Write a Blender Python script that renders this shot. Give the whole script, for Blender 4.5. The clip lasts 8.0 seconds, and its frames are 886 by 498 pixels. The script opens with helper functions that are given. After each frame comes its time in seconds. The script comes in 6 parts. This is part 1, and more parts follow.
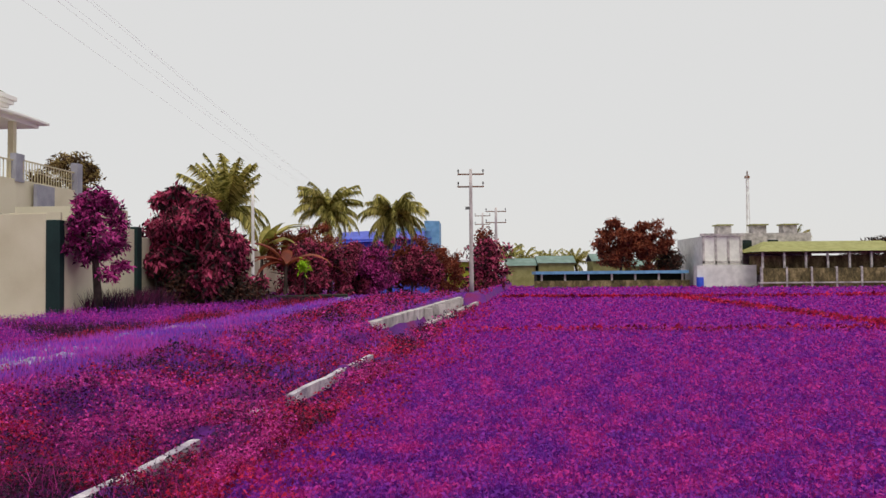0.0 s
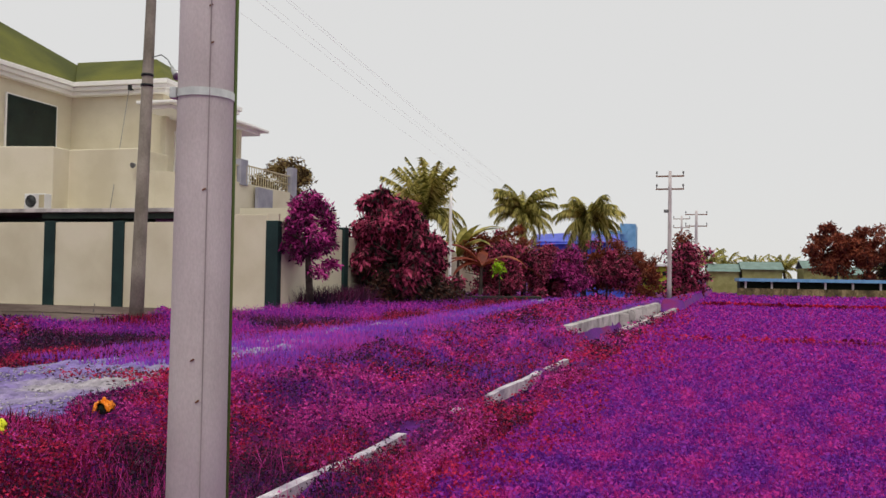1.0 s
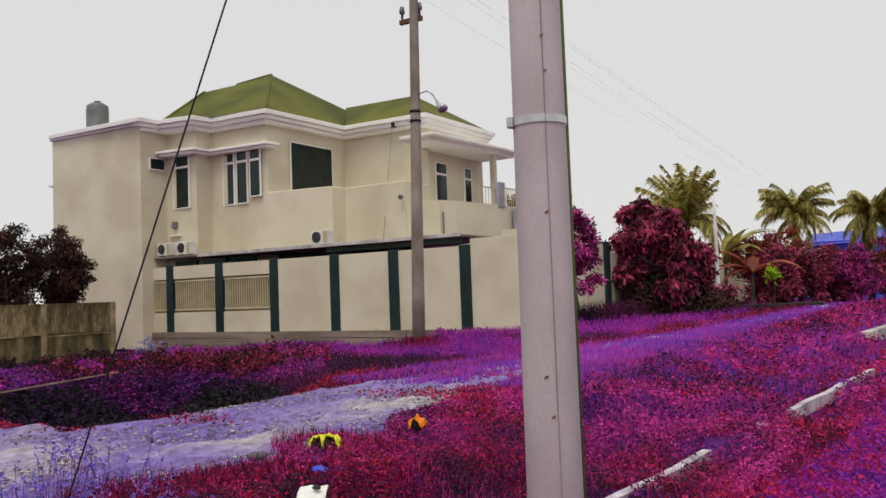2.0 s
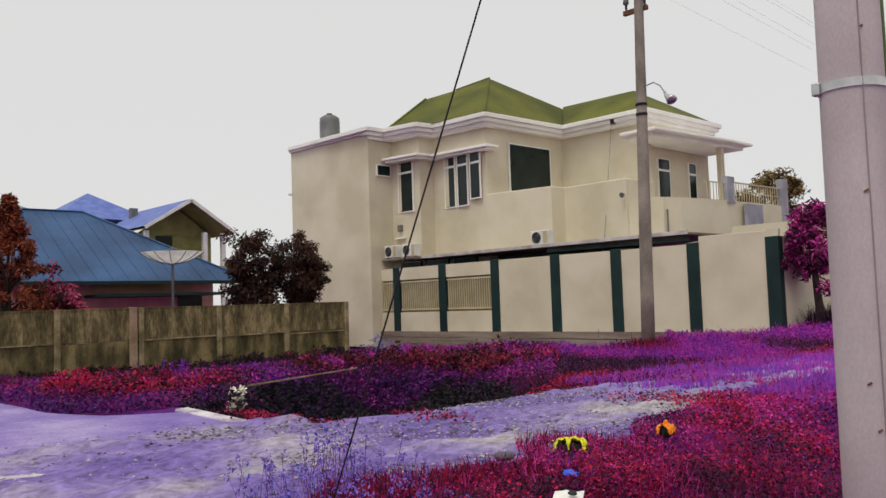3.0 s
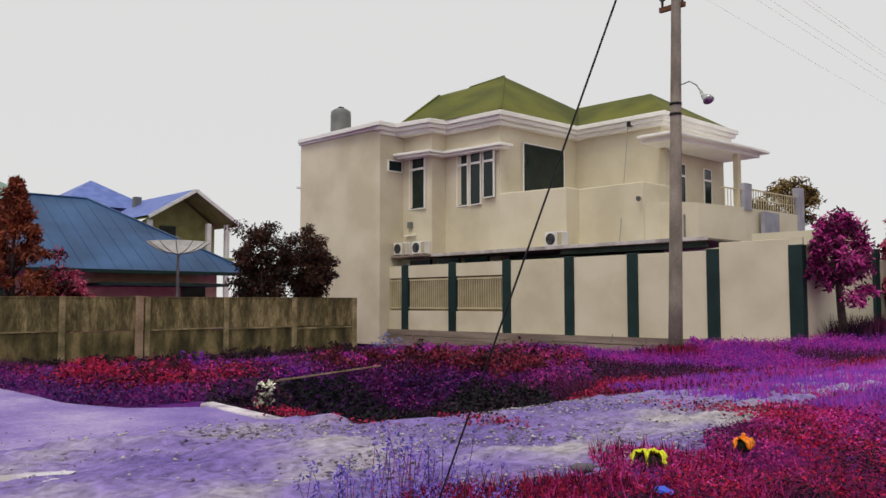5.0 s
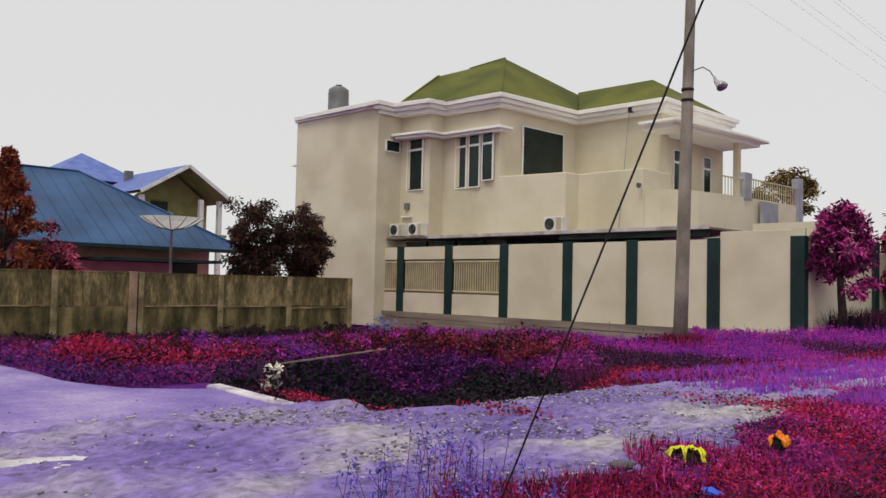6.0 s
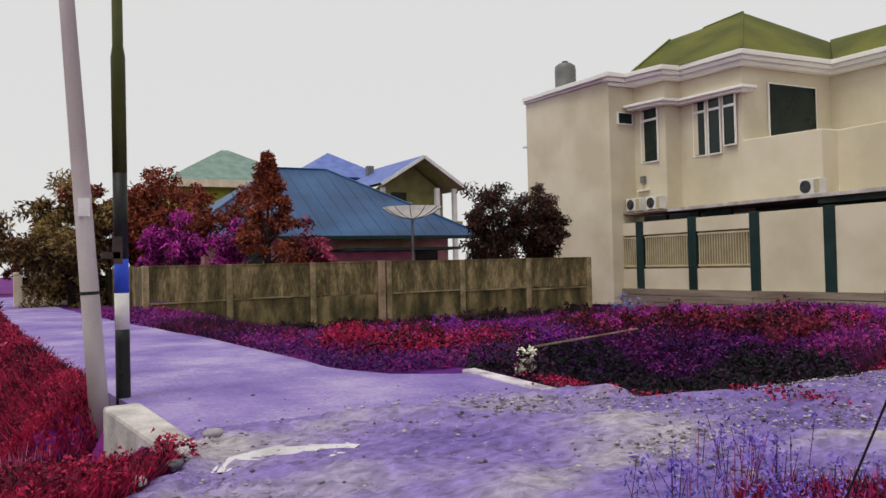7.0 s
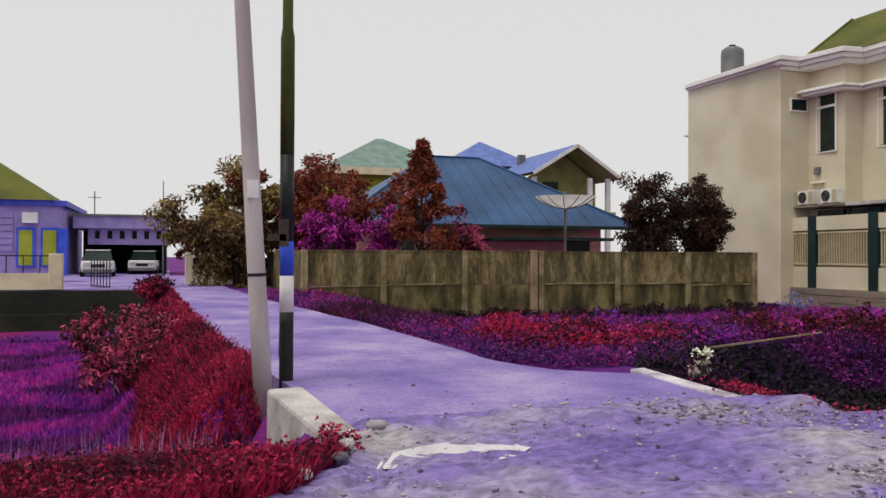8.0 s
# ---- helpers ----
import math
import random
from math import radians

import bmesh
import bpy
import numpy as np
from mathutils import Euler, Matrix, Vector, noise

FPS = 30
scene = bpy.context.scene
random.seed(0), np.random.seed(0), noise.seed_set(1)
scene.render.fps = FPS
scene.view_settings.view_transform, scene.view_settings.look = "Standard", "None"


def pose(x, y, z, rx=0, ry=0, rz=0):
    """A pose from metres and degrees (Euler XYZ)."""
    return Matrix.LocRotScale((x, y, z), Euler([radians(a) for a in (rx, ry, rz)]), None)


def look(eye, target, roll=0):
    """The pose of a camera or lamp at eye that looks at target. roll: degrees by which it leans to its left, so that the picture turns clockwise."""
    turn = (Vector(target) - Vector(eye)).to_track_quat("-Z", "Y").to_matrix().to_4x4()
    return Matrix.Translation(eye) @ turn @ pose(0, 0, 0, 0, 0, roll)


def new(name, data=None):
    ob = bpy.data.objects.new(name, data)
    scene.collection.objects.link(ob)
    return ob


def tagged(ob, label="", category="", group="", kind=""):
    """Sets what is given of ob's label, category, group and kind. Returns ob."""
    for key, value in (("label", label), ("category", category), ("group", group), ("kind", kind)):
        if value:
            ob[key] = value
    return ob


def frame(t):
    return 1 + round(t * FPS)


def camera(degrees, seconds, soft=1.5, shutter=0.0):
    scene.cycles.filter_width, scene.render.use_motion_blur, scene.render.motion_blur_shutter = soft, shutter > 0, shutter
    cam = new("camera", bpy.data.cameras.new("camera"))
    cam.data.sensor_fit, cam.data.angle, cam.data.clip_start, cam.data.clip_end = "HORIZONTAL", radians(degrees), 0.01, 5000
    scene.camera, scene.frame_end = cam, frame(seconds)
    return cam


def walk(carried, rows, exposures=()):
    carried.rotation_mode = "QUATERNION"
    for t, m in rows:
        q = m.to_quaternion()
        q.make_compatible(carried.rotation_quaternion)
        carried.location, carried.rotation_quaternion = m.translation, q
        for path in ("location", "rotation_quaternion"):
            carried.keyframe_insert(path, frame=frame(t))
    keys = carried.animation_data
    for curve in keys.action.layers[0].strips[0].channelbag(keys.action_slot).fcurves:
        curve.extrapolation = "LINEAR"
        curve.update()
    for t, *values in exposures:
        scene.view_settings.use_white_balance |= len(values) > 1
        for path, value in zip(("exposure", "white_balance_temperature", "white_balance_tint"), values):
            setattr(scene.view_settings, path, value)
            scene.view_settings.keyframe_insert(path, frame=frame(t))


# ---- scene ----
cam = camera(56.1, 8.0, soft=1.5)
PATH = [
    (0, (0.42, 0.36, 1.156), (0.363, 2.358, 1.217), -0.5),
    (0.5, (0.439, 0.231, 1.193), (0.144, 2.208, 1.251), 0.2),
    (1, (0.355, 0.215, 1.2), (-0.158, 2.147, 1.263), 0.9),
    (1.5, (0.198, 0.166, 1.205), (-0.545, 2.021, 1.291), 0.8),
    (2, (0.059, 0.044, 1.203), (-1.002, 1.736, 1.311), -2.1),
    (2.2, (0.005, 0.035, 1.191), (-1.187, 1.639, 1.276), -2.2),
    (3.3, (-0.352, 0.086, 1.178), (-1.835, 1.421, 1.313), -1.5),
    (3.5, (-0.397, 0.08, 1.174), (-1.884, 1.412, 1.298), -1.1),
    (4, (-0.554, 0.046, 1.173), (-1.959, 1.463, 1.306), -3.0),
    (4.5, (-0.74, 0.017, 1.157), (-2.166, 1.418, 1.225), -0.5),
    (4.7, (-0.857, 0.03, 1.151), (-2.316, 1.393, 1.273), -0.3),
    (5.8, (-1.391, 0.053, 1.157), (-2.811, 1.457, 1.275), 0.8),
    (6, (-1.456, 0.018, 1.172), (-2.891, 1.409, 1.259), 1.3),
    (6.5, (-1.676, 0.081, 1.162), (-3.298, 1.247, 1.27), -0.6),
    (7, (-1.869, 0.102, 1.164), (-3.631, 1.047, 1.204), -1.4),
    (7.5, (-2.097, 0.103, 1.175), (-3.942, 0.87, 1.266), 0.9),
    (8, (-2.331, 0.101, 1.161), (-4.232, 0.722, 1.18), 0.2),
]
walk(cam, [(t, look(eye, target, roll)) for t, eye, target, roll in PATH])

# ---------------------------------------------------------------- world, sun
world = bpy.data.worlds.new("overcast_sky")
scene.world = world
world.use_nodes = True
wn, wl = world.node_tree.nodes, world.node_tree.links
wn.clear()
SUN_EL, SUN_AZ = radians(66), radians(159)
sky = wn.new("ShaderNodeTexSky")
sky.sky_type, sky.sun_disc = "NISHITA", False
sky.sun_elevation, sky.sun_rotation = SUN_EL, SUN_AZ
sky_gain = wn.new("ShaderNodeVectorMath")
sky_gain.operation = "SCALE"
sky_gain.inputs["Scale"].default_value = 0.1
cloud = wn.new("ShaderNodeMix")
cloud.data_type = "RGBA"
cloud.inputs["Factor"].default_value = 0.95
cloud.inputs["B"].default_value = (0.75, 0.745, 0.735, 1)
bg = wn.new("ShaderNodeBackground")
wo = wn.new("ShaderNodeOutputWorld")
wl.new(sky.outputs["Color"], sky_gain.inputs[0])
wl.new(sky_gain.outputs[0], cloud.inputs["A"])
wl.new(cloud.outputs["Result"], bg.inputs["Color"])
wl.new(bg.outputs[0], wo.inputs[0])
bg.inputs["Strength"].default_value = 1.0

sun_data = bpy.data.lights.new("sun", "SUN")
sun_data.energy, sun_data.angle, sun_data.color = 1.75, radians(24), (1.0, 0.95, 0.86)
sun_ob = new("sun", sun_data)
sun_ob.matrix_world = look((0, 0, 60), (-9.0, 24.0, 2.4))
scene.view_settings.exposure = 0.0

# ---------------------------------------------------------------- materials
def material(name, col_a, col_b, rough=0.85, fine=40.0, coarse=1.5, bump=0.25, metal=0.0, third=None, island=0.0, translucent=0.0, stretch=(1, 1, 1), grained=0.55):
    """Two-scale procedural surface: coarse patches from col_a to col_b, fine grain, relief."""
    m = bpy.data.materials.new(name)
    m.use_nodes = True
    nd, lk = m.node_tree.nodes, m.node_tree.links
    bsdf = nd["Principled BSDF"]
    geo = nd.new("ShaderNodeNewGeometry")
    mp = nd.new("ShaderNodeMapping")
    mp.inputs["Scale"].default_value = stretch
    lk.new(geo.outputs["Position"], mp.inputs["Vector"])
    n1, n2 = nd.new("ShaderNodeTexNoise"), nd.new("ShaderNodeTexNoise")
    n1.inputs["Scale"].default_value, n1.inputs["Detail"].default_value = coarse, 6
    n2.inputs["Scale"].default_value, n2.inputs["Detail"].default_value = fine, 4
    lk.new(mp.outputs[0], n1.inputs["Vector"])
    lk.new(mp.outputs[0], n2.inputs["Vector"])
    ramp = nd.new("ShaderNodeValToRGB")
    ramp.color_ramp.elements[0].position, ramp.color_ramp.elements[1].position = 0.36, 0.64
    ramp.color_ramp.elements[0].color, ramp.color_ramp.elements[1].color = (*col_a, 1), (*col_b, 1)
    if third:
        e = ramp.color_ramp.elements.new(0.5)
        e.color = (*third, 1)
    fac = n1.outputs["Fac"]
    if island:
        add = nd.new("ShaderNodeMath")
        add.operation = "MULTIPLY_ADD"
        add.inputs[1].default_value = island
        lk.new(geo.outputs["Random Per Island"], add.inputs[0])
        sub = nd.new("ShaderNodeMath")
        sub.operation = "SUBTRACT"
        sub.inputs[1].default_value = island / 2
        lk.new(n1.outputs["Fac"], sub.inputs[0])
        lk.new(sub.outputs[0], add.inputs[2])
        fac = add.outputs[0]
    lk.new(fac, ramp.inputs["Fac"])
    grain = nd.new("ShaderNodeMix")
    grain.data_type, grain.blend_type = "RGBA", "MULTIPLY"
    grain.inputs["Factor"].default_value = grained
    gr = nd.new("ShaderNodeMapRange")
    gr.inputs["From Min"].default_value, gr.inputs["From Max"].default_value = 0.3, 0.7
    gr.inputs["To Min"].default_value, gr.inputs["To Max"].default_value = 0.7, 1.15
    lk.new(n2.outputs["Fac"], gr.inputs["Value"])
    lk.new(ramp.outputs["Color"], grain.inputs["A"])
    lk.new(gr.outputs[0], grain.inputs["B"])
    lk.new(grain.outputs["Result"], bsdf.inputs["Base Color"])
    bsdf.inputs["Roughness"].default_value, bsdf.inputs["Metallic"].default_value = rough, metal
    bsdf.inputs["Specular IOR Level"].default_value = 0.3
    if bump:
        b = nd.new("ShaderNodeBump")
        b.inputs["Strength"].default_value, b.inputs["Distance"].default_value = bump, 0.02
        lk.new(n2.outputs["Fac"], b.inputs["Height"])
        lk.new(b.outputs[0], bsdf.inputs["Normal"])
    if translucent:
        tr, mx = nd.new("ShaderNodeBsdfTranslucent"), nd.new("ShaderNodeMixShader")
        mx.inputs[0].default_value = translucent
        lk.new(grain.outputs["Result"], tr.inputs["Color"])
        lk.new(bsdf.outputs[0], mx.inputs[1])
        lk.new(tr.outputs[0], mx.inputs[2])
        lk.new(mx.outputs[0], nd["Material Output"].inputs["Surface"])
    return m


def srgb(r, g, b):
    return tuple(((c / 255 + 0.055) / 1.055) ** 2.4 if c > 10 else c / 255 / 12.92 for c in (r, g, b))


M_SOIL = material("field_soil", srgb(84, 26, 110), srgb(122, 26, 92), 0.95, 30, 0.5, 0.5, third=srgb(96, 28, 122))
M_GRASS_FIELD = material("field_grass", srgb(116, 38, 160), srgb(204, 48, 152), 0.75, 25, 2.2, 0, third=srgb(154, 44, 170), island=0.34, translucent=0.3)
M_GRASS_BANK = material("bank_foliage", srgb(62, 20, 72), srgb(222, 66, 164), 0.7, 25, 1.2, 0, third=srgb(160, 32, 122), island=0.4, translucent=0.25)
M_GRASS_RED = material("red_grass", srgb(56, 12, 36), srgb(194, 40, 84), 0.75, 25, 0.8, 0, third=srgb(134, 20, 62), island=0.45, translucent=0.25)
M_RED_BRIGHT = material("bright_red_grass", srgb(120, 14, 52), srgb(218, 40, 88), 0.75, 25, 0.8, 0, third=srgb(178, 24, 72), island=0.4, translucent=0.3)
M_GRASS_VIOLET = material("violet_grass", srgb(110, 40, 150), srgb(202, 52, 160), 0.75, 25, 1.2, 0, third=srgb(150, 46, 168), island=0.35, translucent=0.25)
M_GRASS_DARK = material("dark_foliage", srgb(32, 20, 42), srgb(98, 26, 70), 0.8, 25, 0.8, 0, third=srgb(52, 24, 50), island=0.4, translucent=0.15)
M_DIRT = material("road_dirt", srgb(114, 94, 164), srgb(174, 166, 174), 0.95, 11, 0.55, 1.0, third=srgb(140, 120, 182), stretch=(1.5, 0.8, 1), grained=0.9)
M_DIRT.node_tree.nodes["Map Range"].inputs["To Min"].default_value = 0.46
M_DIRT.node_tree.nodes["Bump"].inputs["Distance"].default_value = 0.06
M_LANE = material("lane_concrete", srgb(112, 92, 162), srgb(166, 150, 192), 0.85, 22, 0.55, 0.6, third=srgb(138, 118, 178), grained=0.75)
M_LANE.node_tree.nodes["Noise Texture"].inputs["Roughness"].default_value = 0.68
M_CONC = material("raw_concrete", srgb(150, 144, 142), srgb(206, 198, 196), 0.9, 30, 2.0, 0.4)
M_POLE = material("pole_concrete", srgb(176, 166, 164), srgb(204, 195, 193), 0.8, 130, 2.2, 0.1, stretch=(1, 1, 0.45), grained=0.3)
# Darker copy of the pole concrete, with shade put into the colour.
M_POLE_DARK = material("shaded_pole_concrete", srgb(122, 114, 102), srgb(160, 151, 138), 0.9, 30, 2.5, 0.3, stretch=(1, 1, 0.6), grained=0.5)
M_WALL = material("cream_render", srgb(203, 193, 166), srgb(221, 212, 188), 0.9, 30, 0.5, 0.05, third=srgb(213, 204, 178), grained=0.14)
M_TRIM = material("white_trim", srgb(236, 234, 226), srgb(246, 244, 238), 0.8, 30, 0.6, 0.04, grained=0.1)
M_POST = material("dark_green_paint", srgb(18, 40, 40), srgb(28, 54, 52), 0.6, 20, 1.0, 0.1)
M_GLASSY = material("dark_window", srgb(20, 34, 34), srgb(34, 48, 44), 0.15, 8, 0.8, 0)
M_ROOF_OLIVE = material("olive_roof", srgb(68, 73, 14), srgb(100, 101, 28), 0.75, 12, 0.35, 0.3)
M_MOULD = material("stained_concrete", srgb(72, 65, 44), srgb(166, 148, 108), 0.95, 9, 1.2, 0.5, third=srgb(112, 100, 68), stretch=(1, 1.7, 0.5), grained=0.9)
M_MOULD_LOW = material("mossy_lower_concrete", srgb(62, 58, 38), srgb(142, 126, 88), 0.95, 9, 1.0, 0.5, third=srgb(98, 88, 58), stretch=(1, 2.0, 0.8), grained=0.9)
M_MOULD.node_tree.nodes["Noise Texture"].inputs["Roughness"].default_value = 0.78
M_MOULD.node_tree.nodes["Map Range"].inputs["To Min"].default_value = 0.5
M_MOULD_POST = material("stained_post", srgb(104, 94, 68), srgb(172, 154, 120), 0.95, 14, 1.6, 0.5, third=srgb(138, 124, 92), grained=0.8)
M_MOULD_PINK = material("pinkish_post", srgb(132, 112, 88), srgb(176, 148, 126), 0.95, 14, 1.6, 0.4, grained=0.6)
M_LEAF_OLIVE = material("olive_leaves", srgb(74, 54, 34), srgb(168, 146, 88), 0.6, 20, 1.0, 0, third=srgb(118, 92, 56), island=0.6, translucent=0.35)
M_PLINTH = material("plinth_stone", srgb(120, 106, 96), srgb(156, 142, 128), 0.95, 12, 1.2, 0.6, stretch=(0.3, 0.3, 3))
M_ROOF_BLUE = material("blue_sheet_roof", srgb(26, 58, 96), srgb(50, 86, 130), 0.45, 9, 0.3, 0.15)
M_LEAF_RED = material("crimson_leaves", srgb(38, 20, 24), srgb(206, 80, 120), 0.6, 20, 1.8, 0, third=srgb(104, 34, 54), island=0.6, translucent=0.25)
M_LEAF_PINK = material("magenta_leaves", srgb(66, 18, 50), srgb(214, 70, 160), 0.6, 20, 1.2, 0, third=srgb(138, 36, 104), island=0.6, translucent=0.25)
M_LEAF_DARK = material("dark_leaves", srgb(30, 26, 20), srgb(88, 52, 40), 0.6, 20, 1.0, 0, third=srgb(54, 38, 30), island=0.6, translucent=0.2)
M_LEAF_RUST = material("rust_leaves", srgb(92, 42, 28), srgb(160, 84, 56), 0.6, 20, 1.0, 0, third=srgb(126, 56, 40), island=0.6, translucent=0.25)
M_PALM = material("palm_frond", srgb(104, 102, 44), srgb(206, 194, 112), 0.6, 10, 1.0, 0, third=srgb(158, 150, 76), island=0.6, translucent=0.45)
M_TRUNK = material("bark", srgb(46, 38, 36), srgb(92, 78, 72), 0.9, 20, 2.0, 0.5)
M_METAL = material("galvanised_metal", srgb(176, 178, 176), srgb(210, 212, 208), 0.3, 20, 2.0, 0.1, metal=0.6)
M_BLACK = material("black_paint", srgb(20, 24, 24), srgb(36, 38, 36), 0.5, 20, 2.0, 0.1)


def paint(name, r, g, b, rough=0.7, spread=10, metal=0.0):
    """A plain painted or dyed surface with slight wear."""
    lo, hi = (max(0, c - spread) for c in (r, g, b)), (min(255, c + spread) for c in (r, g, b))
    return material(name, srgb(*lo), srgb(*hi), rough, 25, 1.5, 0.08, metal, grained=0.25)


M_SEAM = paint("dark_seam", 152, 142, 142, 0.9)
M_WHITE = paint("white_paint", 228, 226, 220)
M_BLUE = paint("blue_paint", 62, 92, 214)
M_ROYAL = paint("royal_blue_sheet", 70, 84, 190, 0.5)
M_SKYBLUE = paint("light_blue_sheet", 110, 160, 200, 0.5)
M_PURPLE = paint("lilac_render", 160, 144, 198)
M_BEIGE = paint("beige_render", 224, 211, 178)
M_GRILLE = paint("beige_bars", 196, 184, 150, 0.5)
# Darker beige that stands for the shade between the grille bars.
M_GRILLE_SHADE = paint("grille_shade", 146, 130, 92)
M_TEAL = paint("teal_roof", 112, 134, 126, 0.6)
M_OLIVEWALL = paint("olive_wall", 150, 148, 92)
M_DARKIN = paint("dark_interior", 20, 32, 20, 0.9, 6)
M_DARKWALL = material("retaining_wall", srgb(34, 40, 32), srgb(60, 58, 50), 0.95, 10, 0.6, 0.4)
M_YELLOW = paint("yellow_plastic", 206, 206, 20, 0.4, 20)
M_ORANGE = paint("orange_plastic", 236, 130, 20, 0.4, 16)
M_LIME = paint("lime_leaf", 150, 190, 20, 0.5, 20)
M_GREY = paint("grey_plastic", 112, 113, 112, 0.5)
M_RUST = paint("rusty_metal", 120, 84, 62, 0.8, 20)
M_YELGREEN = paint("yellow_green_paint", 160, 170, 48, 0.6)
M_PINK = paint("pink_render", 216, 172, 150)
M_GRASS_PLOT = material("plot_grass", srgb(62, 26, 92), srgb(146, 40, 128), 0.75, 25, 0.6, 0, third=srgb(104, 34, 120), island=0.4, translucent=0.25)
M_GRASS_TRACK = material("track_grass", srgb(136, 74, 200), srgb(206, 74, 186), 0.75, 25, 0.5, 0, third=srgb(166, 76, 200), island=0.3, translucent=0.3)
# Olive is the sky's bloom over the black pole, put into the colour.
M_UPPERPOLE = paint("olive_bloom_tint", 66, 72, 22, 0.5)
M_LEAF_BRIGHT = material("bright_magenta_bracts", srgb(70, 18, 60), srgb(220, 66, 190), 0.6, 20, 1.8, 0, third=srgb(150, 36, 128), island=0.6, translucent=0.3)
M_WEED_BROWN = material("brown_crimson_weeds", srgb(30, 14, 18), srgb(142, 40, 66), 0.7, 20, 1.4, 0, third=srgb(82, 22, 40), island=0.6, translucent=0.2)
M_WEED_BLACK = material("blackish_weeds", srgb(22, 22, 18), srgb(74, 40, 58), 0.8, 20, 1.2, 0, third=srgb(42, 30, 34), island=0.5, translucent=0.15)
# Near-black leaves: the shade down in the ditch and pit is in their colour.
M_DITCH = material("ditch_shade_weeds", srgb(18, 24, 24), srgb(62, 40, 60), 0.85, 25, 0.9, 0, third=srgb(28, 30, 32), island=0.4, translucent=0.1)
M_ROOF_PALE = paint("pale_blue_sheet", 92, 110, 176, 0.55)
# Nearly sky-white, so the cables fade into the sky's glare by colour.
M_CABLE = paint("sky_pale_cable", 238, 238, 226, 0.7)
M_KERB = material("pale_kerb", srgb(150, 138, 156), srgb(216, 208, 214), 0.9, 40, 3.0, 0.4, third=srgb(190, 180, 190), grained=0.7)
M_CONDUIT = paint("green_conduit", 74, 92, 36, 0.6)
M_WEED = material("blue_weeds", srgb(70, 74, 170), srgb(150, 120, 220), 0.7, 25, 1.0, 0, third=srgb(104, 88, 190), island=0.6, translucent=0.25)
M_PALEGRASS = material("pale_seed_stalks", srgb(150, 96, 150), srgb(206, 168, 200), 0.8, 25, 1.0, 0, island=0.6, translucent=0.25)
M_STONE = material("loose_stones", srgb(96, 90, 100), srgb(182, 176, 176), 0.9, 30, 1.0, 0.4, third=srgb(138, 130, 142), island=0.9)
# Base colour is whitened to add to the water's reflection of the sky.
M_PUDDLE = paint("sky_whitened_mud_water", 206, 200, 206, 0.04, 8)
M_PUDDLE.node_tree.nodes["Principled BSDF"].inputs["Specular IOR Level"].default_value = 0.9
M_BLUEGREY = paint("blue_grey_leaves", 132, 134, 176, 0.7, 26)
M_PILLAR = paint("pale_grey_tile", 156, 155, 166, 0.6)
# Grey green of the canopy beam, also the shade on the wall below it.
M_UNDER = paint("grey_green_and_shade", 74, 90, 80, 0.7)
M_WHITEBLOOM = paint("white_petals", 232, 230, 210, 0.8)

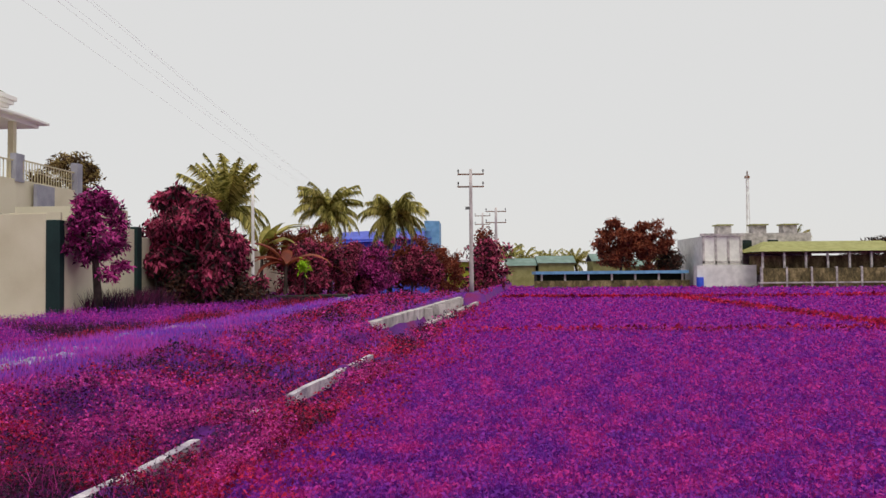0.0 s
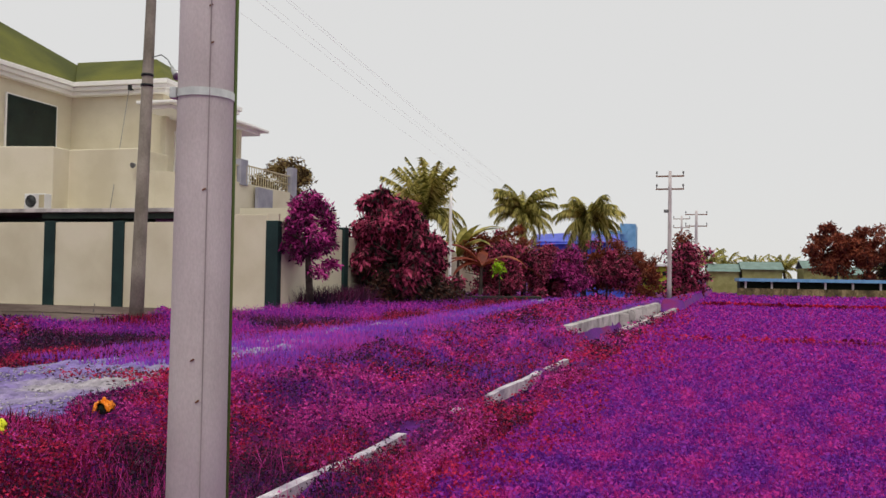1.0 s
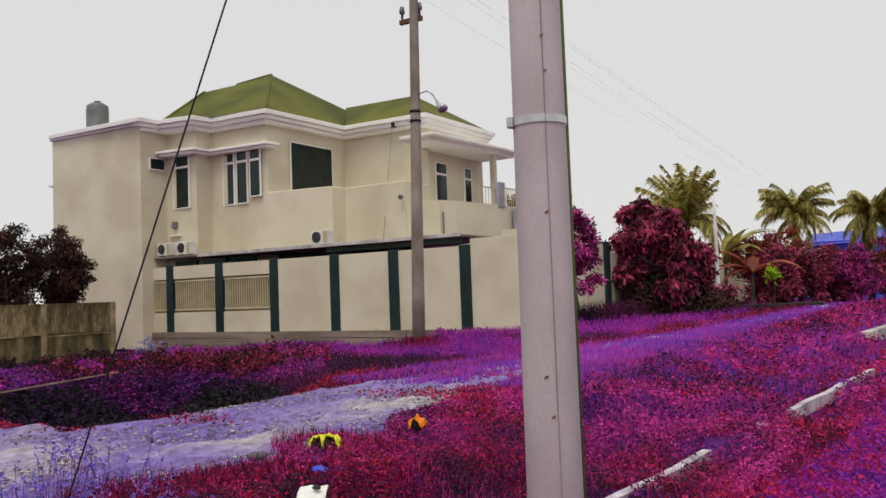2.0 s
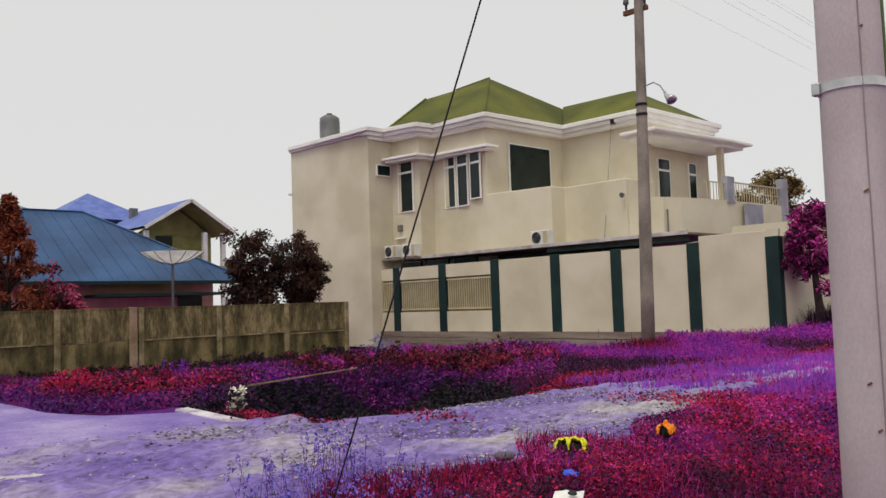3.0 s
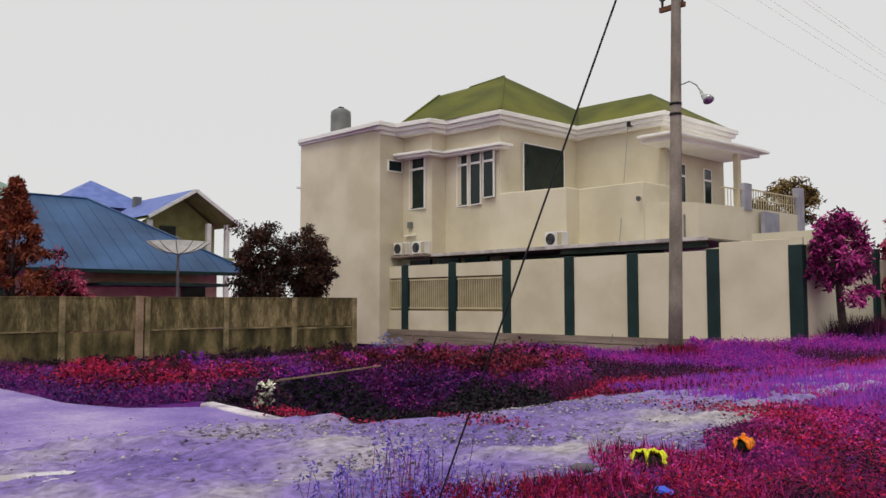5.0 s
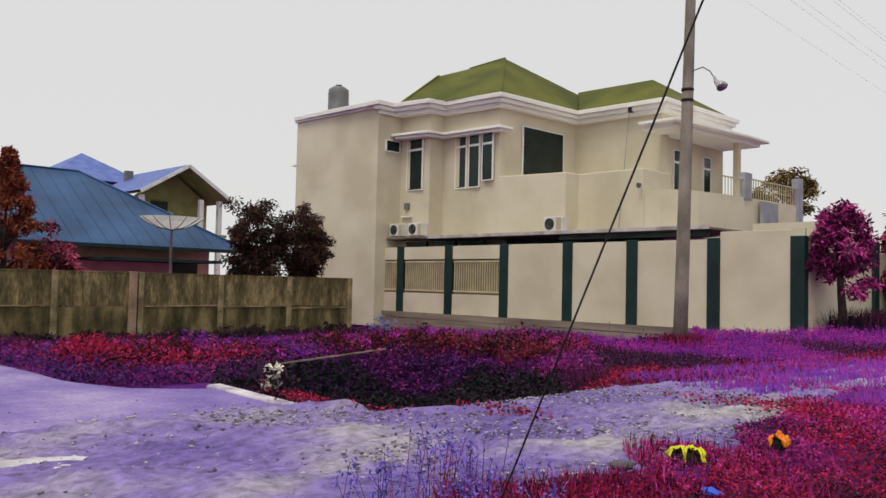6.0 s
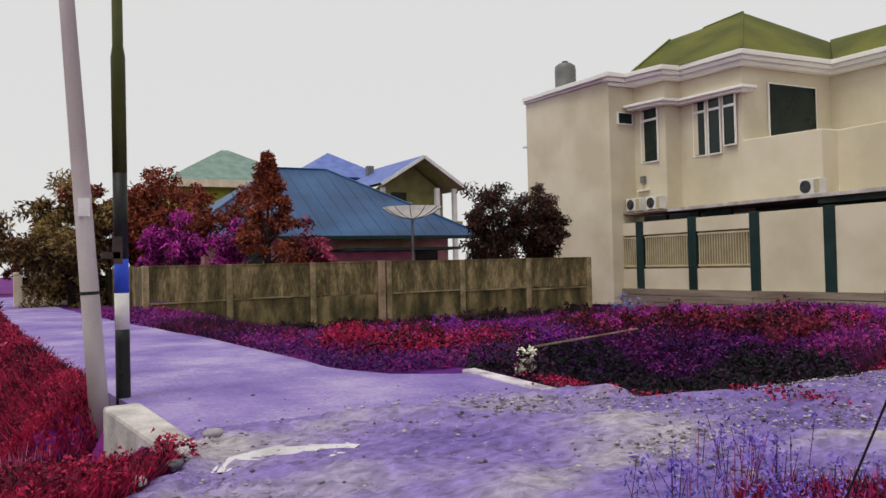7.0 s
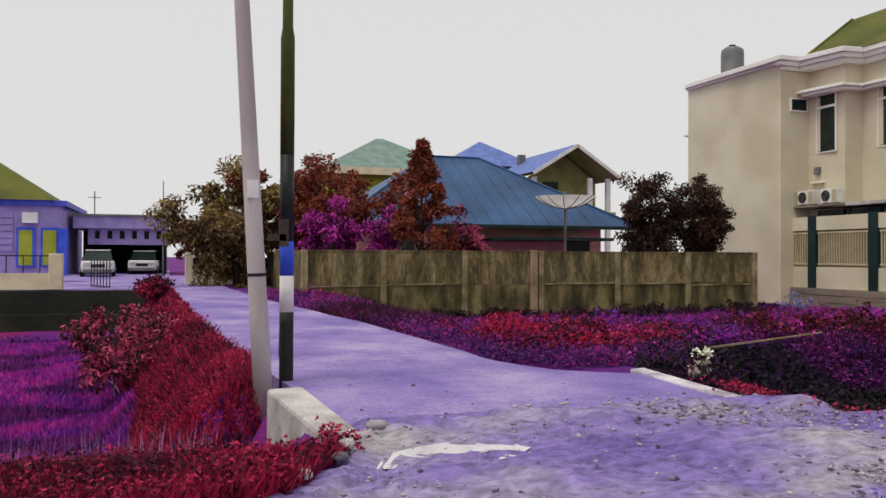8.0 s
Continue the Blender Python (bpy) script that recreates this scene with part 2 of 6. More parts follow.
# ---------------------------------------------------------------- mesh helpers
class MB:
    """Collects faces for one mesh."""
    def __init__(self):
        self.v, self.f = [], []

    def quad(self, *p):
        n = len(self.v)
        self.v += [tuple(q) for q in p]
        self.f.append(tuple(range(n, n + len(p))))
        return self

    def box(self, x0, y0, z0, x1, y1, z1):
        x0, x1, y0, y1, z0, z1 = min(x0, x1), max(x0, x1), min(y0, y1), max(y0, y1), min(z0, z1), max(z0, z1)
        n = len(self.v)
        self.v += [(x, y, z) for z in (z0, z1) for x, y in ((x0, y0), (x1, y0), (x1, y1), (x0, y1))]
        self.f += [tuple(n + i for i in q) for q in ((3, 2, 1, 0), (4, 5, 6, 7), (0, 1, 5, 4), (1, 2, 6, 5), (2, 3, 7, 6), (3, 0, 4, 7))]
        return self

    def beam(self, a, b, w, h):
        """A bar with a rectangular section from a to b."""
        a, b = Vector(a), Vector(b)
        d = (b - a).normalized()
        s = d.cross(Vector((0, 0, 1)))
        s = s.normalized() if s.length > 1e-4 else Vector((1, 0, 0))
        u = s.cross(d)
        n = len(self.v)
        for p in (a, b):
            for i, j in ((-1, -1), (1, -1), (1, 1), (-1, 1)):
                self.v.append(tuple(p + s * i * w / 2 + u * j * h / 2))
        self.f += [tuple(n + i for i in q) for q in ((3, 2, 1, 0), (4, 5, 6, 7), (0, 1, 5, 4), (1, 2, 6, 5), (2, 3, 7, 6), (3, 0, 4, 7))]
        return self

    def tube(self, pts, radii, n=12, cap=True):
        rings = []
        for i, p in enumerate(pts):
            p = Vector(p)
            d = (Vector(pts[min(i + 1, len(pts) - 1)]) - Vector(pts[max(i - 1, 0)])).normalized()
            s = d.cross(Vector((0, 1, 0.01)))
            s = s.normalized() if s.length > 1e-3 else Vector((1, 0, 0))
            u = d.cross(s)
            base = len(self.v)
            r = radii[i] if hasattr(radii, "__len__") else radii
            for k in range(n):
                a = 2 * math.pi * k / n
                self.v.append(tuple(p + s * math.cos(a) * r + u * math.sin(a) * r))
            rings.append(base)
        for a, b in zip(rings, rings[1:]):
            for k in range(n):
                self.f.append((a + k, a + (k + 1) % n, b + (k + 1) % n, b + k))
        if cap:
            self.f.append(tuple(rings[0] + k for k in reversed(range(n))))
            self.f.append(tuple(rings[-1] + k for k in range(n)))
        return self

    def prism(self, plan, z0, z1):
        """A plan of (x, y) points, counter-clockwise, drawn up from z0 to z1."""
        n, c = len(self.v), len(plan)
        self.v += [(x, y, z0) for x, y in plan] + [(x, y, z1) for x, y in plan]
        self.f += [(n + i, n + (i + 1) % c, n + c + (i + 1) % c, n + c + i) for i in range(c)]
        self.f += [tuple(n + i for i in reversed(range(c))), tuple(n + c + i for i in range(c))]
        return self

    def mesh(self, name, mat, smooth=False):
        me = bpy.data.meshes.new(name)
        me.from_pydata(self.v, [], self.f)
        bm = bmesh.new()
        bm.from_mesh(me)
        bmesh.ops.remove_doubles(bm, verts=bm.verts, dist=0.0005)
        bm.to_mesh(me)
        bm.free()
        me.materials.append(mat)
        if smooth:
            me.polygons.foreach_set("use_smooth", [True] * len(me.polygons))
        me.update()
        return me


def thing(name, label, category, group="", kind="", at=(0, 0, 0)):
    ob = tagged(new(name), label, category, group, kind)
    ob.location = at
    return ob


def part(name, mb, mat, parent=None, label="", smooth=False, bevel=0.0):
    """One mesh object under a thing; geometry in the thing's own space."""
    ob = new(name, mb.mesh(name, mat, smooth))
    if parent is not None:
        ob.parent = parent
    if label:
        tagged(ob, label)
    if bevel:
        b = ob.modifiers.new("bevel", "BEVEL")
        b.width, b.segments, b.limit_method = bevel, 2, "ANGLE"
    return ob


def single(name, mb, mat, label, category, kind="", group="", smooth=False, bevel=0.0):
    return tagged(part(name, mb, mat, None, "", smooth, bevel), label, category, group, kind)


def raw_mesh(name, verts, faces, mat):
    """A mesh from numpy arrays: verts (n, 3), faces (m, k)."""
    me = bpy.data.meshes.new(name)
    k = faces.shape[1]
    me.vertices.add(len(verts))
    me.vertices.foreach_set("co", np.ascontiguousarray(verts, dtype=np.float32).ravel())
    me.loops.add(faces.size)
    me.loops.foreach_set("vertex_index", np.ascontiguousarray(faces, dtype=np.int32).ravel())
    me.polygons.add(len(faces))
    me.polygons.foreach_set("loop_start", np.arange(0, faces.size, k, dtype=np.int32))
    me.materials.append(mat)
    me.update(calc_edges=True)
    return me


RNG = np.random.default_rng(7)


def smooth(a, b, x):
    t = np.clip((x - a) / (b - a), 0, 1)
    return t * t * (3 - 2 * t)


def wave(x, y, s, seed):
    """Cheap smooth noise in -1..1."""
    r = np.random.default_rng(seed)
    out = 0.0
    for k in range(6):
        a, p, f = r.uniform(0, 6.28), r.uniform(0, 6.28), s * r.uniform(0.6, 1.9)
        out = out + np.sin((x * math.cos(a) + y * math.sin(a)) * f + p)
    return out / 3.2

# ---------------------------------------------------------------- ground
def lip_x(y):
    return -2.75 + 0.083 * y


def field_x(y):
    return lip_x(y) + 1.05 - 0.018 * np.clip(y, 0, 60)


def lane_mid(x):
    return 2.35 + 0.045 * np.clip(x + 13, -40, 0)


def ground_z(x, y):
    x, y = np.asarray(x, float), np.asarray(y, float)
    lp, fx = lip_x(y), field_x(y)
    bank = -0.5 * smooth(-4.6, -3.0, x) * (1 - smooth(16, 22, y))
    drop = 0.95 * smooth(17.5, 20.8, y)
    bank = bank + (-0.6 - bank) * smooth(lp - 0.1 - drop, fx - drop * 1.3, x)
    z = np.where(x < fx, bank, -0.6)
    # the empty plot between the lane, the track and the walled house
    lot = np.maximum(smooth(-12.5, -20, x) * smooth(3.6, 7, y), smooth(-10.6, -14.5, x) * smooth(13, 21, y)) * smooth(-60, -40, x) * (1 - smooth(40, 44, y))
    z = z - 0.85 * lot
    # the sunken plot on the other side of the lane
    low = smooth(0.85, -0.9, y - 0.04 * (x + 10)) * smooth(-9.0, -10.5, x) * smooth(-33, -31.8, x)
    z = z - 1.5 * low
    # the ditch, broken by the lane
    dx = np.abs(x + 8.95)
    side = smooth(1.02, 0.82, y)
    z = z - 0.85 * (1 - smooth(0.6, 1.1, dx)) * side
    z = z - 0.3 * smooth(-6.9, -8.0, x) * smooth(-9.6, -8.6, x) * smooth(1.0, 0.75, y)
    pit = np.exp(-((x + 9.6) / 2.0) ** 6 - ((y - 6.95 + 0.35 * (x + 9.6)) / 2.2) ** 6)
    z = z - 0.8 * pit * smooth(4.8, 5.1, y)
    hump = smooth(-4.5, -3.7, x) * smooth(fx + 0.1, fx - 0.4, x) * smooth(2.5, 4, y) * (1 - smooth(18, 21, y))
    z = z + hump * (0.14 * wave(x, y, 2.6, 14) + 0.1 * wave(x, y, 5.5, 15))
    amp = 0.05 * smooth(2.0, 6.0, np.abs(x + 6)) * (x < fx)
    return z + amp * wave(x, y, 1.3, 3) + 0.012 * wave(x, y, 0.8, 5) * (x >= fx)


def road_edges(y):
    left = np.interp(y, [-30, -6, -1, 0, 0.45, 1.0, 1.4, 4.7, 5.0, 6.0, 7.7, 9, 11, 15.5, 20, 30, 46, 80], [-6.5, -5.6, -5.6, -6.2, -6.7, -7.1, -8.3, -8.3, -7.95, -7.35, -7.4, -7.1, -6.75, -6.3, -6.0, -5.9, -5.8, -4.0])
    right = np.interp(y, [-30, 2, 4.5, 6, 8, 12, 20, 40, 80], [-3.6, -4.4, -4.5, -4.45, -4.9, -4.9, -4.8, -4.7, -2.5])
    return left, right


def axis(a, b, near0, near1, fine, coarse):
    out, p = [], a
    while p < b:
        out.append(p)
        d = max(near0 - p, p - near1, 0)
        p += fine + d * coarse
    return np.array(out + [b])


gx, gy = axis(-900, 900, -14, 8, 0.22, 0.06), axis(-900, 900, -3, 24, 0.22, 0.06)
GX, GY = np.meshgrid(gx, gy, indexing="ij")
gl, gr_ = road_edges(GY)
lane_lo = np.interp(-GX, [6.9, 7.6, 9.5, 11, 13, 16, 20, 25, 30, 36], [1.5, 1.28, 1.15, 1.0, 0.8, 0.64, 0.48, 0.32, 0.16, 0.02])
lane_hi = np.interp(-GX, [6.9, 7.8, 9.7, 10, 11, 13, 16, 20, 25, 30, 36], [4.5, 4.6, 4.6, 3.95, 3.5, 3.35, 3.22, 2.8, 2.4, 2.1, 1.85])
under = 0.12 * ((GX > gl + 0.2) & (GX < gr_ - 0.2) & (GY > -29) & (GY < 79))
under = np.maximum(under, 0.2 * ((GX < -7.3) & (GX > -36.3) & (GY > lane_lo - 0.15) & (GY < lane_hi + 0.15)))
gv = np.stack([GX, GY, ground_z(GX, GY) - under], -1).reshape(-1, 3)
ii = np.arange(len(gx) * len(gy)).reshape(len(gx), len(gy))
gf = np.stack([ii[:-1, :-1], ii[1:, :-1], ii[1:, 1:], ii[:-1, 1:]], -1).reshape(-1, 4)
ground = tagged(new("ground", raw_mesh("ground", gv, gf, M_SOIL)), "purple grassy soil reaching the horizon", "ground", kind="structure")


def sheet(name, left, right, mat, label, cat, lift=0.02, across=10):
    """A strip of ground between two plan lines of equal count."""
    v, f = [], []
    for (ax, ay), (bx, by) in zip(left, right):
        for k in range(across + 1):
            s = k / across
            x, y = ax + (bx - ax) * s, ay + (by - ay) * s
            v.append((x, y, float(ground_z(x, y)) + lift))
    w = across + 1
    for i in range(len(left) - 1):
        for k in range(across):
            f.append((i * w + k, (i + 1) * w + k, (i + 1) * w + k + 1, i * w + k + 1))
    me = bpy.data.meshes.new(name)
    me.from_pydata(v, [], f)
    me.materials.append(mat)
    return tagged(new(name, me), label, cat, kind="structure")


# the dirt track, with ruts and stones of its own relief
ry = np.concatenate([np.arange(-30, -2, 2.0), np.arange(-2, 12, 0.055), np.arange(12, 26, 0.25), np.arange(26, 80, 2.0)])
rl, rr = road_edges(ry)
s_across = np.linspace(0, 1, 81)
RX = rl[:, None] + (rr - rl)[:, None] * s_across[None]
RY = np.repeat(ry[:, None], 81, 1)
RX = RX + 0.12 * wave(RX, RY, 2.1, 21) * np.where((s_across < 0.06) | (s_across > 0.94), 1.0, 0.3)[None]
u = s_across[None] + 0.06 * np.sin(RY * 0.7)
ruts = -0.035 * (np.exp(-((u - 0.3) / 0.07) ** 2) + np.exp(-((u - 0.68) / 0.07) ** 2)) * (0.6 + 0.4 * np.sin(RY * 1.7))
clod = np.random.default_rng(25).normal(size=RX.shape) * smooth(-0.3, 0.5, wave(RX, RY, 1.3, 26))
relief = ruts + 0.026 * wave(RX, RY, 5.0, 22) + 0.014 * wave(RX, RY * 0.5, 16.0, 23) + 0.018 * np.abs(wave(RX, RY, 34.0, 24)) + 0.009 * clod - 0.022 + 0.04 * np.abs(wave(RX - 0.35 * RY, RY * 0.2, 11.0, 27)) * smooth(0.2, 2.0, RY)
edge = np.minimum(1, 8 * np.minimum(s_across, 1 - s_across))[None]
relief = relief - 0.045 * np.exp(-((RX + 7.05) / 0.4) ** 4 - ((RY - 1.75) / 0.75) ** 4)
RZ = ground_z(RX, RY) + 0.035 + relief * edge - 0.05 * (1 - edge)
wet = np.exp(-((RX + 7.08) / 0.42) ** 6 - ((RY - 1.75) / 0.8) ** 6)
RZ = RZ * (1 - wet) + (-0.016 + 0.6 * (RZ - RZ[wet > 0.9].mean())) * wet
ri = np.arange(RX.size).reshape(RX.shape)
rfaces = np.stack([ri[:-1, :-1], ri[:-1, 1:], ri[1:, 1:], ri[1:, :-1]], -1).reshape(-1, 4)
tagged(new("road", raw_mesh("road", np.stack([RX, RY, RZ], -1).reshape(-1, 3), rfaces, M_DIRT)), "rutted stony dirt track with grey violet dust", "road", kind="structure")

xs = np.concatenate([np.arange(-6.9, -12, -0.3), np.arange(-12, -36.5, -1.5)])
lane_r = np.interp(-xs, [6.9, 7.8, 9.7, 10, 11, 13, 16, 20, 25, 30, 36], [4.5, 4.6, 4.6, 3.95, 3.5, 3.35, 3.22, 2.8, 2.4, 2.1, 1.85])
lane_l = np.interp(-xs, [6.9, 7.6, 9.5, 11, 13, 16, 20, 25, 30, 36], [1.5, 1.28, 1.15, 1.0, 0.8, 0.64, 0.48, 0.32, 0.16, 0.02])
ln = 14
LV, LF = [], []
for i, x in enumerate(xs):
    z = 0.045 * max(0, min(1, (-10.2 - x) / 3.0)) - 0.1 * max(0, min(1, (x + 8.2) / 1.0))
    for k in range(ln + 1):
        y = lane_l[i] + (lane_r[i] - lane_l[i]) * k / ln
        zz = z + 0.002 * float(wave(x, y, 2.5, 31))
        LV.append((x, y + (0.05 * float(wave(x, 0, 3.0, 32)) if k in (0, ln) and x < -10.5 else 0), zz))
for i in range(len(xs) - 1):
    for k in range(ln):
        a = i * (ln + 1) + k
        LF.append((a, a + 1, a + ln + 2, a + ln + 1))
n0 = len(LV)
for i, x in enumerate(xs):
    LV += [(x, lane_l[i], -0.4), (x, lane_r[i], -0.4)]
for i in range(len(xs) - 1):
    a, b = i * (ln + 1), (i + 1) * (ln + 1)
    LF += [(a, b, n0 + 2 * (i + 1), n0 + 2 * i), (a + ln, n0 + 2 * i + 1, n0 + 2 * (i + 1) + 1, b + ln)]
lm = MB()
lm.v, lm.f = LV, LF
single("lane", lm, M_LANE, "pale violet concrete lane between the grassy plots", "road", "structure")

# ---------------------------------------------------------------- the cream two-storey house
EZ = 9.35
house = thing("house", "cream two-storey house with olive hip roof and balcony", "house")
EAVE = [(-36.1, 23.12), (-29.8, 23.3), (-29.8, 24.25), (-27.9, 24.6), (-27.8, 25.5), (-24.65, 25.7), (-24.5, 30.8), (-19.95, 30.9), (-19.9, 37.3), (-36.1, 37.3)]
WALLP = [(-36.06, 23.3), (-30.15, 23.62), (-30.15, 25.0), (-28.35, 25.15), (-28.35, 26.0), (-25.15, 26.2), (-25.05, 31.4), (-20.5, 31.45), (-20.5, 36.9), (-35.9, 36.9)]
part("wall", MB().prism(WALLP, -0.7, EZ - 0.21), M_WALL, house)


def grow(plan, d):
    """A plan with every side moved out by d."""
    out, n = [], len(plan)
    for i in range(n):
        a, b, c = Vector(plan[i - 1]), Vector(plan[i]), Vector(plan[(i + 1) % n])
        e, f = (b - a).normalized(), (c - b).normalized()
        n1, n2 = Vector((e.y, -e.x)), Vector((f.y, -f.x))
        m = (n1 + n2)
        m = m / max(m.dot(n1), 0.3)
        out.append((b.x + m.x * d, b.y + m.y * d))
    return out


CORNICE = [(-30.35, 23.3)] + EAVE[1:9] + [(-30.35, 37.3)]
part("side_cap", MB().prism([(-36.13, 23.2), (-30.3, 23.5), (-30.3, 37.2), (-36.13, 37.2)], EZ - 0.3, EZ - 0.2), M_TRIM, house, "thin white cap on the blank side wall", bevel=0.02)
part("eave_moulding", MB().prism(grow(CORNICE, -0.24), EZ - 0.55, EZ - 0.38), M_TRIM, house, "stepped white eave moulding", bevel=0.03)
part("eave_band", MB().prism(grow(CORNICE, -0.1), EZ - 0.38, EZ - 0.2), M_TRIM, house, "white eave band", bevel=0.03)
part("eave_fascia", MB().prism(EAVE, EZ - 0.2, EZ), M_TRIM, house, "white fascia board", bevel=0.02)
rf = MB()
A2, R2, AL, AK = (-28.35, 30.0, 12.3), (-30.7, 30.0, 12.2), (-31.0, 28.1, 11.5), (-30.5, 28.4, 11.5)
pm = (-27.85, 25.45, EZ)
c0, c1, c2, c3, c4 = (-29.75, 24.55, EZ), (-24.7, 25.75, EZ), (-24.55, 36.9, EZ), (-34.4, 36.9, EZ), (-34.6, 27.0, EZ)
rf.quad(c0, pm, AK).quad(pm, c1, A2).quad(pm, A2, AK).quad(A2, R2, AK).quad(c0, AK, AL).quad(AK, R2, AL).quad(c0, AL, c4).quad(AL, R2, c4).quad(c4, R2, c3).quad(c3, R2, A2).quad(c3, A2, c2).quad(c1, c2, A2)
part("roof", rf, M_ROOF_OLIVE, house, "olive green hipped roof")
part("hip_tile", MB().tube([c1, A2], 0.07, 8).tube([A2, R2], 0.07, 8).tube([c0, AL], 0.07, 8), M_ROOF_OLIVE, house, "rounded ridge tiles")
rf2 = MB()
W1, W2 = (-26.6, 33.6, 11.0), (-22.2, 33.4, 10.9)
rf2.quad((-24.5, 30.9, EZ), (-20.05, 31.0, EZ), W2, W1).quad((-20.05, 31.0, EZ), (-20.05, 37.2, EZ), W2).quad((-20.05, 37.2, EZ), (-24.5, 37.2, EZ), W1, W2)
part("wing_roof", rf2, M_ROOF_OLIVE, house, "lower olive hip over the wing")
HOOD = [(-30.12, 24.35), (-28.0, 24.7), (-27.95, 25.55), (-24.72, 25.8), (-24.72, 26.6), (-30.12, 26.6)]
part("window_hood", MB().prism(HOOD, 7.86, 7.98), M_TRIM, house, "thin white hood over the windows", bevel=0.02)
part("hood_moulding", MB().prism(grow(HOOD, -0.12), 7.74, 7.86), M_TRIM, house, bevel=0.02)


def window(axis_, plane, a0, a1, z0, z1, bars=(), label="dark glazed window in a white frame", fw=0.045):
    """A glazed opening on a wall that faces -y (axis_ 'y') or +x (axis_ 'x')."""
    if axis_ == "y":
        fr = lambda a, b, c, d, o: (a, plane - 0.05 - o, c, b, plane + 0.03, d)
    else:
        fr = lambda a, b, c, d, o: (plane - 0.03, a, c, plane + 0.05 + o, b, d)
    f = MB()
    for a, b, c, d in ((a0 - fw, a1 + fw, z0 - fw, z0), (a0 - fw, a1 + fw, z1, z1 + fw), (a0 - fw, a0, z0, z1), (a1, a1 + fw, z0, z1)):
        f.box(*fr(a, b, c, d, 0.0))
    for zb in bars:
        f.box(*fr(a0, a1, zb - 0.05, zb + 0.05, -0.01))
    w = part("window", f, M_TRIM, house, label)
    pane = MB()
    if axis_ == "y":
        pane.box(a0, plane - 0.02, z0, a1, plane + 0.02, z1)
    else:
        pane.box(plane - 0.02, a0, z0, plane + 0.02, a1, z1)
    part("pane", pane, M_GLASSY, w)
    sash = MB()
    inner = 0.035
    for a, b, c, d in ((a0, a1, z0, z0 + inner), (a0, a1, z1 - inner, z1), (a0, a0 + inner, z0 + inner, z1 - inner), (a1 - inner, a1, z0 + inner, z1 - inner)):
        sash.box(*fr(a, b, c, d, -0.02))
    part("sash", sash, M_POST, w, "dark green sash")
    return w


window("y", 25.07, -29.72, -28.75, 5.45, 7.72, (7.25,))
for a, b, z in ((-27.62, -27.0, 5.5), (-26.78, -26.2, 5.5), (-25.98, -25.42, 5.75)):
    window("y", 26.08, a, b, z, 7.75, (7.32,))
window("x", -30.12, 24.1, 24.85, 7.2, 7.65, (), "small high window in the side wall")
window("x", -25.08, 27.65, 30.45, 6.0, 8.2, (), "large dark picture window facing the track", 0.05)
# balcony
part("balcony_parapet", MB().prism([(-25.22, 26.16), (-22.0, 26.72), (-22.0, 27.6), (-18.95, 27.6), (-18.95, 29.6), (-19.1, 29.6), (-19.1, 27.75), (-22.15, 27.75), (-22.15, 26.9), (-25.0, 26.4)], 3.2, 5.85), M_WALL, house, "solid cream balcony parapet", bevel=0.04)
low = MB()
arc = [(-18.95, 27.7), (-18.3, 27.8), (-17.75, 28.3), (-17.45, 29.1), (-17.2, 30.4), (-17.0, 32.0), (-16.8, 36.5)]
low.prism(arc + [(x - 0.13, y + 0.05) for x, y in reversed(arc)], 3.2, 5.0)
part("balcony_curve", low, M_WALL, house, "lower curved balcony parapet")
part("balcony_slab", MB().prism([(-25.1, 26.9), (-18.95, 27.75), (-18.3, 27.8), (-17.45, 29.1), (-16.8, 36.5), (-21, 36.5), (-25, 31.4)], 3.25, 3.45), M_TRIM, house)
part("porch_roof", MB().prism([(-20.45, 29.5), (-18.7, 29.5), (-18.25, 35.0), (-18.25, 37.0), (-20.45, 37.0)], 7.97, 8.1), M_TRIM, house, "flat white porch roof", bevel=0.03)
part("porch_beam", MB().prism([(-20.45, 29.8), (-19.0, 29.8), (-18.6, 35.0), (-18.6, 36.7), (-20.45, 36.7)], 7.8, 7.97), M_TRIM, house)
for x, y in ((-20.3, 31.35), (-18.85, 35.0)):
    part("porch_column", MB().box(x - 0.13, y - 0.13, 3.4, x + 0.13, y + 0.13, 7.8), M_WALL, house, bevel=0.02)
for y0, y1 in ((32.4, 33.3), (35.0, 35.6)):
    window("x", -20.48, y0, y1, 4.2, 7.3, (6.8,), "dark balcony door with a white frame")
rail = MB()
for y in np.arange(32.4, 36.6, 0.22):
    rail.beam((-16.95, y, 5.0), (-16.95, y, 5.75), 0.03, 0.03)
rail.beam((-17.0, 32.1, 5.78), (-16.85, 36.6, 5.78), 0.06, 0.05).beam((-17.0, 32.1, 5.4), (-16.85, 36.6, 5.4), 0.03, 0.03)
for y in np.arange(30.6, 31.9, 0.25):
    rail.beam((-17.15, y, 5.0), (-17.15, y, 5.7), 0.03, 0.03)
rail.beam((-17.2, 30.5, 5.72), (-17.1, 31.9, 5.72), 0.05, 0.05)
part("balcony_railing", rail, M_GRILLE, house, "pale ornamental balcony railing")
part("balcony_pillar", MB().box(-17.2, 31.9, 4.9, -16.95, 32.5, 6.0), M_PILLAR, house, "grey balcony pillar")
part("balcony_pillar", MB().box(-17.0, 36.4, 3.2, -16.7, 36.9, 6.2), M_PILLAR, house, "grey balcony pillar")
part("balcony_panel", MB().box(-16.85, 33.0, 3.7, -16.7, 34.4, 4.9), M_PILLAR, house, "grey lilac tiled panel")
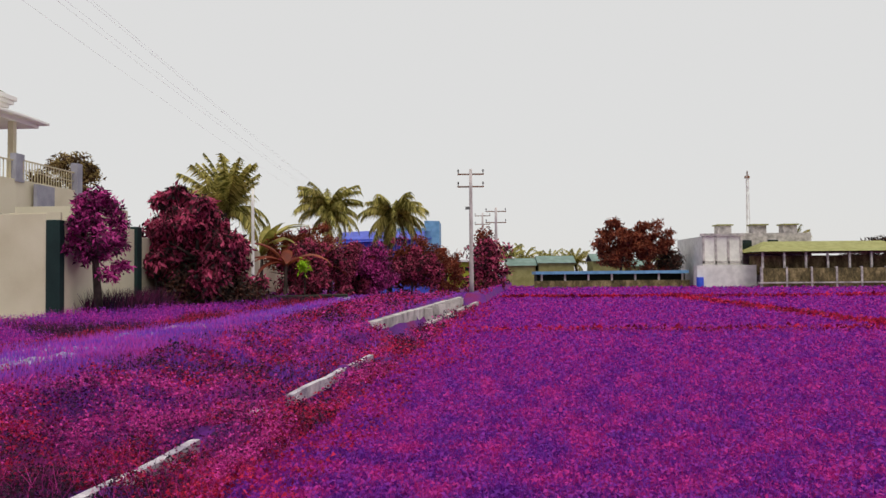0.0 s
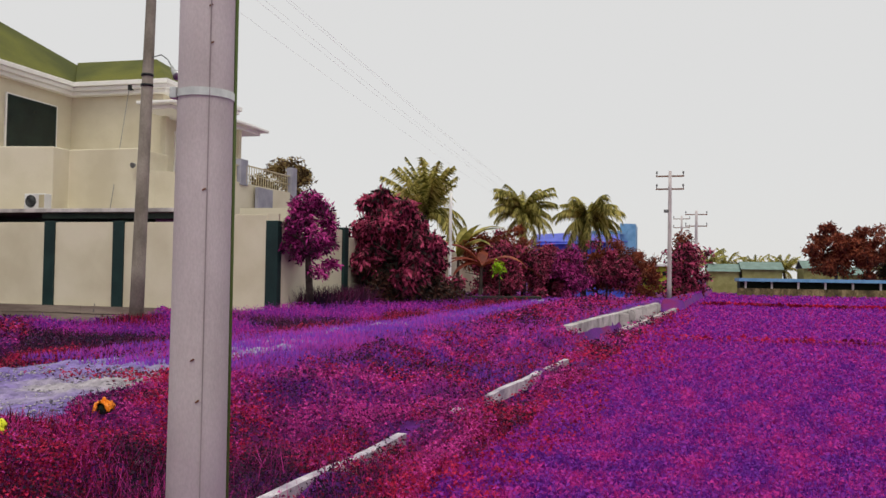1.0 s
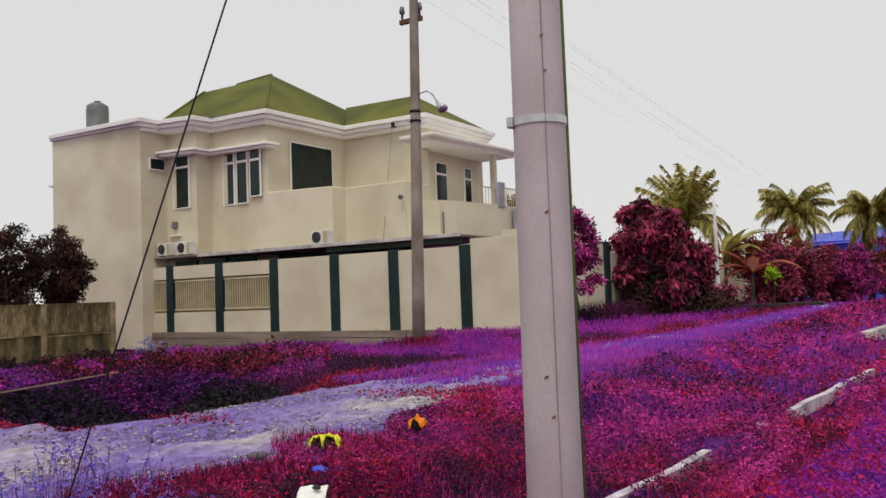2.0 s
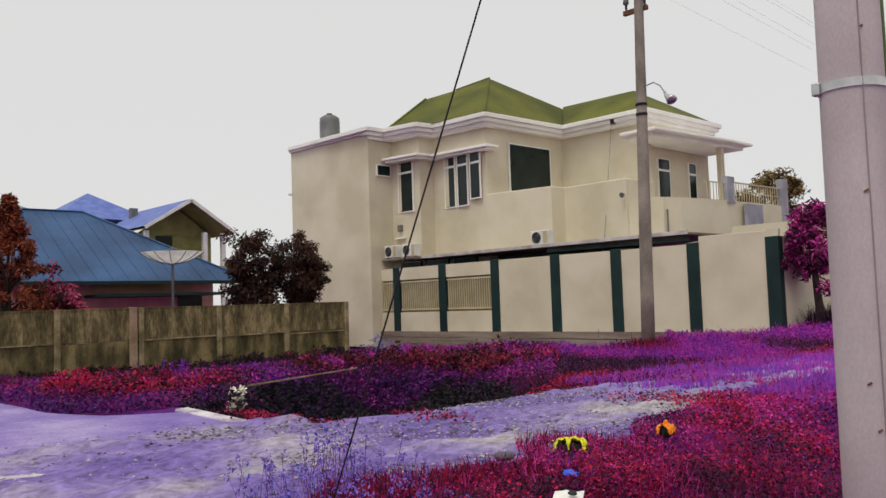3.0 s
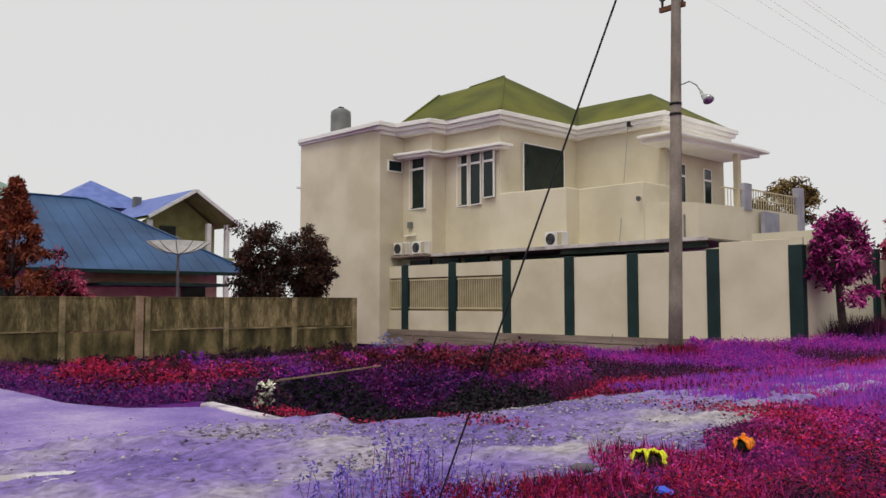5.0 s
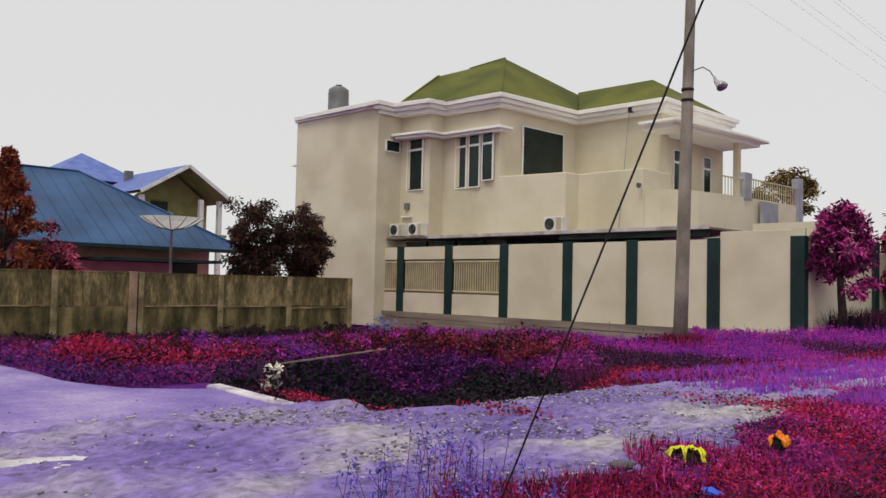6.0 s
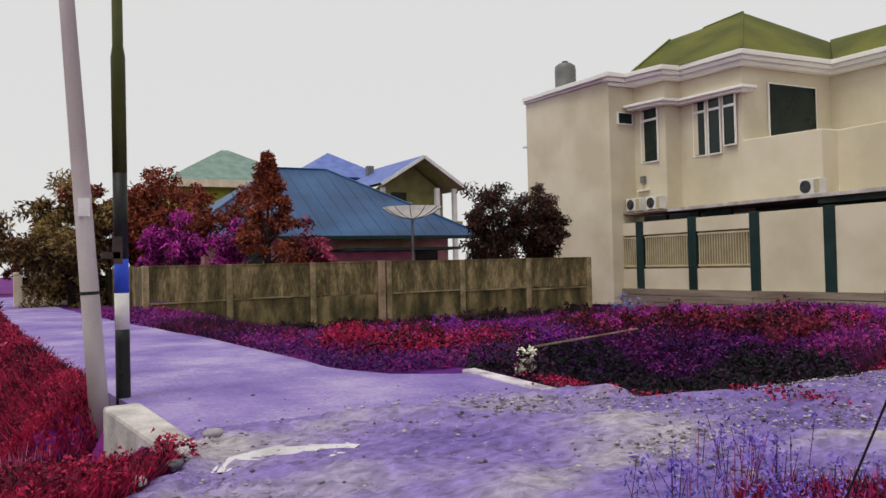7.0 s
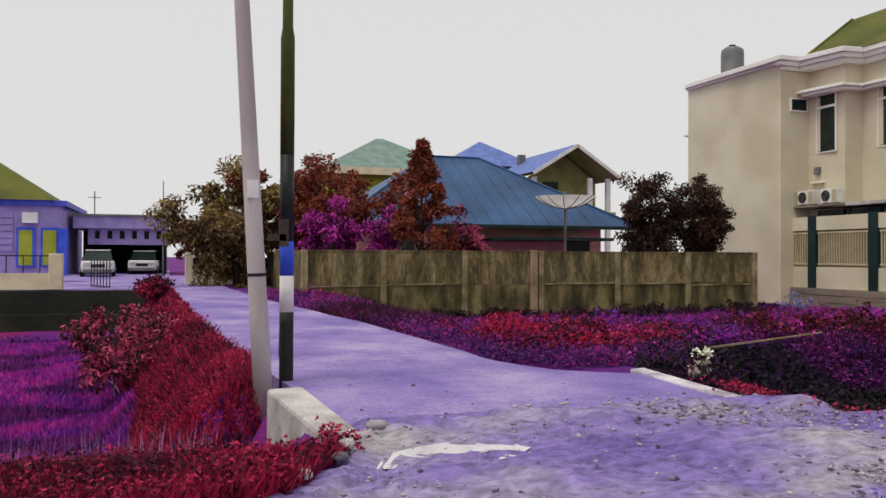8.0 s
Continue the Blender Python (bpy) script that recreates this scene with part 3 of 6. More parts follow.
# canopy over the yard
part("canopy", MB().prism([(-30.1, 24.6), (-14.6, 24.7), (-14.6, 27.0), (-17.4, 29.0), (-25, 27.0), (-28.4, 26.3), (-30.1, 25.2)], 3.16, 3.25), M_PLINTH, house, "thin grey concrete canopy", bevel=0.02)
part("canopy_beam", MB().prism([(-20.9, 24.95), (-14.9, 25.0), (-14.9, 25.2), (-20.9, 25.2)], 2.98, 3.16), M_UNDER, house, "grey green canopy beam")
part("canopy_fascia", MB().box(-30.1, 24.57, 3.17, -14.6, 24.62, 3.3), M_CONC, house, "pale canopy edge", bevel=0.01)
part("ledge", MB().box(-30.14, 24.25, 3.2, -27.75, 25.1, 3.27), M_PLINTH, house, "small ledge under the air conditioners")
for x in (-29.5, -27.7, -26.0):
    part("yard_window", MB().box(x, 24.86, 2.3, x + 1.35, 25.0, 3.08), M_GLASSY, house, "dark ground floor window")
# The canopy's shade on this wall is put into its colour.
part("ground_recess", MB().box(-25.0, 26.6, -0.3, -17.5, 26.7, 3.15), M_UNDER, house, "ground floor wall coloured dark for the canopy's shade")
part("downpipe", MB().tube([(-17.62, 28.35, 3.3), (-17.62, 28.35, 4.5)], 0.04, 8), M_GREY, house)
part("lamp", MB().tube([(-19.0, 27.5, 5.2), (-19.0, 27.35, 5.15)], [0.05, 0.11], 10), M_GREY, house, "small wall lamp")
part("soffit_box", MB().box(-21.9, 30.95, EZ - 0.42, -21.7, 31.2, EZ - 0.1), M_BLACK, house, "dark junction box under the eave")
part("vent_box", MB().box(-29.75, 24.9, 4.55, -29.5, 25.06, 4.85), M_GREY, house, "small dark wall lamp box", bevel=0.02)
part("vent_ledge", MB().box(-29.95, 24.9, 4.2, -29.3, 25.06, 4.25), M_TRIM, house)
part("side_sunshade", MB().box(-36.75, 23.5, 6.98, -36.05, 25.5, 7.06), M_TRIM, house, "thin concrete sunshade on the far side")


def ac_unit(x, y, z):
    ac = thing("air_conditioner", "white outdoor air conditioner unit with round black fan", "air conditioner", "outdoor units on the canopy", at=(x, y, z))
    part("body", MB().box(0, 0, 0.05, 0.86, 0.34, 0.6), M_WHITE, ac, bevel=0.02)
    part("fan_grille", MB().tube([(0.28, -0.02, 0.33), (0.28, 0.02, 0.33)], 0.22, 20), M_BLACK, ac, "black round fan grille")
    ring = MB()
    for k in range(4):
        r = 0.05 + 0.05 * k
        ring.tube([(0.28 + r * math.cos(t), -0.03, 0.33 + r * math.sin(t)) for t in np.linspace(0, 6.283, 17)], 0.006, 4, False)
    part("fan_guard", ring, M_GREY, ac)
    for dx in (0.08, 0.7):
        part("foot", MB().box(dx, 0.02, 0, dx + 0.08, 0.32, 0.05), M_GREY, ac)
    part("side_panel", MB().box(0.62, -0.012, 0.1, 0.84, 0.0, 0.56), M_GRILLE, ac)


ac_unit(-21.5, 24.75, 3.25)
ac_unit(-30.05, 24.35, 3.27)
ac_unit(-28.85, 24.4, 3.27)

tank = thing("water_tank", "grey ribbed plastic water tank on the roof", "water tank", at=(-35.3, 25.2, EZ - 0.02))
tank.scale = (0.62, 0.62, 0.95)
prof = [(0, 0.84), (0.1, 0.86)] + [(0.1 + 0.22 * k + d, 0.86 - (0.03 if d else 0)) for k in range(7) for d in (0, 0.11)] + [(1.7, 0.82), (1.85, 0.5), (1.88, 0.25)]
part("barrel", MB().tube([(0, 0, z) for z, r in prof], [r for z, r in prof], 24), M_GREY, tank, smooth=True)
part("lid", MB().tube([(0, 0, 1.88), (0, 0, 1.96)], 0.25, 16), M_BLACK, tank)
part("stand", MB().box(-0.9, -0.9, 0, 0.9, 0.9, 0.08), M_CONC, tank)

# ---------------------------------------------------------------- boundary wall of the house
FY = 24.2
fence = thing("boundary_wall", "cream rendered boundary wall with dark green piers", "wall", kind="structure")
PX = [-29.26, -26.24, -23.18, -20.11, -17.4, -14.43, -11.8]
rp = random.Random(31)
for za, zb, o in ((-0.95, -0.56, 0.2), (-0.54, -0.28, 0.16), (-0.26, -0.02, 0.12)):
    x0 = -30.9
    while x0 < -11.25:
        x1 = min(x0 + rp.uniform(1.3, 2.4), -11.2 + o * 0.3)
        part("plinth_block", MB().box(x0, FY - o - rp.uniform(-0.012, 0.02), za + rp.uniform(-0.008, 0.008), x1 - 0.012, FY + 0.2, zb + rp.uniform(-0.012, 0.008)), M_PLINTH, fence)
        x0 = x1
for x in PX:
    part("pier", MB().box(x, FY - 0.06, -0.05, x + 0.42, FY + 0.24, 2.84), M_POST, fence, "dark green pier", bevel=0.02)
for i in range(2, 6):
    part("panel", MB().box(PX[i] + 0.42, FY, -0.02, PX[i + 1], FY + 0.14, 2.8 if i < 5 else 3.03), M_WALL, fence, bevel=0.01)
part("side_panel", MB().box(-12.9, FY + 0.02, 2.8, -11.4, FY + 0.13, 3.06), M_WALL, fence)
for a, b in ((-30.9, PX[0]), (PX[0] + 0.42, PX[1]), (PX[1] + 0.42, PX[2])):
    part("panel", MB().box(a, FY, -0.02, b, FY + 0.14, 0.82), M_WALL, fence)
    part("lintel", MB().box(a, FY, 2.26, b, FY + 0.14, 2.8), M_WALL, fence)
    rails = MB()
    for z in (0.9, 2.12):
        rails.box(a + 0.05, FY + 0.0, z, b - 0.05, FY + 0.05, z + 0.07)
    g = part("grille", rails, M_GRILLE, fence, "beige barred grille")
    # Added sheet behind the bars, coloured as the shade seen through them.
    part("shade_sheet", MB().box(a, FY + 0.12, 0.82, b, FY + 0.16, 2.26), M_GRILLE_SHADE, g)
    for x in np.arange(a + 0.1, b - 0.05, 0.13):
        part("bar", MB().box(x, FY + 0.01, 0.95, x + 0.05, FY + 0.045, 2.14), M_GRILLE, g)
# the side along the track
SX = -11.4
part("side_wall", MB().box(SX - 0.14, FY + 0.24, -0.5, SX, 29.6, 2.85), M_WALL, fence, bevel=0.01)
part("side_wall", MB().box(SX - 0.14, 30.05, -0.5, SX, 58.0, 2.6), M_WALL, fence, bevel=0.01)
part("pier", MB().box(SX - 0.25, 29.6, -0.4, SX + 0.1, 30.05, 2.95), M_POST, fence, "dark green pier", bevel=0.02)
part("side_wall", MB().box(SX - 3.0, 27.2, 2.85, SX - 0.16, 29.4, 3.5), M_WALL, fence, "raised cream wall behind the tree")
lad = thing("fallen_rack", "broken wooden rack leaning by the side wall", "rack", at=(-11.1, 31.0, 0.1))
for p, q in (((0, -0.6, 0), (0.3, 1.4, 0.5)), ((0, 0.2, 0), (0.2, -0.8, 1.2)), ((0, 0.9, 0), (0.15, 0.0, 0.9)), ((0.1, -0.5, 0.5), (0.1, 1.2, 0.6))):
    part("slat", MB().beam(p, q, 0.06, 0.05), M_TRUNK, lad)

# ---------------------------------------------------------------- poles, lamps and wires
def pole(name, x, y, z0, h, r0, r1, mat, label, lean=(0, 0)):
    ob = thing(name, label, "utility pole", "poles", at=(x, y, z0))
    n = 7
    part("shaft", MB().tube([(lean[0] * h * k / n, lean[1] * h * k / n, h * k / n) for k in range(n + 1)], [r0 + (r1 - r0) * k / n for k in range(n + 1)], 28), mat, ob, smooth=True)
    return ob


def crossarm(ob, z, half, n=3, axis_x=True):
    arm = part("crossarm", MB().beam((-half, 0.14, z), (half, 0.14, z), 0.09, 0.1), M_RUST, ob, "steel crossarm")
    for k in range(n):
        x = -half + 0.06 + (2 * half - 0.12) * k / (n - 1)
        part("insulator", MB().tube([(x, 0.14, z + 0.05), (x, 0.14, z + 0.18), (x, 0.14, z + 0.22), (x, 0.14, z + 0.36)], [0.025, 0.03, 0.07, 0.05], 8), M_GREY, arm, smooth=True)


pole_near = pole("utility_pole", -1.346, 3.041, -0.55, 9.5, 0.113, 0.078, M_POLE, "round grey concrete pole with a steel strap")
part("seam", MB().beam((0.0705, -0.0905, 0.0), (0.05, -0.0622, 9.0), 0.004, 0.006), M_SEAM, pole_near, "fine dark mould seam")
for k, (z, a) in enumerate(((2.6, 0.66), (2.74, 0.6), (2.05, 0.5), (1.42, 0.25), (1.27, 0.45))):
    rr_ = 0.116 - 0.004 * z - 0.001
    part("chip", MB().beam((rr_ * math.sin(a), -rr_ * math.cos(a), z), (rr_ * math.sin(a + 0.12), -rr_ * math.cos(a + 0.12), z + 0.008), 0.004, 0.006), M_RUST, pole_near, "dark chip in the concrete")
zb = 2.42
part("strap", MB().tube([(0, 0, zb - 0.015), (0, 0, zb + 0.015)], 0.1085, 40), M_METAL, pole_near, "steel strap")
part("buckle", MB().box(-0.104, -0.085, zb - 0.02, -0.075, -0.055, zb + 0.024), M_METAL, pole_near, "strap buckle", bevel=0.004)
part("conduit", MB().tube([(0.098, 0.06, 0.0), (0.094, 0.06, 1.6), (0.091, 0.06, 3.0)], 0.007, 10).tube([(0.091, 0.06, 3.0), (0.07, 0.05, 9)], 0.005, 8), M_CONDUIT, pole_near, "thin green conduit tied behind the pole", smooth=True)
pole_road = pole("utility_pole", -10.383, 15.534, -0.1, 10.0, 0.15, 0.085, M_POLE_DARK, "tall grey concrete pole standing in the verge, darkened for shade", (0.022, 0.0015))
for z in (5.2, 5.42):
    part("strap", MB().tube([(0.022 * z, 0, z), (0.022 * z, 0, z + 0.05)], 0.128, 20), M_BLACK, pole_road, "dark strap", smooth=True)
crossarm(pole_road, 7.6, 0.3, 2)
crossarm(pole_road, 8.5, 1.05, 4)
lampst = part("lamp_arm", MB().tube([(0.2, 0, 5.82), (0.5, -0.08, 5.84), (0.68, -0.12, 5.72), (0.82, -0.16, 5.52)], 0.013, 8), M_GREY, pole_road, "thin lamp bracket")
part("lamp_shade", MB().tube([(0.79, -0.15, 5.58), (0.84, -0.17, 5.47), (0.98, -0.21, 5.36), (1.0, -0.22, 5.33)], [0.025, 0.04, 0.105, 0.115], 14), M_METAL, lampst, "pale metal cone lamp shade", smooth=True)
pole_lean = pole("steel_pole", -9.95, 0.905, -0.3, 6.8, 0.088, 0.05, M_POLE, "leaning grey steel pole beside the lane", (0.0, -0.058))
part("sticker", MB().box(0.07, -0.17, 1.98, 0.083, -0.07, 2.14), M_WHITE, pole_lean, "torn white paper sticker")
part("wire_tie", MB().tube([(0, -0.075, 1.28), (0, -0.076, 1.31)], 0.083, 16), M_BLACK, pole_lean)
part("bracket", MB().box(-0.02, 0.02, 1.6, 0.06, 0.18, 1.66).box(0.0, 0.12, 1.55, 0.06, 0.2, 1.8), M_TRUNK, pole_lean, "small dark bracket")
pole_paint = pole("steel_pole", -10.2, 1.13, -0.14, 0.78, 0.066, 0.066, M_BLACK, "upright painted steel pole with black, white and blue bands")
part("white_band", MB().tube([(0, 0, 0.78), (0, 0, 1.12)], 0.066, 24), M_WHITE, pole_paint, "dirty white band", smooth=True)
part("blue_band", MB().tube([(0, 0, 1.12), (0, 0, 1.44)], 0.066, 24), M_BLUE, pole_paint, "blue band", smooth=True)
part("upper_shaft", MB().tube([(0, 0, 1.44), (0, 0, 2.25)], 0.066, 24), M_BLACK, pole_paint, smooth=True)
# Top of the black shaft, coloured olive to imitate bloom.
part("top_shaft", MB().tube([(0, 0, 2.25), (0, 0, 3.35), (0, 0, 3.45), (0, 0, 6.2)], [0.066, 0.066, 0.05, 0.045], 24), M_UPPERPOLE, pole_paint, "dark upper shaft, tinted olive for the bright sky's bloom", smooth=True)
part("peg", MB().tube([(0.06, -0.02, 0.38), (0.12, -0.05, 0.38)], 0.012, 6), M_BLACK, pole_paint)
post = thing("fence_post", "short thin wooden post beside the steel poles", "post", at=(-11.9, 1.3, -0.05))
part("shaft", MB().tube([(0, 0, 0), (0.01, 0.02, 0.9), (0, 0, 1.8)], [0.04, 0.035, 0.03], 8), M_TRUNK, post)
pole_far = pole("utility_pole", 0.75, 60, -0.7, 9.4, 0.17, 0.1, M_POLE, "far concrete power pole with two crossarms")
crossarm(pole_far, 9.05, 0.95, 3)
crossarm(pole_far, 8.15, 0.95, 3)
part("bracket", MB().box(-0.4, -0.1, 6.5, 0.0, 0.1, 6.7), M_GREY, pole_far)
for x, y, h in ((3.6, 90, 9.0), (2.7, 118, 10.5)):
    p = pole("utility_pole", x, y, -0.7, h, 0.2, 0.12, M_POLE, "distant concrete power pole with crossarms")
    crossarm(p, h - 0.4, 1.1, 3)
    crossarm(p, h - 1.6, 1.1, 3)
white_pole = pole("lamp_pole", -9.2, 37.5, -0.1, 5.2, 0.08, 0.065, M_WHITE, "white painted pole among the garden trees")


def cable(name, a, b, r, sag, mat, label):
    a, b = Vector(a), Vector(b)
    pts = [a.lerp(b, k / 14) - Vector((0, 0, sag * 4 * (k / 14) * (1 - k / 14))) for k in range(15)]
    single(name, MB().tube(pts, r, 6), mat, label, "cable", smooth=True)


cable("guy_wire", (-3.84, 2.498, -0.06), (-1.37, 3.05, 6.05), 0.0045, 0.0, M_BLACK, "taut dark steel guy wire anchored in weeds")
cable("house_cable", (-21.8, 30.9, 8.95), (-17.95, 24.0, -0.2), 0.012, 0.1, M_GREY, "thin cable slanting from the eave")
for x in (-10.95, -10.08, -9.85, -9.3, -9.18):
    cable("power_cable", (x, 15.54, 8.62), (x + 0.2, 79.5, 6.2), 0.0026, 0.35, M_CABLE, "thin sagging overhead power cable")

# ---------------------------------------------------------------- culvert, canal and kerbs
kerb = single("culvert_parapet", MB().prism([(-9.56, 0.88), (-7.6, 1.02), (-7.6, 1.28), (-9.6, 1.2)], -0.95, 0.03), M_CONC, "low grey concrete culvert parapet beside the lane", "parapet", "structure", bevel=0.03)
single("lane_kerb", MB().prism([(-9.86, 4.58), (-7.72, 4.4), (-7.7, 4.58), (-9.9, 4.78)], -0.6, 0.02), M_KERB, "pale concrete kerb on the edge of the ditch", "kerb", "structure", bevel=0.02)
lip = thing("canal_lip", "weathered concrete lip of the field canal", "kerb", kind="structure")
for y0, y1, w in ((2.0, 8.15, 0.09), (9.35, 9.75, 0.13), (10.9, 16.4, 0.09)):
    seg = MB()
    yy = np.arange(y0, y1 + 0.01, 0.4)
    pts = [(float(lip_x(y)) + 0.01 * math.sin(y * 2.1), y, -0.43 + 0.008 * math.sin(y * 3.3)) for y in yy]
    for a, b in zip(pts, pts[1:]):
        seg.beam(a, b, w, 0.16)
    part("lip_section", seg, M_KERB, lip)
chan = thing("canal_wall", "broken pale concrete canal wall with buttresses", "wall", kind="structure")
for y0, y1, zt in ((21.2, 28.2, 0.0), (28.6, 38.6, -0.02), (39.2, 45, -0.05)):
    x0, x1 = -1.85 + 0.083 * (y0 - 21.2), -1.85 + 0.083 * (y1 - 21.2)
    part("wall_section", MB().prism([(x0 - 0.22, y0), (x0, y0), (x1, y1), (x1 - 0.22, y1)], -0.9, zt), M_CONC, chan, bevel=0.02)
for y in np.arange(30.0, 44, 2.1):
    x = -1.85 + 0.083 * (y - 21.2)
    part("buttress", MB().prism([(x + 0.01, y), (x + 0.3, y), (x + 0.3, y + 0.2), (x + 0.01, y + 0.2)], -0.9, -0.05), M_CONC, chan, bevel=0.01)
part("ledge", MB().prism([(-1.0, 27.5), (-0.8, 27.5), (2.0, 58), (1.8, 58)], -0.75, -0.42), M_CONC, chan)
BEAM = ((-9.9, 5.58, 0.2), (-11.77, 8.77, 0.12))
single("culvert_slab", MB().prism([(-8.7, 38.4), (-5.4, 40.6), (-5.6, 42.2), (-9.0, 40.4)], -0.4, 0.22), M_DARKWALL, "low dark concrete slab beside the track", "slab", "structure", bevel=0.03)
single("concrete_beam", MB().beam(BEAM[0], BEAM[1], 0.022, 0.02), M_MOULD_PINK, "long thin weathered beam lying over the weeds", "beam")

# ---------------------------------------------------------------- stained precast wall of the empty plot
plotwall = thing("plot_wall", "mouldy precast concrete wall along the empty plot", "wall", kind="structure")
WX = -27.0
py = [3.85, 6.25, 8.88, 11.5, 14.3, 17.05, 19.8]
for a, b in zip(py, py[1:]):
    part("panel", MB().box(WX - 0.08, a + 0.06, -1.1, WX, b - 0.06, 0.28), M_MOULD_LOW, plotwall, bevel=0.015)
    part("panel", MB().box(WX - 0.06, a + 0.06, 0.3, WX + 0.015, b - 0.06, 1.32), M_MOULD, plotwall, bevel=0.015)
for y in py:
    part("post", MB().box(WX - 0.12, y - 0.09, -1.1, WX + 0.08, y + 0.09, 1.36), M_MOULD_POST, plotwall, bevel=0.015)
part("post", MB().box(WX - 0.1, 11.12, -1.1, WX + 0.1, 11.36, 1.38), M_MOULD_PINK, plotwall, "pinkish pale concrete post", bevel=0.015)
for k, (a, b) in enumerate(zip(py, py[1:])):
    if k != 2:
        zl = 0.24 + 0.05 * math.sin(k * 2.3)
        part("ledge", MB().beam((WX + 0.01, a + 0.12, zl + 0.02), (WX + 0.01, b - 0.12, zl + 0.05), 0.05, 0.045), M_MOULD_POST, plotwall, "pale chipped ledge between panel rows")
part("coping", MB().box(WX - 0.1, 3.8, 1.32, WX + 0.03, 19.85, 1.36), M_MOULD, plotwall)
part("end_panel", MB().box(WX - 4.0, 19.75, -1.1, WX, 19.9, 1.3), M_MOULD, plotwall)
for k in range(4):
    x0 = WX - 0.15 - 2.2 * k
    part("return_panel", MB().box(x0 - 2.1, 3.78, -0.3, x0, 3.88, 1.34), M_MOULD, plotwall, bevel=0.015)
    part("post", MB().box(x0 - 2.2, 3.72, -0.3, x0 - 2.05, 3.93, 1.4), M_MOULD, plotwall)

# ---------------------------------------------------------------- houses beyond the plot wall
def hip_roof(x0, x1, y0, y1, z, ridge, along_y=True, inset=None):
    """A hipped roof over a rectangle, with its ridge height."""
    m = MB()
    if along_y:
        i = inset if inset is not None else (x1 - x0) / 2
        a, b = ((x0 + x1) / 2, y0 + i, ridge), ((x0 + x1) / 2, y1 - i, ridge)
        m.quad((x1, y0, z), (x1, y1, z), b, a).quad((x0, y1, z), (x0, y0, z), a, b).quad((x0, y0, z), (x1, y0, z), a).quad((x1, y1, z), (x0, y1, z), b)
    else:
        i = inset if inset is not None else (y1 - y0) / 2
        a, b = (x0 + i, (y0 + y1) / 2, ridge), (x1 - i, (y0 + y1) / 2, ridge)
        m.quad((x0, y0, z), (x1, y0, z), b, a).quad((x1, y1, z), (x0, y1, z), a, b).quad((x1, y0, z), (x1, y1, z), b).quad((x0, y1, z), (x0, y0, z), a)
    m.quad((x0, y0, z), (x0, y1, z), (x1, y1, z), (x1, y0, z))
    return m


bh = thing("blue_roofed_house", "single-storey house with a broad blue metal hip roof", "house")
part("wall", MB().box(-53.5, 9.0, -0.6, -43.2, 22.6, 2.9), M_PINK, bh)
part("roof", hip_roof(-55.5, -41.5, 7.6, 24.0, 2.8, 7.0, True, 6.6), M_ROOF_BLUE, bh, "weathered blue metal roof")
part("eave_board", MB().box(-41.58, 7.6, 2.63, -41.46, 24.0, 2.81), M_POST, bh)
for y in np.arange(8.4, 24.0, 0.8):
    t = min(1.0, (y - 7.6) / 6.6, (24.0 - y) / 6.6)
    part("roof_seam", MB().beam((-41.5, y, 2.81), (-41.5 - 7.0 * t, y, 2.81 + 4.2 * t), 0.018, 0.014), M_ROOF_BLUE, bh)
part("ridge_cap", MB().tube([(-41.5, 7.6, 2.83), (-48.5, 14.2, 7.03)], 0.06, 6).tube([(-41.5, 24.0, 2.83), (-48.5, 17.4, 7.03)], 0.06, 6).tube([(-48.5, 14.2, 7.03), (-48.5, 17.4, 7.03)], 0.06, 6), M_ROOF_BLUE, bh)
part("awning", MB().prism([(-43.2, 15.5), (-39.8, 15.5), (-39.8, 21.5), (-43.2, 21.5)], 2.0, 2.15), M_POST, bh, "low dark green awning")
for y in (10.5, 14.0, 20.5):
    part("window", MB().box(-43.22, y, 0.8, -43.15, y + 1.4, 2.2), M_GLASSY, bh)
gh = thing("gabled_house", "two-storey olive house with a blue gable roof", "house")
part("wall", MB().box(-62, 23.4, -0.6, -56.0, 29.2, 6.7), M_OLIVEWALL, gh)
g = MB()
gx0, gx1, ya, yb, zr = -62.0, -53.4, 23.1, 29.7, 8.9
ym = 26.4
for s, y in ((1, ya), (-1, yb)):
    zz = 6.9 if s > 0 else 6.75
    g.quad((gx0, y, zz), (gx1, y, zz), (gx1, ym, zr), (gx0, ym, zr))
part("roof", g, M_ROOF_PALE, gh, "blue metal gable roof")
for s, y in ((1, ya), (-1, yb)):
    zz = 6.7 if s > 0 else 6.55
    part("soffit", MB().quad((gx0, y, zz), (gx0, ym, zr - 0.2), (gx1, ym, zr - 0.2), (gx1, y, zz)), M_OLIVEWALL, gh, "olive soffit under the roof")
part("barge_board", MB().beam((-53.3, ya, 6.8), (-53.3, ym, 8.8), 0.08, 0.22).beam((-53.3, yb, 6.65), (-53.3, ym, 8.8), 0.08, 0.22), M_WHITE, gh, "pale barge boards")
part("gable_wall", MB().quad((-55.9, ya + 0.5, 6.6), (-55.9, yb - 0.6, 6.6), (-55.9, ym, 8.65)), M_OLIVEWALL, gh)
part("balcony_floor", MB().box(-56, 22.8, 4.1, -53.6, 29.5, 4.3), M_OLIVEWALL, gh)
for y in (23.3, 27.5, 28.9):
    part("column", MB().box(-54.1, y, 0, -53.8, y + 0.3, 6.65), M_WHITE, gh)
part("door", MB().box(-55.98, 25.0, 4.5, -55.9, 26.2, 6.5), M_GLASSY, gh)
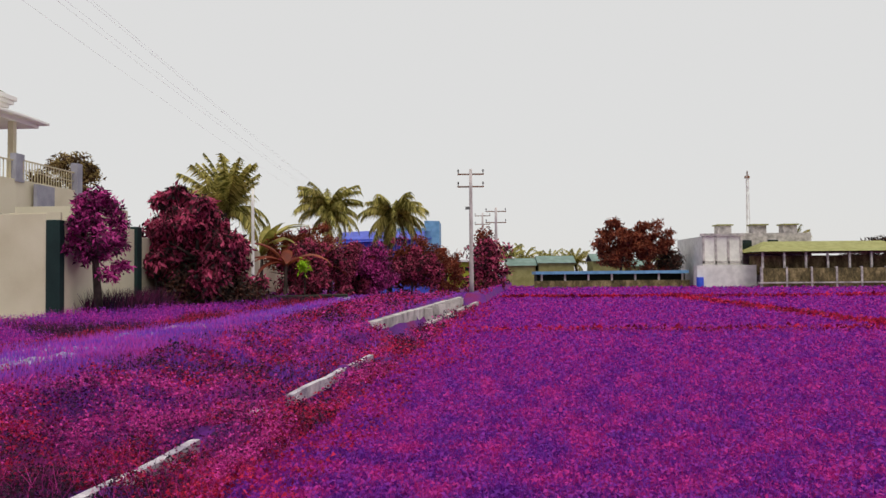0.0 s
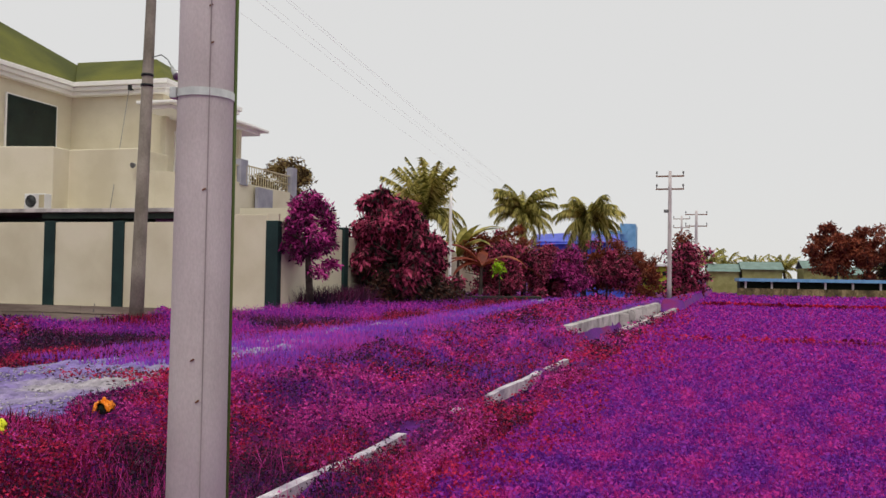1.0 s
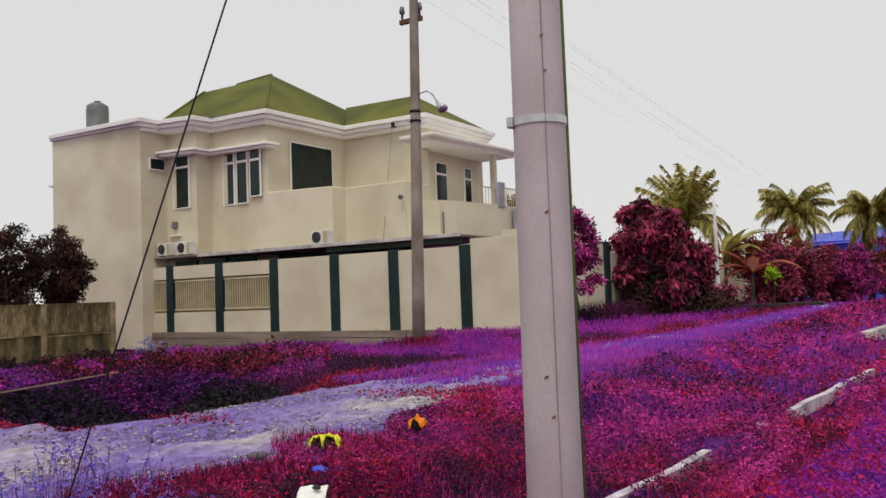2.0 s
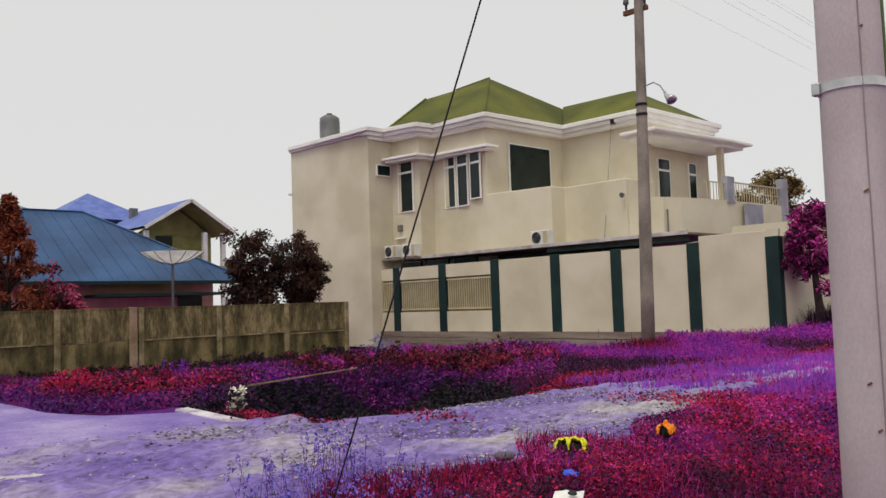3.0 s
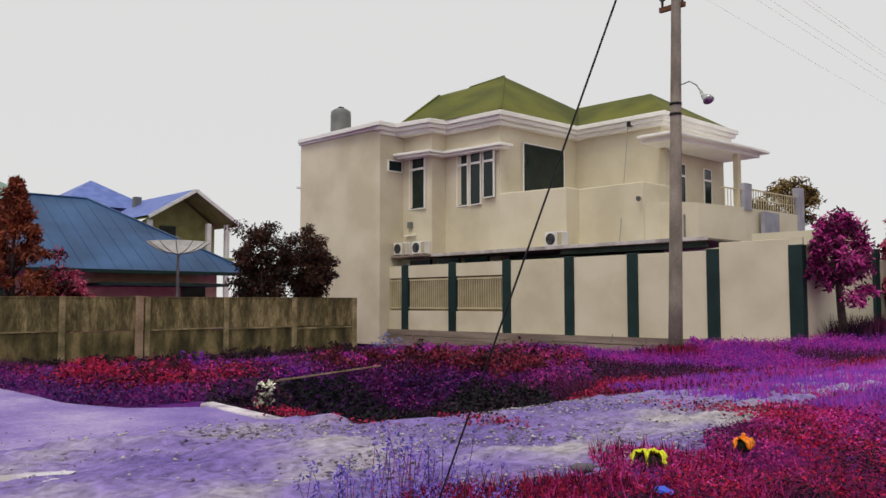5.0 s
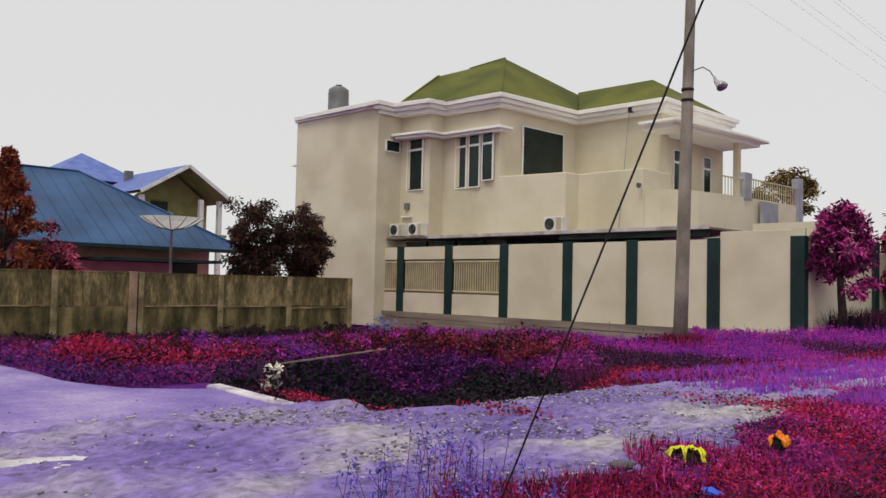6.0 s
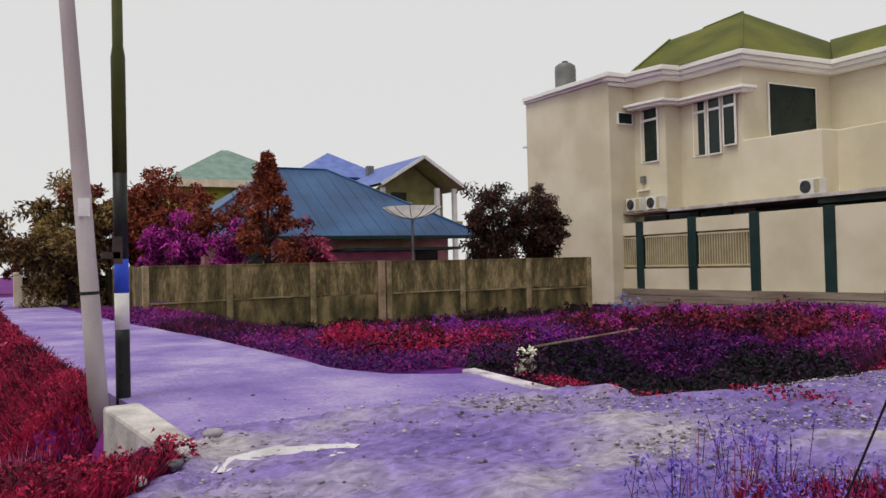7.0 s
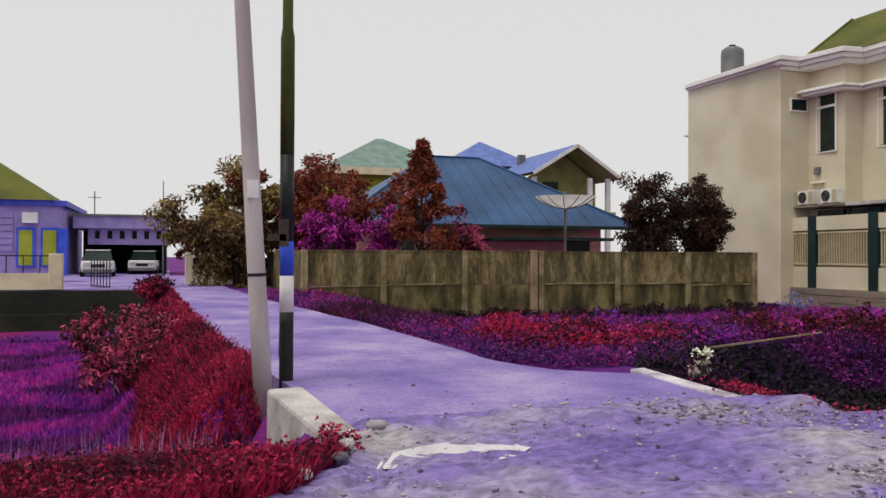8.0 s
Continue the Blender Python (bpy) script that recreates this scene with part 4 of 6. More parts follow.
part("chimney", MB().box(-61, 25.2, 7.8, -60.5, 25.7, 8.95), M_GREY, gh)
sh = thing("rear_house", "blue hip-roofed house behind the others", "house")
part("wall", MB().box(-72, 21.5, -0.6, -66, 27.5, 8.6), M_SKYBLUE, sh)
part("roof", hip_roof(-73, -64.5, 21.2, 28.9, 8.5, 11.0, True, 3.8), M_ROOF_PALE, sh, "blue hip roof")
th = thing("teal_house", "yellow walled house with a teal hip roof", "house")
part("wall", MB().box(-78, 12.1, -0.6, -68.5, 22.4, 8.2), M_YELGREEN, th, "yellow wall band")
part("roof", hip_roof(-79, -67.5, 11.4, 23.4, 8.3, 11.5, True, 5.7), M_TEAL, th, "teal hip roof")
part("gutter", MB().box(-67.5, 11.4, 7.75, -67.3, 23.4, 8.32), M_BEIGE, th)

M_DISH = material("dish_mesh", srgb(190, 190, 184), srgb(214, 212, 206), 0.5, 60, 3, 0.1, translucent=0.6)
dish = thing("satellite_dish", "large mesh satellite dish on a pole", "satellite dish", at=(-36.0, 16.85, -0.5))
bowl = MB()
rings, seg = 7, 24
for i in range(rings):
    for k in range(seg):
        p = []
        for r_, kk in ((i, k), (i, k + 1), (i + 1, k + 1), (i + 1, k)):
            rad, a = 1.36 * r_ / rings, 2 * math.pi * kk / seg
            p.append((rad * math.cos(a) * 0.98, rad * math.sin(a), 3.85 + 0.52 * (rad / 1.36) ** 2))
        bowl.quad(*p)
part("bowl", bowl, M_DISH, dish, "shallow grey mesh bowl", smooth=True)
ribs = MB()
for k in range(12):
    a = 2 * math.pi * k / 12
    ribs.tube([(1.37 * t * math.cos(a), 1.37 * t * math.sin(a), 3.83 + 0.52 * t * t) for t in (0.05, 0.4, 0.7, 1.0)], 0.02, 5)
part("rib", ribs, M_GREY, dish)
part("mast", MB().tube([(0, 0, 0), (0, 0, 3.85)], 0.06, 10), M_GREY, dish)
part("feed", MB().tube([(0, 0, 3.9), (0, 0, 4.5)], 0.03, 6).tube([(0, 0, 4.5), (0, 0, 4.62)], 0.09, 8), M_GREY, dish)

# ---------------------------------------------------------------- the lilac house, its forecourt and walls
ph = thing("lilac_house", "lilac single-storey house with olive roof and carport", "house")
part("wall", MB().box(-66, -16, -0.2, -54.5, -5.9, 4.0), M_PURPLE, ph)
part("cornice", MB().box(-66.2, -16, 4.0, -54.2, -5.6, 4.3), M_ROYAL, ph, "blue cornice")
part("roof", hip_roof(-67, -54.0, -20, -6.2, 4.3, 8.6, True, 6.4), M_ROOF_OLIVE, ph, "olive hip roof")
for k in range(6):
    part("cladding_strip", MB().box(-54.49, -16, 1.4 + 0.38 * k, -54.42, -8.4, 1.7 + 0.38 * k), M_PURPLE, ph)
for y0 in (-8.1, -6.85):
    w = part("window", MB().box(-54.47, y0 - 0.12, 0.5, -54.38, y0 + 0.85, 2.75), M_BLUE, ph, "blue framed window")
    part("curtain", MB().box(-54.42, y0, 0.6, -54.36, y0 + 0.7, 2.6), M_YELGREEN, w, "yellow green curtain")
part("blue_pillar", MB().box(-54.4, -6.0, 0, -54.0, -5.55, 2.7), M_BLUE, ph, "blue pillar")
part("carport_roof", MB().box(-64, -5.6, 2.85, -57.4, -0.1, 3.58), M_PURPLE, ph, "lilac carport fascia")
part("carport_cap", MB().box(-64, -5.7, 3.58, -57.3, 0.0, 3.72), M_GREY, ph)
part("carport_lintel", MB().box(-58.2, -4.8, 1.85, -57.9, -0.2, 2.85), M_PURPLE, ph)
for y in np.arange(-4.4, -0.5, 0.72):
    part("vent_slot", MB().box(-57.92, y, 2.22, -57.86, y + 0.28, 2.72), M_DARKIN, ph, "dark vent slot")
part("garage_back", MB().box(-64, -5.6, -0.2, -63.7, -0.3, 2.85), M_DARKIN, ph, "dark carport back wall")
part("garage_side", MB().box(-64, -0.35, -0.2, -58, -0.2, 2.85), M_DARKIN, ph)
part("ac_box", MB().box(-54.42, -7.9, 3.0, -54.1, -7.1, 3.6), M_WHITE, ph, "white air conditioner box")
part("antenna", MB().tube([(-60, -4.6, 3.7), (-60, -4.6, 5.3)], 0.04, 5).tube([(-60, -5.0, 4.9), (-60, -4.2, 4.9)], 0.02, 4), M_GREY, ph)
mastp = pole("flag_pole", -52.0, -0.35, 0, 5.4, 0.05, 0.03, M_GREY, "thin grey pole by the carport")
single("forecourt", MB().box(-70, -30, -1.6, -32.4, 0.0, 0.03), M_LANE, "grey concrete forecourt in front of the carport", "pavement", "structure")
single("cross_street", MB().box(-52, -0.02, -0.3, -36.2, 4.0, 0.035), M_LANE, "concrete street across the lane's end", "road", "structure")
rw = thing("retaining_wall", "dark mossy retaining wall of the sunken plot", "wall", kind="structure")
part("upper_course", MB().box(-32.6, -40, -0.75, -32.1, -0.2, 0.0), M_DARKWALL, rw)
part("lower_course", MB().box(-32.6, -40, -2.2, -31.9, -0.4, -0.75), M_DARKWALL, rw)
lw = thing("garden_wall", "low cream garden wall with pillars and rail", "wall", kind="structure")
part("panel", MB().box(-32.5, -14, 0.04, -32.3, -3.65, 0.58), M_BEIGE, lw)
part("pillar", MB().box(-32.6, -3.72, 0.04, -32.2, -3.3, 1.22), M_BEIGE, lw, "cream gate pillar", bevel=0.02)
for y in np.arange(-13.5, -3.8, 0.5):
    part("rail_post", MB().tube([(-32.4, y, 0.58), (-32.4, y, 1.16)], 0.02, 5), M_BLACK, lw)
part("top_rail", MB().beam((-32.4, -14, 1.15), (-32.4, -3.7, 1.15), 0.03, 0.04), M_BLACK, lw)
gate = thing("metal_gate", "open dark metal gate on the forecourt", "gate")
for k in range(7):
    part("bar", MB().tube([(-33 - 0.25 * k, -1.9 - 0.12 * k, 0.05), (-33 - 0.25 * k, -1.9 - 0.12 * k, 1.0)], 0.02, 5), M_BLACK, gate)
part("frame", MB().beam((-33, -1.9, 1.0), (-34.5, -2.62, 1.0), 0.04, 0.04).beam((-33, -1.9, 0.1), (-34.5, -2.62, 0.1), 0.04, 0.04), M_BLACK, gate)
bf = thing("beige_fence", "beige garden fence wall at the lane's end", "wall", kind="structure")
for y in (0.62, 1.85, 3.3):
    part("pillar", MB().box(-37.2, y, 0.02, -36.8, y + 0.3, 1.3), M_BEIGE, bf, bevel=0.02)
for a, b in ((0.92, 1.85), (2.15, 3.3), (3.6, 6.0)):
    part("panel", MB().box(-37.1, a, 0.02, -36.9, b, 0.6), M_BEIGE, bf)
    part("bars", MB().box(-37.03, a, 0.6, -36.97, b, 1.1), M_DARKIN, bf, "dark barred infill")


def car(x, y, label, yaw):
    c = thing("parked_car", label, "car", "cars in the carport", at=(x, y, 0.03))
    c.rotation_euler = (0, 0, radians(yaw))
    b = MB()
    sec = [(-0.8, 0.25), (-0.86, 0.55), (-0.82, 0.85), (0.82, 0.85), (0.86, 0.55), (0.8, 0.25)]
    for (xa, sa), (xb, sb) in (((-2.0, 0.92), (-1.7, 1.0)), ((-1.7, 1.0), (1.5, 1.0)), ((1.5, 1.0), (1.95, 0.9))):
        for k in range(6):
            (ya, za), (yb, zb_) = sec[k], sec[(k + 1) % 6]
            b.quad((xa, ya * sa, za), (xa, yb * sa, zb_), (xb, yb * sb, zb_), (xb, ya * sb, za))
    b.quad(*[(1.95, y_ * 0.9, z_) for y_, z_ in sec]).quad(*[(-2.0, y_ * 0.92, z_) for y_, z_ in reversed(sec)])
    part("body", b, M_WHITE, c, bevel=0.04)
    cab = MB()
    lo = [(-1.7, -0.76), (1.0, -0.76), (1.0, 0.76), (-1.7, 0.76)]
    hi = [(-1.45, -0.62), (0.3, -0.62), (0.3, 0.62), (-1.45, 0.62)]
    for k in range(4):
        a, d = k, (k + 1) % 4
        cab.quad((*lo[a], 0.85), (*lo[d], 0.85), (*hi[d], 1.4), (*hi[a], 1.4))
    part("windscreen", cab, M_GLASSY, c, "dark car windows")
    part("car_roof", MB().box(-1.5, -0.64, 1.4, 0.34, 0.64, 1.46), M_WHITE, c, bevel=0.03)
    for wx in (-1.25, 1.25):
        for wy in (-0.78, 0.78):
            wheel = part("wheel", MB().tube([(wx, wy - 0.1, 0.3), (wx, wy + 0.1, 0.3)], 0.3, 16), M_BLACK, c, "black tyre")
            part("rim", MB().tube([(wx, wy - 0.115, 0.3), (wx, wy + 0.115, 0.3)], 0.17, 12), M_METAL, wheel)
    for wy in (-0.55, 0.55):
        part("headlight", MB().box(1.9, wy - 0.16, 0.58, 1.985, wy + 0.16, 0.74), M_METAL, c, "headlight")
    part("grille", MB().box(1.92, -0.35, 0.5, 1.975, 0.35, 0.68), M_BLACK, c)
    part("bumper", MB().box(1.85, -0.75, 0.22, 2.03, 0.75, 0.42), M_GREY, c, bevel=0.03)


car(-52.0, -3.75, "white saloon parked in front of the carport", 4)
car(-58.2, -1.5, "white hatchback parked in the dark carport", -3)

# ---------------------------------------------------------------- far side of the field
fb = thing("white_block", "unfinished two-storey white building with roof turrets", "building")
part("wall", MB().box(27, 95, -0.7, 31.5, 106, 5.2), M_WHITE, fb)
part("wing", MB().box(31.5, 97, -0.7, 40, 106, 5.6), M_CONC, fb, "grey concrete wing")
part("parapet", MB().box(26.8, 94.8, 5.2, 31.7, 95.1, 5.5), M_CONC, fb)
for x in (29.5, 33.5, 37.0):
    part("turret", MB().box(x, 97.2, 5.2, x + 1.5, 98.8, 6.5), M_CONC, fb)
    part("turret_cap", MB().box(x - 0.2, 97.0, 6.5, x + 1.7, 99.0, 6.65), M_OLIVEWALL, fb)
for x in (27.0, 28.4, 29.8, 31.2):
    part("column", MB().box(x, 94.85, -0.7, x + 0.22, 95.0, 5.2), M_CONC, fb)
part("beam", MB().box(27, 94.85, 2.1, 31.5, 95.0, 2.4), M_CONC, fb)
for x in (32.0, 35.0):
    part("window", MB().box(x, 96.9, 3.2, x + 1.2, 97.0, 4.8), M_GLASSY, fb)
part("lean_to", MB().box(26, 93.5, -0.7, 32.5, 95, 1.9), M_WHITE, fb, "white lean-to")
part("drum", MB().tube([(26.2, 93.2, -0.6), (26.2, 93.2, 0.6)], 0.4, 12), M_BLUE, fb, "blue drum")
shed = thing("open_shed", "long open shed with a faded olive roof", "shed")
r = MB()
r.quad((31.5, 90, 3.3), (48.5, 90, 3.3), (46.5, 94, 4.5), (33.5, 94, 4.5)).quad((48.5, 98, 3.3), (31.5, 98, 3.3), (33.5, 94, 4.5), (46.5, 94, 4.5)).quad((31.5, 98, 3.3), (31.5, 90, 3.3), (33.5, 94, 4.5)).quad((48.5, 90, 3.3), (48.5, 98, 3.3), (46.5, 94, 4.5)).quad((31.5, 90, 3.2), (31.5, 98, 3.2), (48.5, 98, 3.2), (48.5, 90, 3.2))
part("roof", r, M_OLIVEWALL, shed, "faded olive sheet roof")
for x in np.arange(32, 48.5, 2.3):
    part("post", MB().box(x, 90.3, -0.7, x + 0.2, 90.5, 3.25), M_CONC, shed)
part("back", MB().box(32, 94, 0.8, 48, 94.2, 2.9), M_MOULD, shed, "stained back wall")
fw = thing("field_wall", "long stained wall behind the field", "wall", kind="structure")
for x in np.arange(31.5, 62, 2.6):
    part("panel", MB().box(x, 89, -0.7, x + 2.5, 89.2, 1.5), M_MOULD, fw)
    part("post", MB().box(x - 0.1, 88.9, -0.7, x + 0.1, 89.25, 1.65), M_CONC, fw)
part("rail", MB().box(31, 88.8, -0.1, 62, 88.9, 0.05), M_CONC, fw)
mast = thing("radio_mast", "slim red and white lattice radio mast", "mast", at=(35.2, 104, -0.6))
lat = MB()
for k in range(12):
    z0, z1, r0, r1 = k * 1.15, (k + 1) * 1.15, 0.35 - 0.018 * k, 0.35 - 0.018 * (k + 1)
    cs = [(math.cos(2.094 * j), math.sin(2.094 * j)) for j in range(3)]
    for j in range(3):
        a, b = cs[j], cs[(j + 1) % 3]
        lat.beam((a[0] * r0, a[1] * r0, z0), (a[0] * r1, a[1] * r1, z1), 0.06, 0.06)
        lat.beam((a[0] * r0, a[1] * r0, z0), (b[0] * r1, b[1] * r1, z1), 0.04, 0.04)
part("lattice", lat, M_WHITE, mast)
part("antenna", MB().box(-0.3, -0.1, 13.3, 0.3, 0.1, 13.6).box(-0.06, -0.06, 13.6, 0.06, 0.06, 14.2), M_RUST, mast)
ls = thing("long_shed", "low long shed with a pale blue roof", "shed")
part("roof", MB().box(8.4, 97.0, 1.05, 26.0, 103, 1.4), M_SKYBLUE, ls, "pale blue sheet roof")
part("wall", MB().box(8.6, 98, -0.7, 25.8, 102, 1.05), M_DARKIN, ls)
part("kerb", MB().box(8.2, 96.8, -0.7, 26, 97.0, 0.3), M_MOULD, ls)
for x in np.arange(9, 25.5, 2.7):
    part("post", MB().box(x, 97.2, -0.7, x + 0.2, 97.4, 1.1), M_CONC, ls)
hut = thing("field_huts", "cluster of low tin-roofed huts", "hut")
for x, w, z in ((5.5, 4.0, 2.2), (9.5, 5.0, 2.5), (16.5, 4.5, 2.7), (21.5, 3.0, 2.0)):
    part("hut_roof", MB().quad((x, 108, z), (x + w, 108, z), (x + w, 111, z + 1.0), (x, 111, z + 1.0)).quad((x, 114, z), (x + w, 114, z), (x + w, 111, z + 1), (x, 111, z + 1)), M_TEAL, hut)
    part("hut_wall", MB().box(x + 0.2, 108.3, -0.7, x + w - 0.2, 113.5, z), M_OLIVEWALL, hut)
yg = thing("yellow_house", "distant yellow green building with striped balcony", "building")
part("wall", MB().box(-2.2, 112, -0.7, 3.2, 120, 2.8), M_YELGREEN, yg)
for z in (0.4, 1.6):
    part("band", MB().box(-2.3, 111.9, z, 3.3, 112.0, z + 0.5), M_DARKIN, yg, "dark open band")
for x in np.arange(-2.2, 3.3, 1.1):
    part("column", MB().box(x, 111.8, -0.7, x + 0.15, 111.92, 2.8), M_YELGREEN, yg)
part("roof", MB().box(-2.6, 111.5, 2.8, 3.6, 120, 3.1), M_WHITE, yg)
sb = thing("blue_warehouse", "blue sheet-metal warehouse behind the palms", "building")
part("wall", MB().box(-12, 80, -0.6, -2.6, 92, 4.6), M_ROYAL, sb)
wr = MB().quad((-12.4, 79.4, 4.2), (-2.9, 79.4, 4.6), (-2.9, 86, 6.0), (-12.4, 86, 5.6)).quad((-12.4, 93, 4.2), (-2.9, 93, 4.6), (-2.9, 86, 6.0), (-12.4, 86, 5.6))
part("roof", wr, M_ROYAL, sb, "royal blue sheet roof")
part("sign_panel", MB().prism([(-3.6, 79.5), (-2.2, 80.2), (-2.2, 86), (-3.6, 86)], 3.0, 6.3), M_SKYBLUE, sb, "pale blue upright fascia panel")
part("gutter", MB().box(-6.2, 79.3, 5.3, -2.9, 79.5, 5.6), M_SKYBLUE, sb)

# ---------------------------------------------------------------- trees and shrubs
def leaf_mesh(name, centres, size, mat, rng, droop=0.3, narrow=0.36):
    """Diamond leaves, folded along the midrib, one at each centre."""
    n = len(centres)
    d = rng.normal(size=(n, 3))
    d[:, 2] -= droop
    d /= np.linalg.norm(d, axis=1)[:, None]
    s = np.cross(d, rng.normal(size=(n, 3)))
    s /= np.linalg.norm(s, axis=1)[:, None]
    L = (size * rng.uniform(0.6, 1.4, n))[:, None]
    mid = centres + d * L * 0.45
    lift = np.cross(d, s) * L * 0.1
    v = np.stack([centres, mid + s * L * narrow * 0.5 + lift, centres + d * L, mid - s * L * narrow * 0.5 + lift], 1).reshape(-1, 3)
    k = np.arange(n)[:, None] * 4
    f = np.concatenate([k + np.array([0, 1, 2]), k + np.array([0, 2, 3])], 0)
    return raw_mesh(name, v, f, mat)


def clumped(rng, n, centre, radii, clumps, spread, lower=-1.0, taper=0.0, cone=False):
    """Points in uneven clumps over an ellipsoid, with gaps between them."""
    u = rng.normal(size=(clumps, 3))
    u /= np.linalg.norm(u, axis=1)[:, None]
    u[:, 2] = np.maximum(u[:, 2], lower)
    rad = rng.uniform(0.35, 1.0, clumps)[:, None] ** 0.6
    ph = rng.uniform(0, 6.28, 3)
    rad *= 0.88 + 0.26 * (np.sin(3.1 * u[:, 0:1] + ph[0]) + np.sin(4.3 * u[:, 1:2] + ph[1]) + np.sin(3.7 * u[:, 2:3] + ph[2]))
    c = u * rad
    if taper:
        k = 1 - taper * (c[:, 2:3] + 1) / 2
        c[:, :2] *= k
    if cone:
        c[:, 2] = rng.uniform(0, 1, clumps) ** 0.8 * 2 - 1
        a_ = rng.uniform(0, 6.283, clumps)
        k = (np.maximum(0, (1 - c[:, 2]) / 2) ** 0.85) * rng.uniform(0.5, 1.0, clumps) * 1.05
        c[:, 0], c[:, 1] = np.cos(a_) * k, np.sin(a_) * k
    c = c * np.array(radii)
    size = rng.uniform(0.6, 1.4, clumps) * spread
    if cone:
        size *= 0.35 + 0.65 * (1 - c[:, 2] / radii[2]) / 2
    which = rng.integers(0, clumps, n)
    off = rng.normal(size=(n, 3))
    off /= np.linalg.norm(off, axis=1)[:, None]
    off *= (rng.uniform(0, 1, n) ** 0.45)[:, None]
    return np.array(centre) + c[which] + off * size[which][:, None] * np.array([1, 1, 0.75])


def tree(name, x, y, z, crown_z, radii, mat, label, category="tree", leaves=5000, leaf=0.16, clumps=40, spread=0.5, trunk=0.09, seed=1, lower=-1.0, taper=0.0, droop=0.4, cone=False):
    rng = np.random.default_rng(seed)
    ob = thing(name, label, category, at=(x, y, z))
    t = MB()
    h = max(crown_z - z, 0.3)
    bend = rng.uniform(-0.12, 0.12, 2) * h * 0.5
    t.tube([(0, 0, 0), (bend[0] * 0.5, bend[1] * 0.5, h * 0.45), (bend[0], bend[1], h * 0.9), (bend[0], bend[1], h + radii[2] * 0.55)], [trunk * 1.25, trunk, trunk * 0.75, trunk * 0.2], 9)
    for k in range(9):
        a = rng.uniform(0, 6.28)
        b0 = rng.uniform(0.35, 0.95) * h
        e = np.array([math.cos(a) * radii[0] * 0.75, math.sin(a) * radii[1] * 0.75, h + rng.uniform(-0.5, 0.6) * radii[2]])
        t.tube([(bend[0] * 0.6, bend[1] * 0.6, b0), tuple(e * np.array([0.45, 0.45, 0.5]) + np.array([0, 0, b0 * 0.5])), tuple(e)], [trunk * 0.5, trunk * 0.32, trunk * 0.08], 6)
    part("trunk", t, M_TRUNK, ob, smooth=True)
    pts = clumped(rng, leaves, (bend[0], bend[1], h), radii, clumps, spread, lower, taper, cone)
    pts[:, 2] = np.maximum(pts[:, 2], 0.05)
    cr = new("crown", leaf_mesh("crown", pts, leaf, mat, rng, droop))
    cr.parent = ob
    return ob


def palm(x, y, z, trunk_h, frond, n, label, seed, low=-0.1, high=1.5, bend=0.09, stiff=0.5, mat=None):
    rng = np.random.default_rng(seed)
    ob = thing("palm_tree", label, "palm tree", at=(x, y, z))
    b = rng.uniform(-0.4, 0.4)
    part("trunk", MB().tube([(0, 0, 0), (b * 0.3, 0, trunk_h * 0.5), (b, 0, trunk_h)], [0.2, 0.15, 0.13], 10), M_TRUNK, ob, smooth=True)
    V, F = [], []
    for k in range(n):
        az, up = 2 * math.pi * k / n + rng.uniform(-0.25, 0.25), rng.uniform(0, 1) < stiff
        el = rng.uniform(0.7, high) if up else rng.uniform(low, 1.0)
        L = frond * rng.uniform(0.75, 1.1) * (1.0 if up else 0.9)
        curl = bend if up else 0.19
        spine = []
        p = np.array([b, 0, trunk_h])
        e = el
        for s in range(12):
            spine.append(p.copy())
            p = p + np.array([math.cos(az) * math.cos(e), math.sin(az) * math.cos(e), math.sin(e)]) * L / 11
            e -= curl * rng.uniform(0.5, 1.3)
        for s in range(1, 12):
            d = spine[s] - spine[s - 1]
            d /= np.linalg.norm(d)
            side = np.cross(d, [0, 0, 1.0])
            side /= np.linalg.norm(side) + 1e-6
            for q in range(4):
                base = spine[s - 1] + (spine[s] - spine[s - 1]) * q / 4
                ll = L * 0.24 * (1 - abs(s / 12 - 0.45)) * rng.uniform(0.8, 1.2)
                for sg in (-1, 1):
                    tip = base + side * sg * ll * 0.6 + d * ll * 0.5 - np.array([0, 0, ll * rng.uniform(0.4, 1.1)])
                    w = d * 0.06 * L / 3
                    V += [base - w, base + w, tip]
                    F.append((len(V) - 3, len(V) - 2, len(V) - 1))
        for s in range(11):
            w = np.array([0, 0, 0.02])
            V += [spine[s] - w, spine[s] + w, spine[s + 1]]
            F.append((len(V) - 3, len(V) - 2, len(V) - 1))
    fr = new("fronds", raw_mesh("fronds", np.array(V), np.array(F), mat or M_PALM))
    fr.parent = ob
    return ob


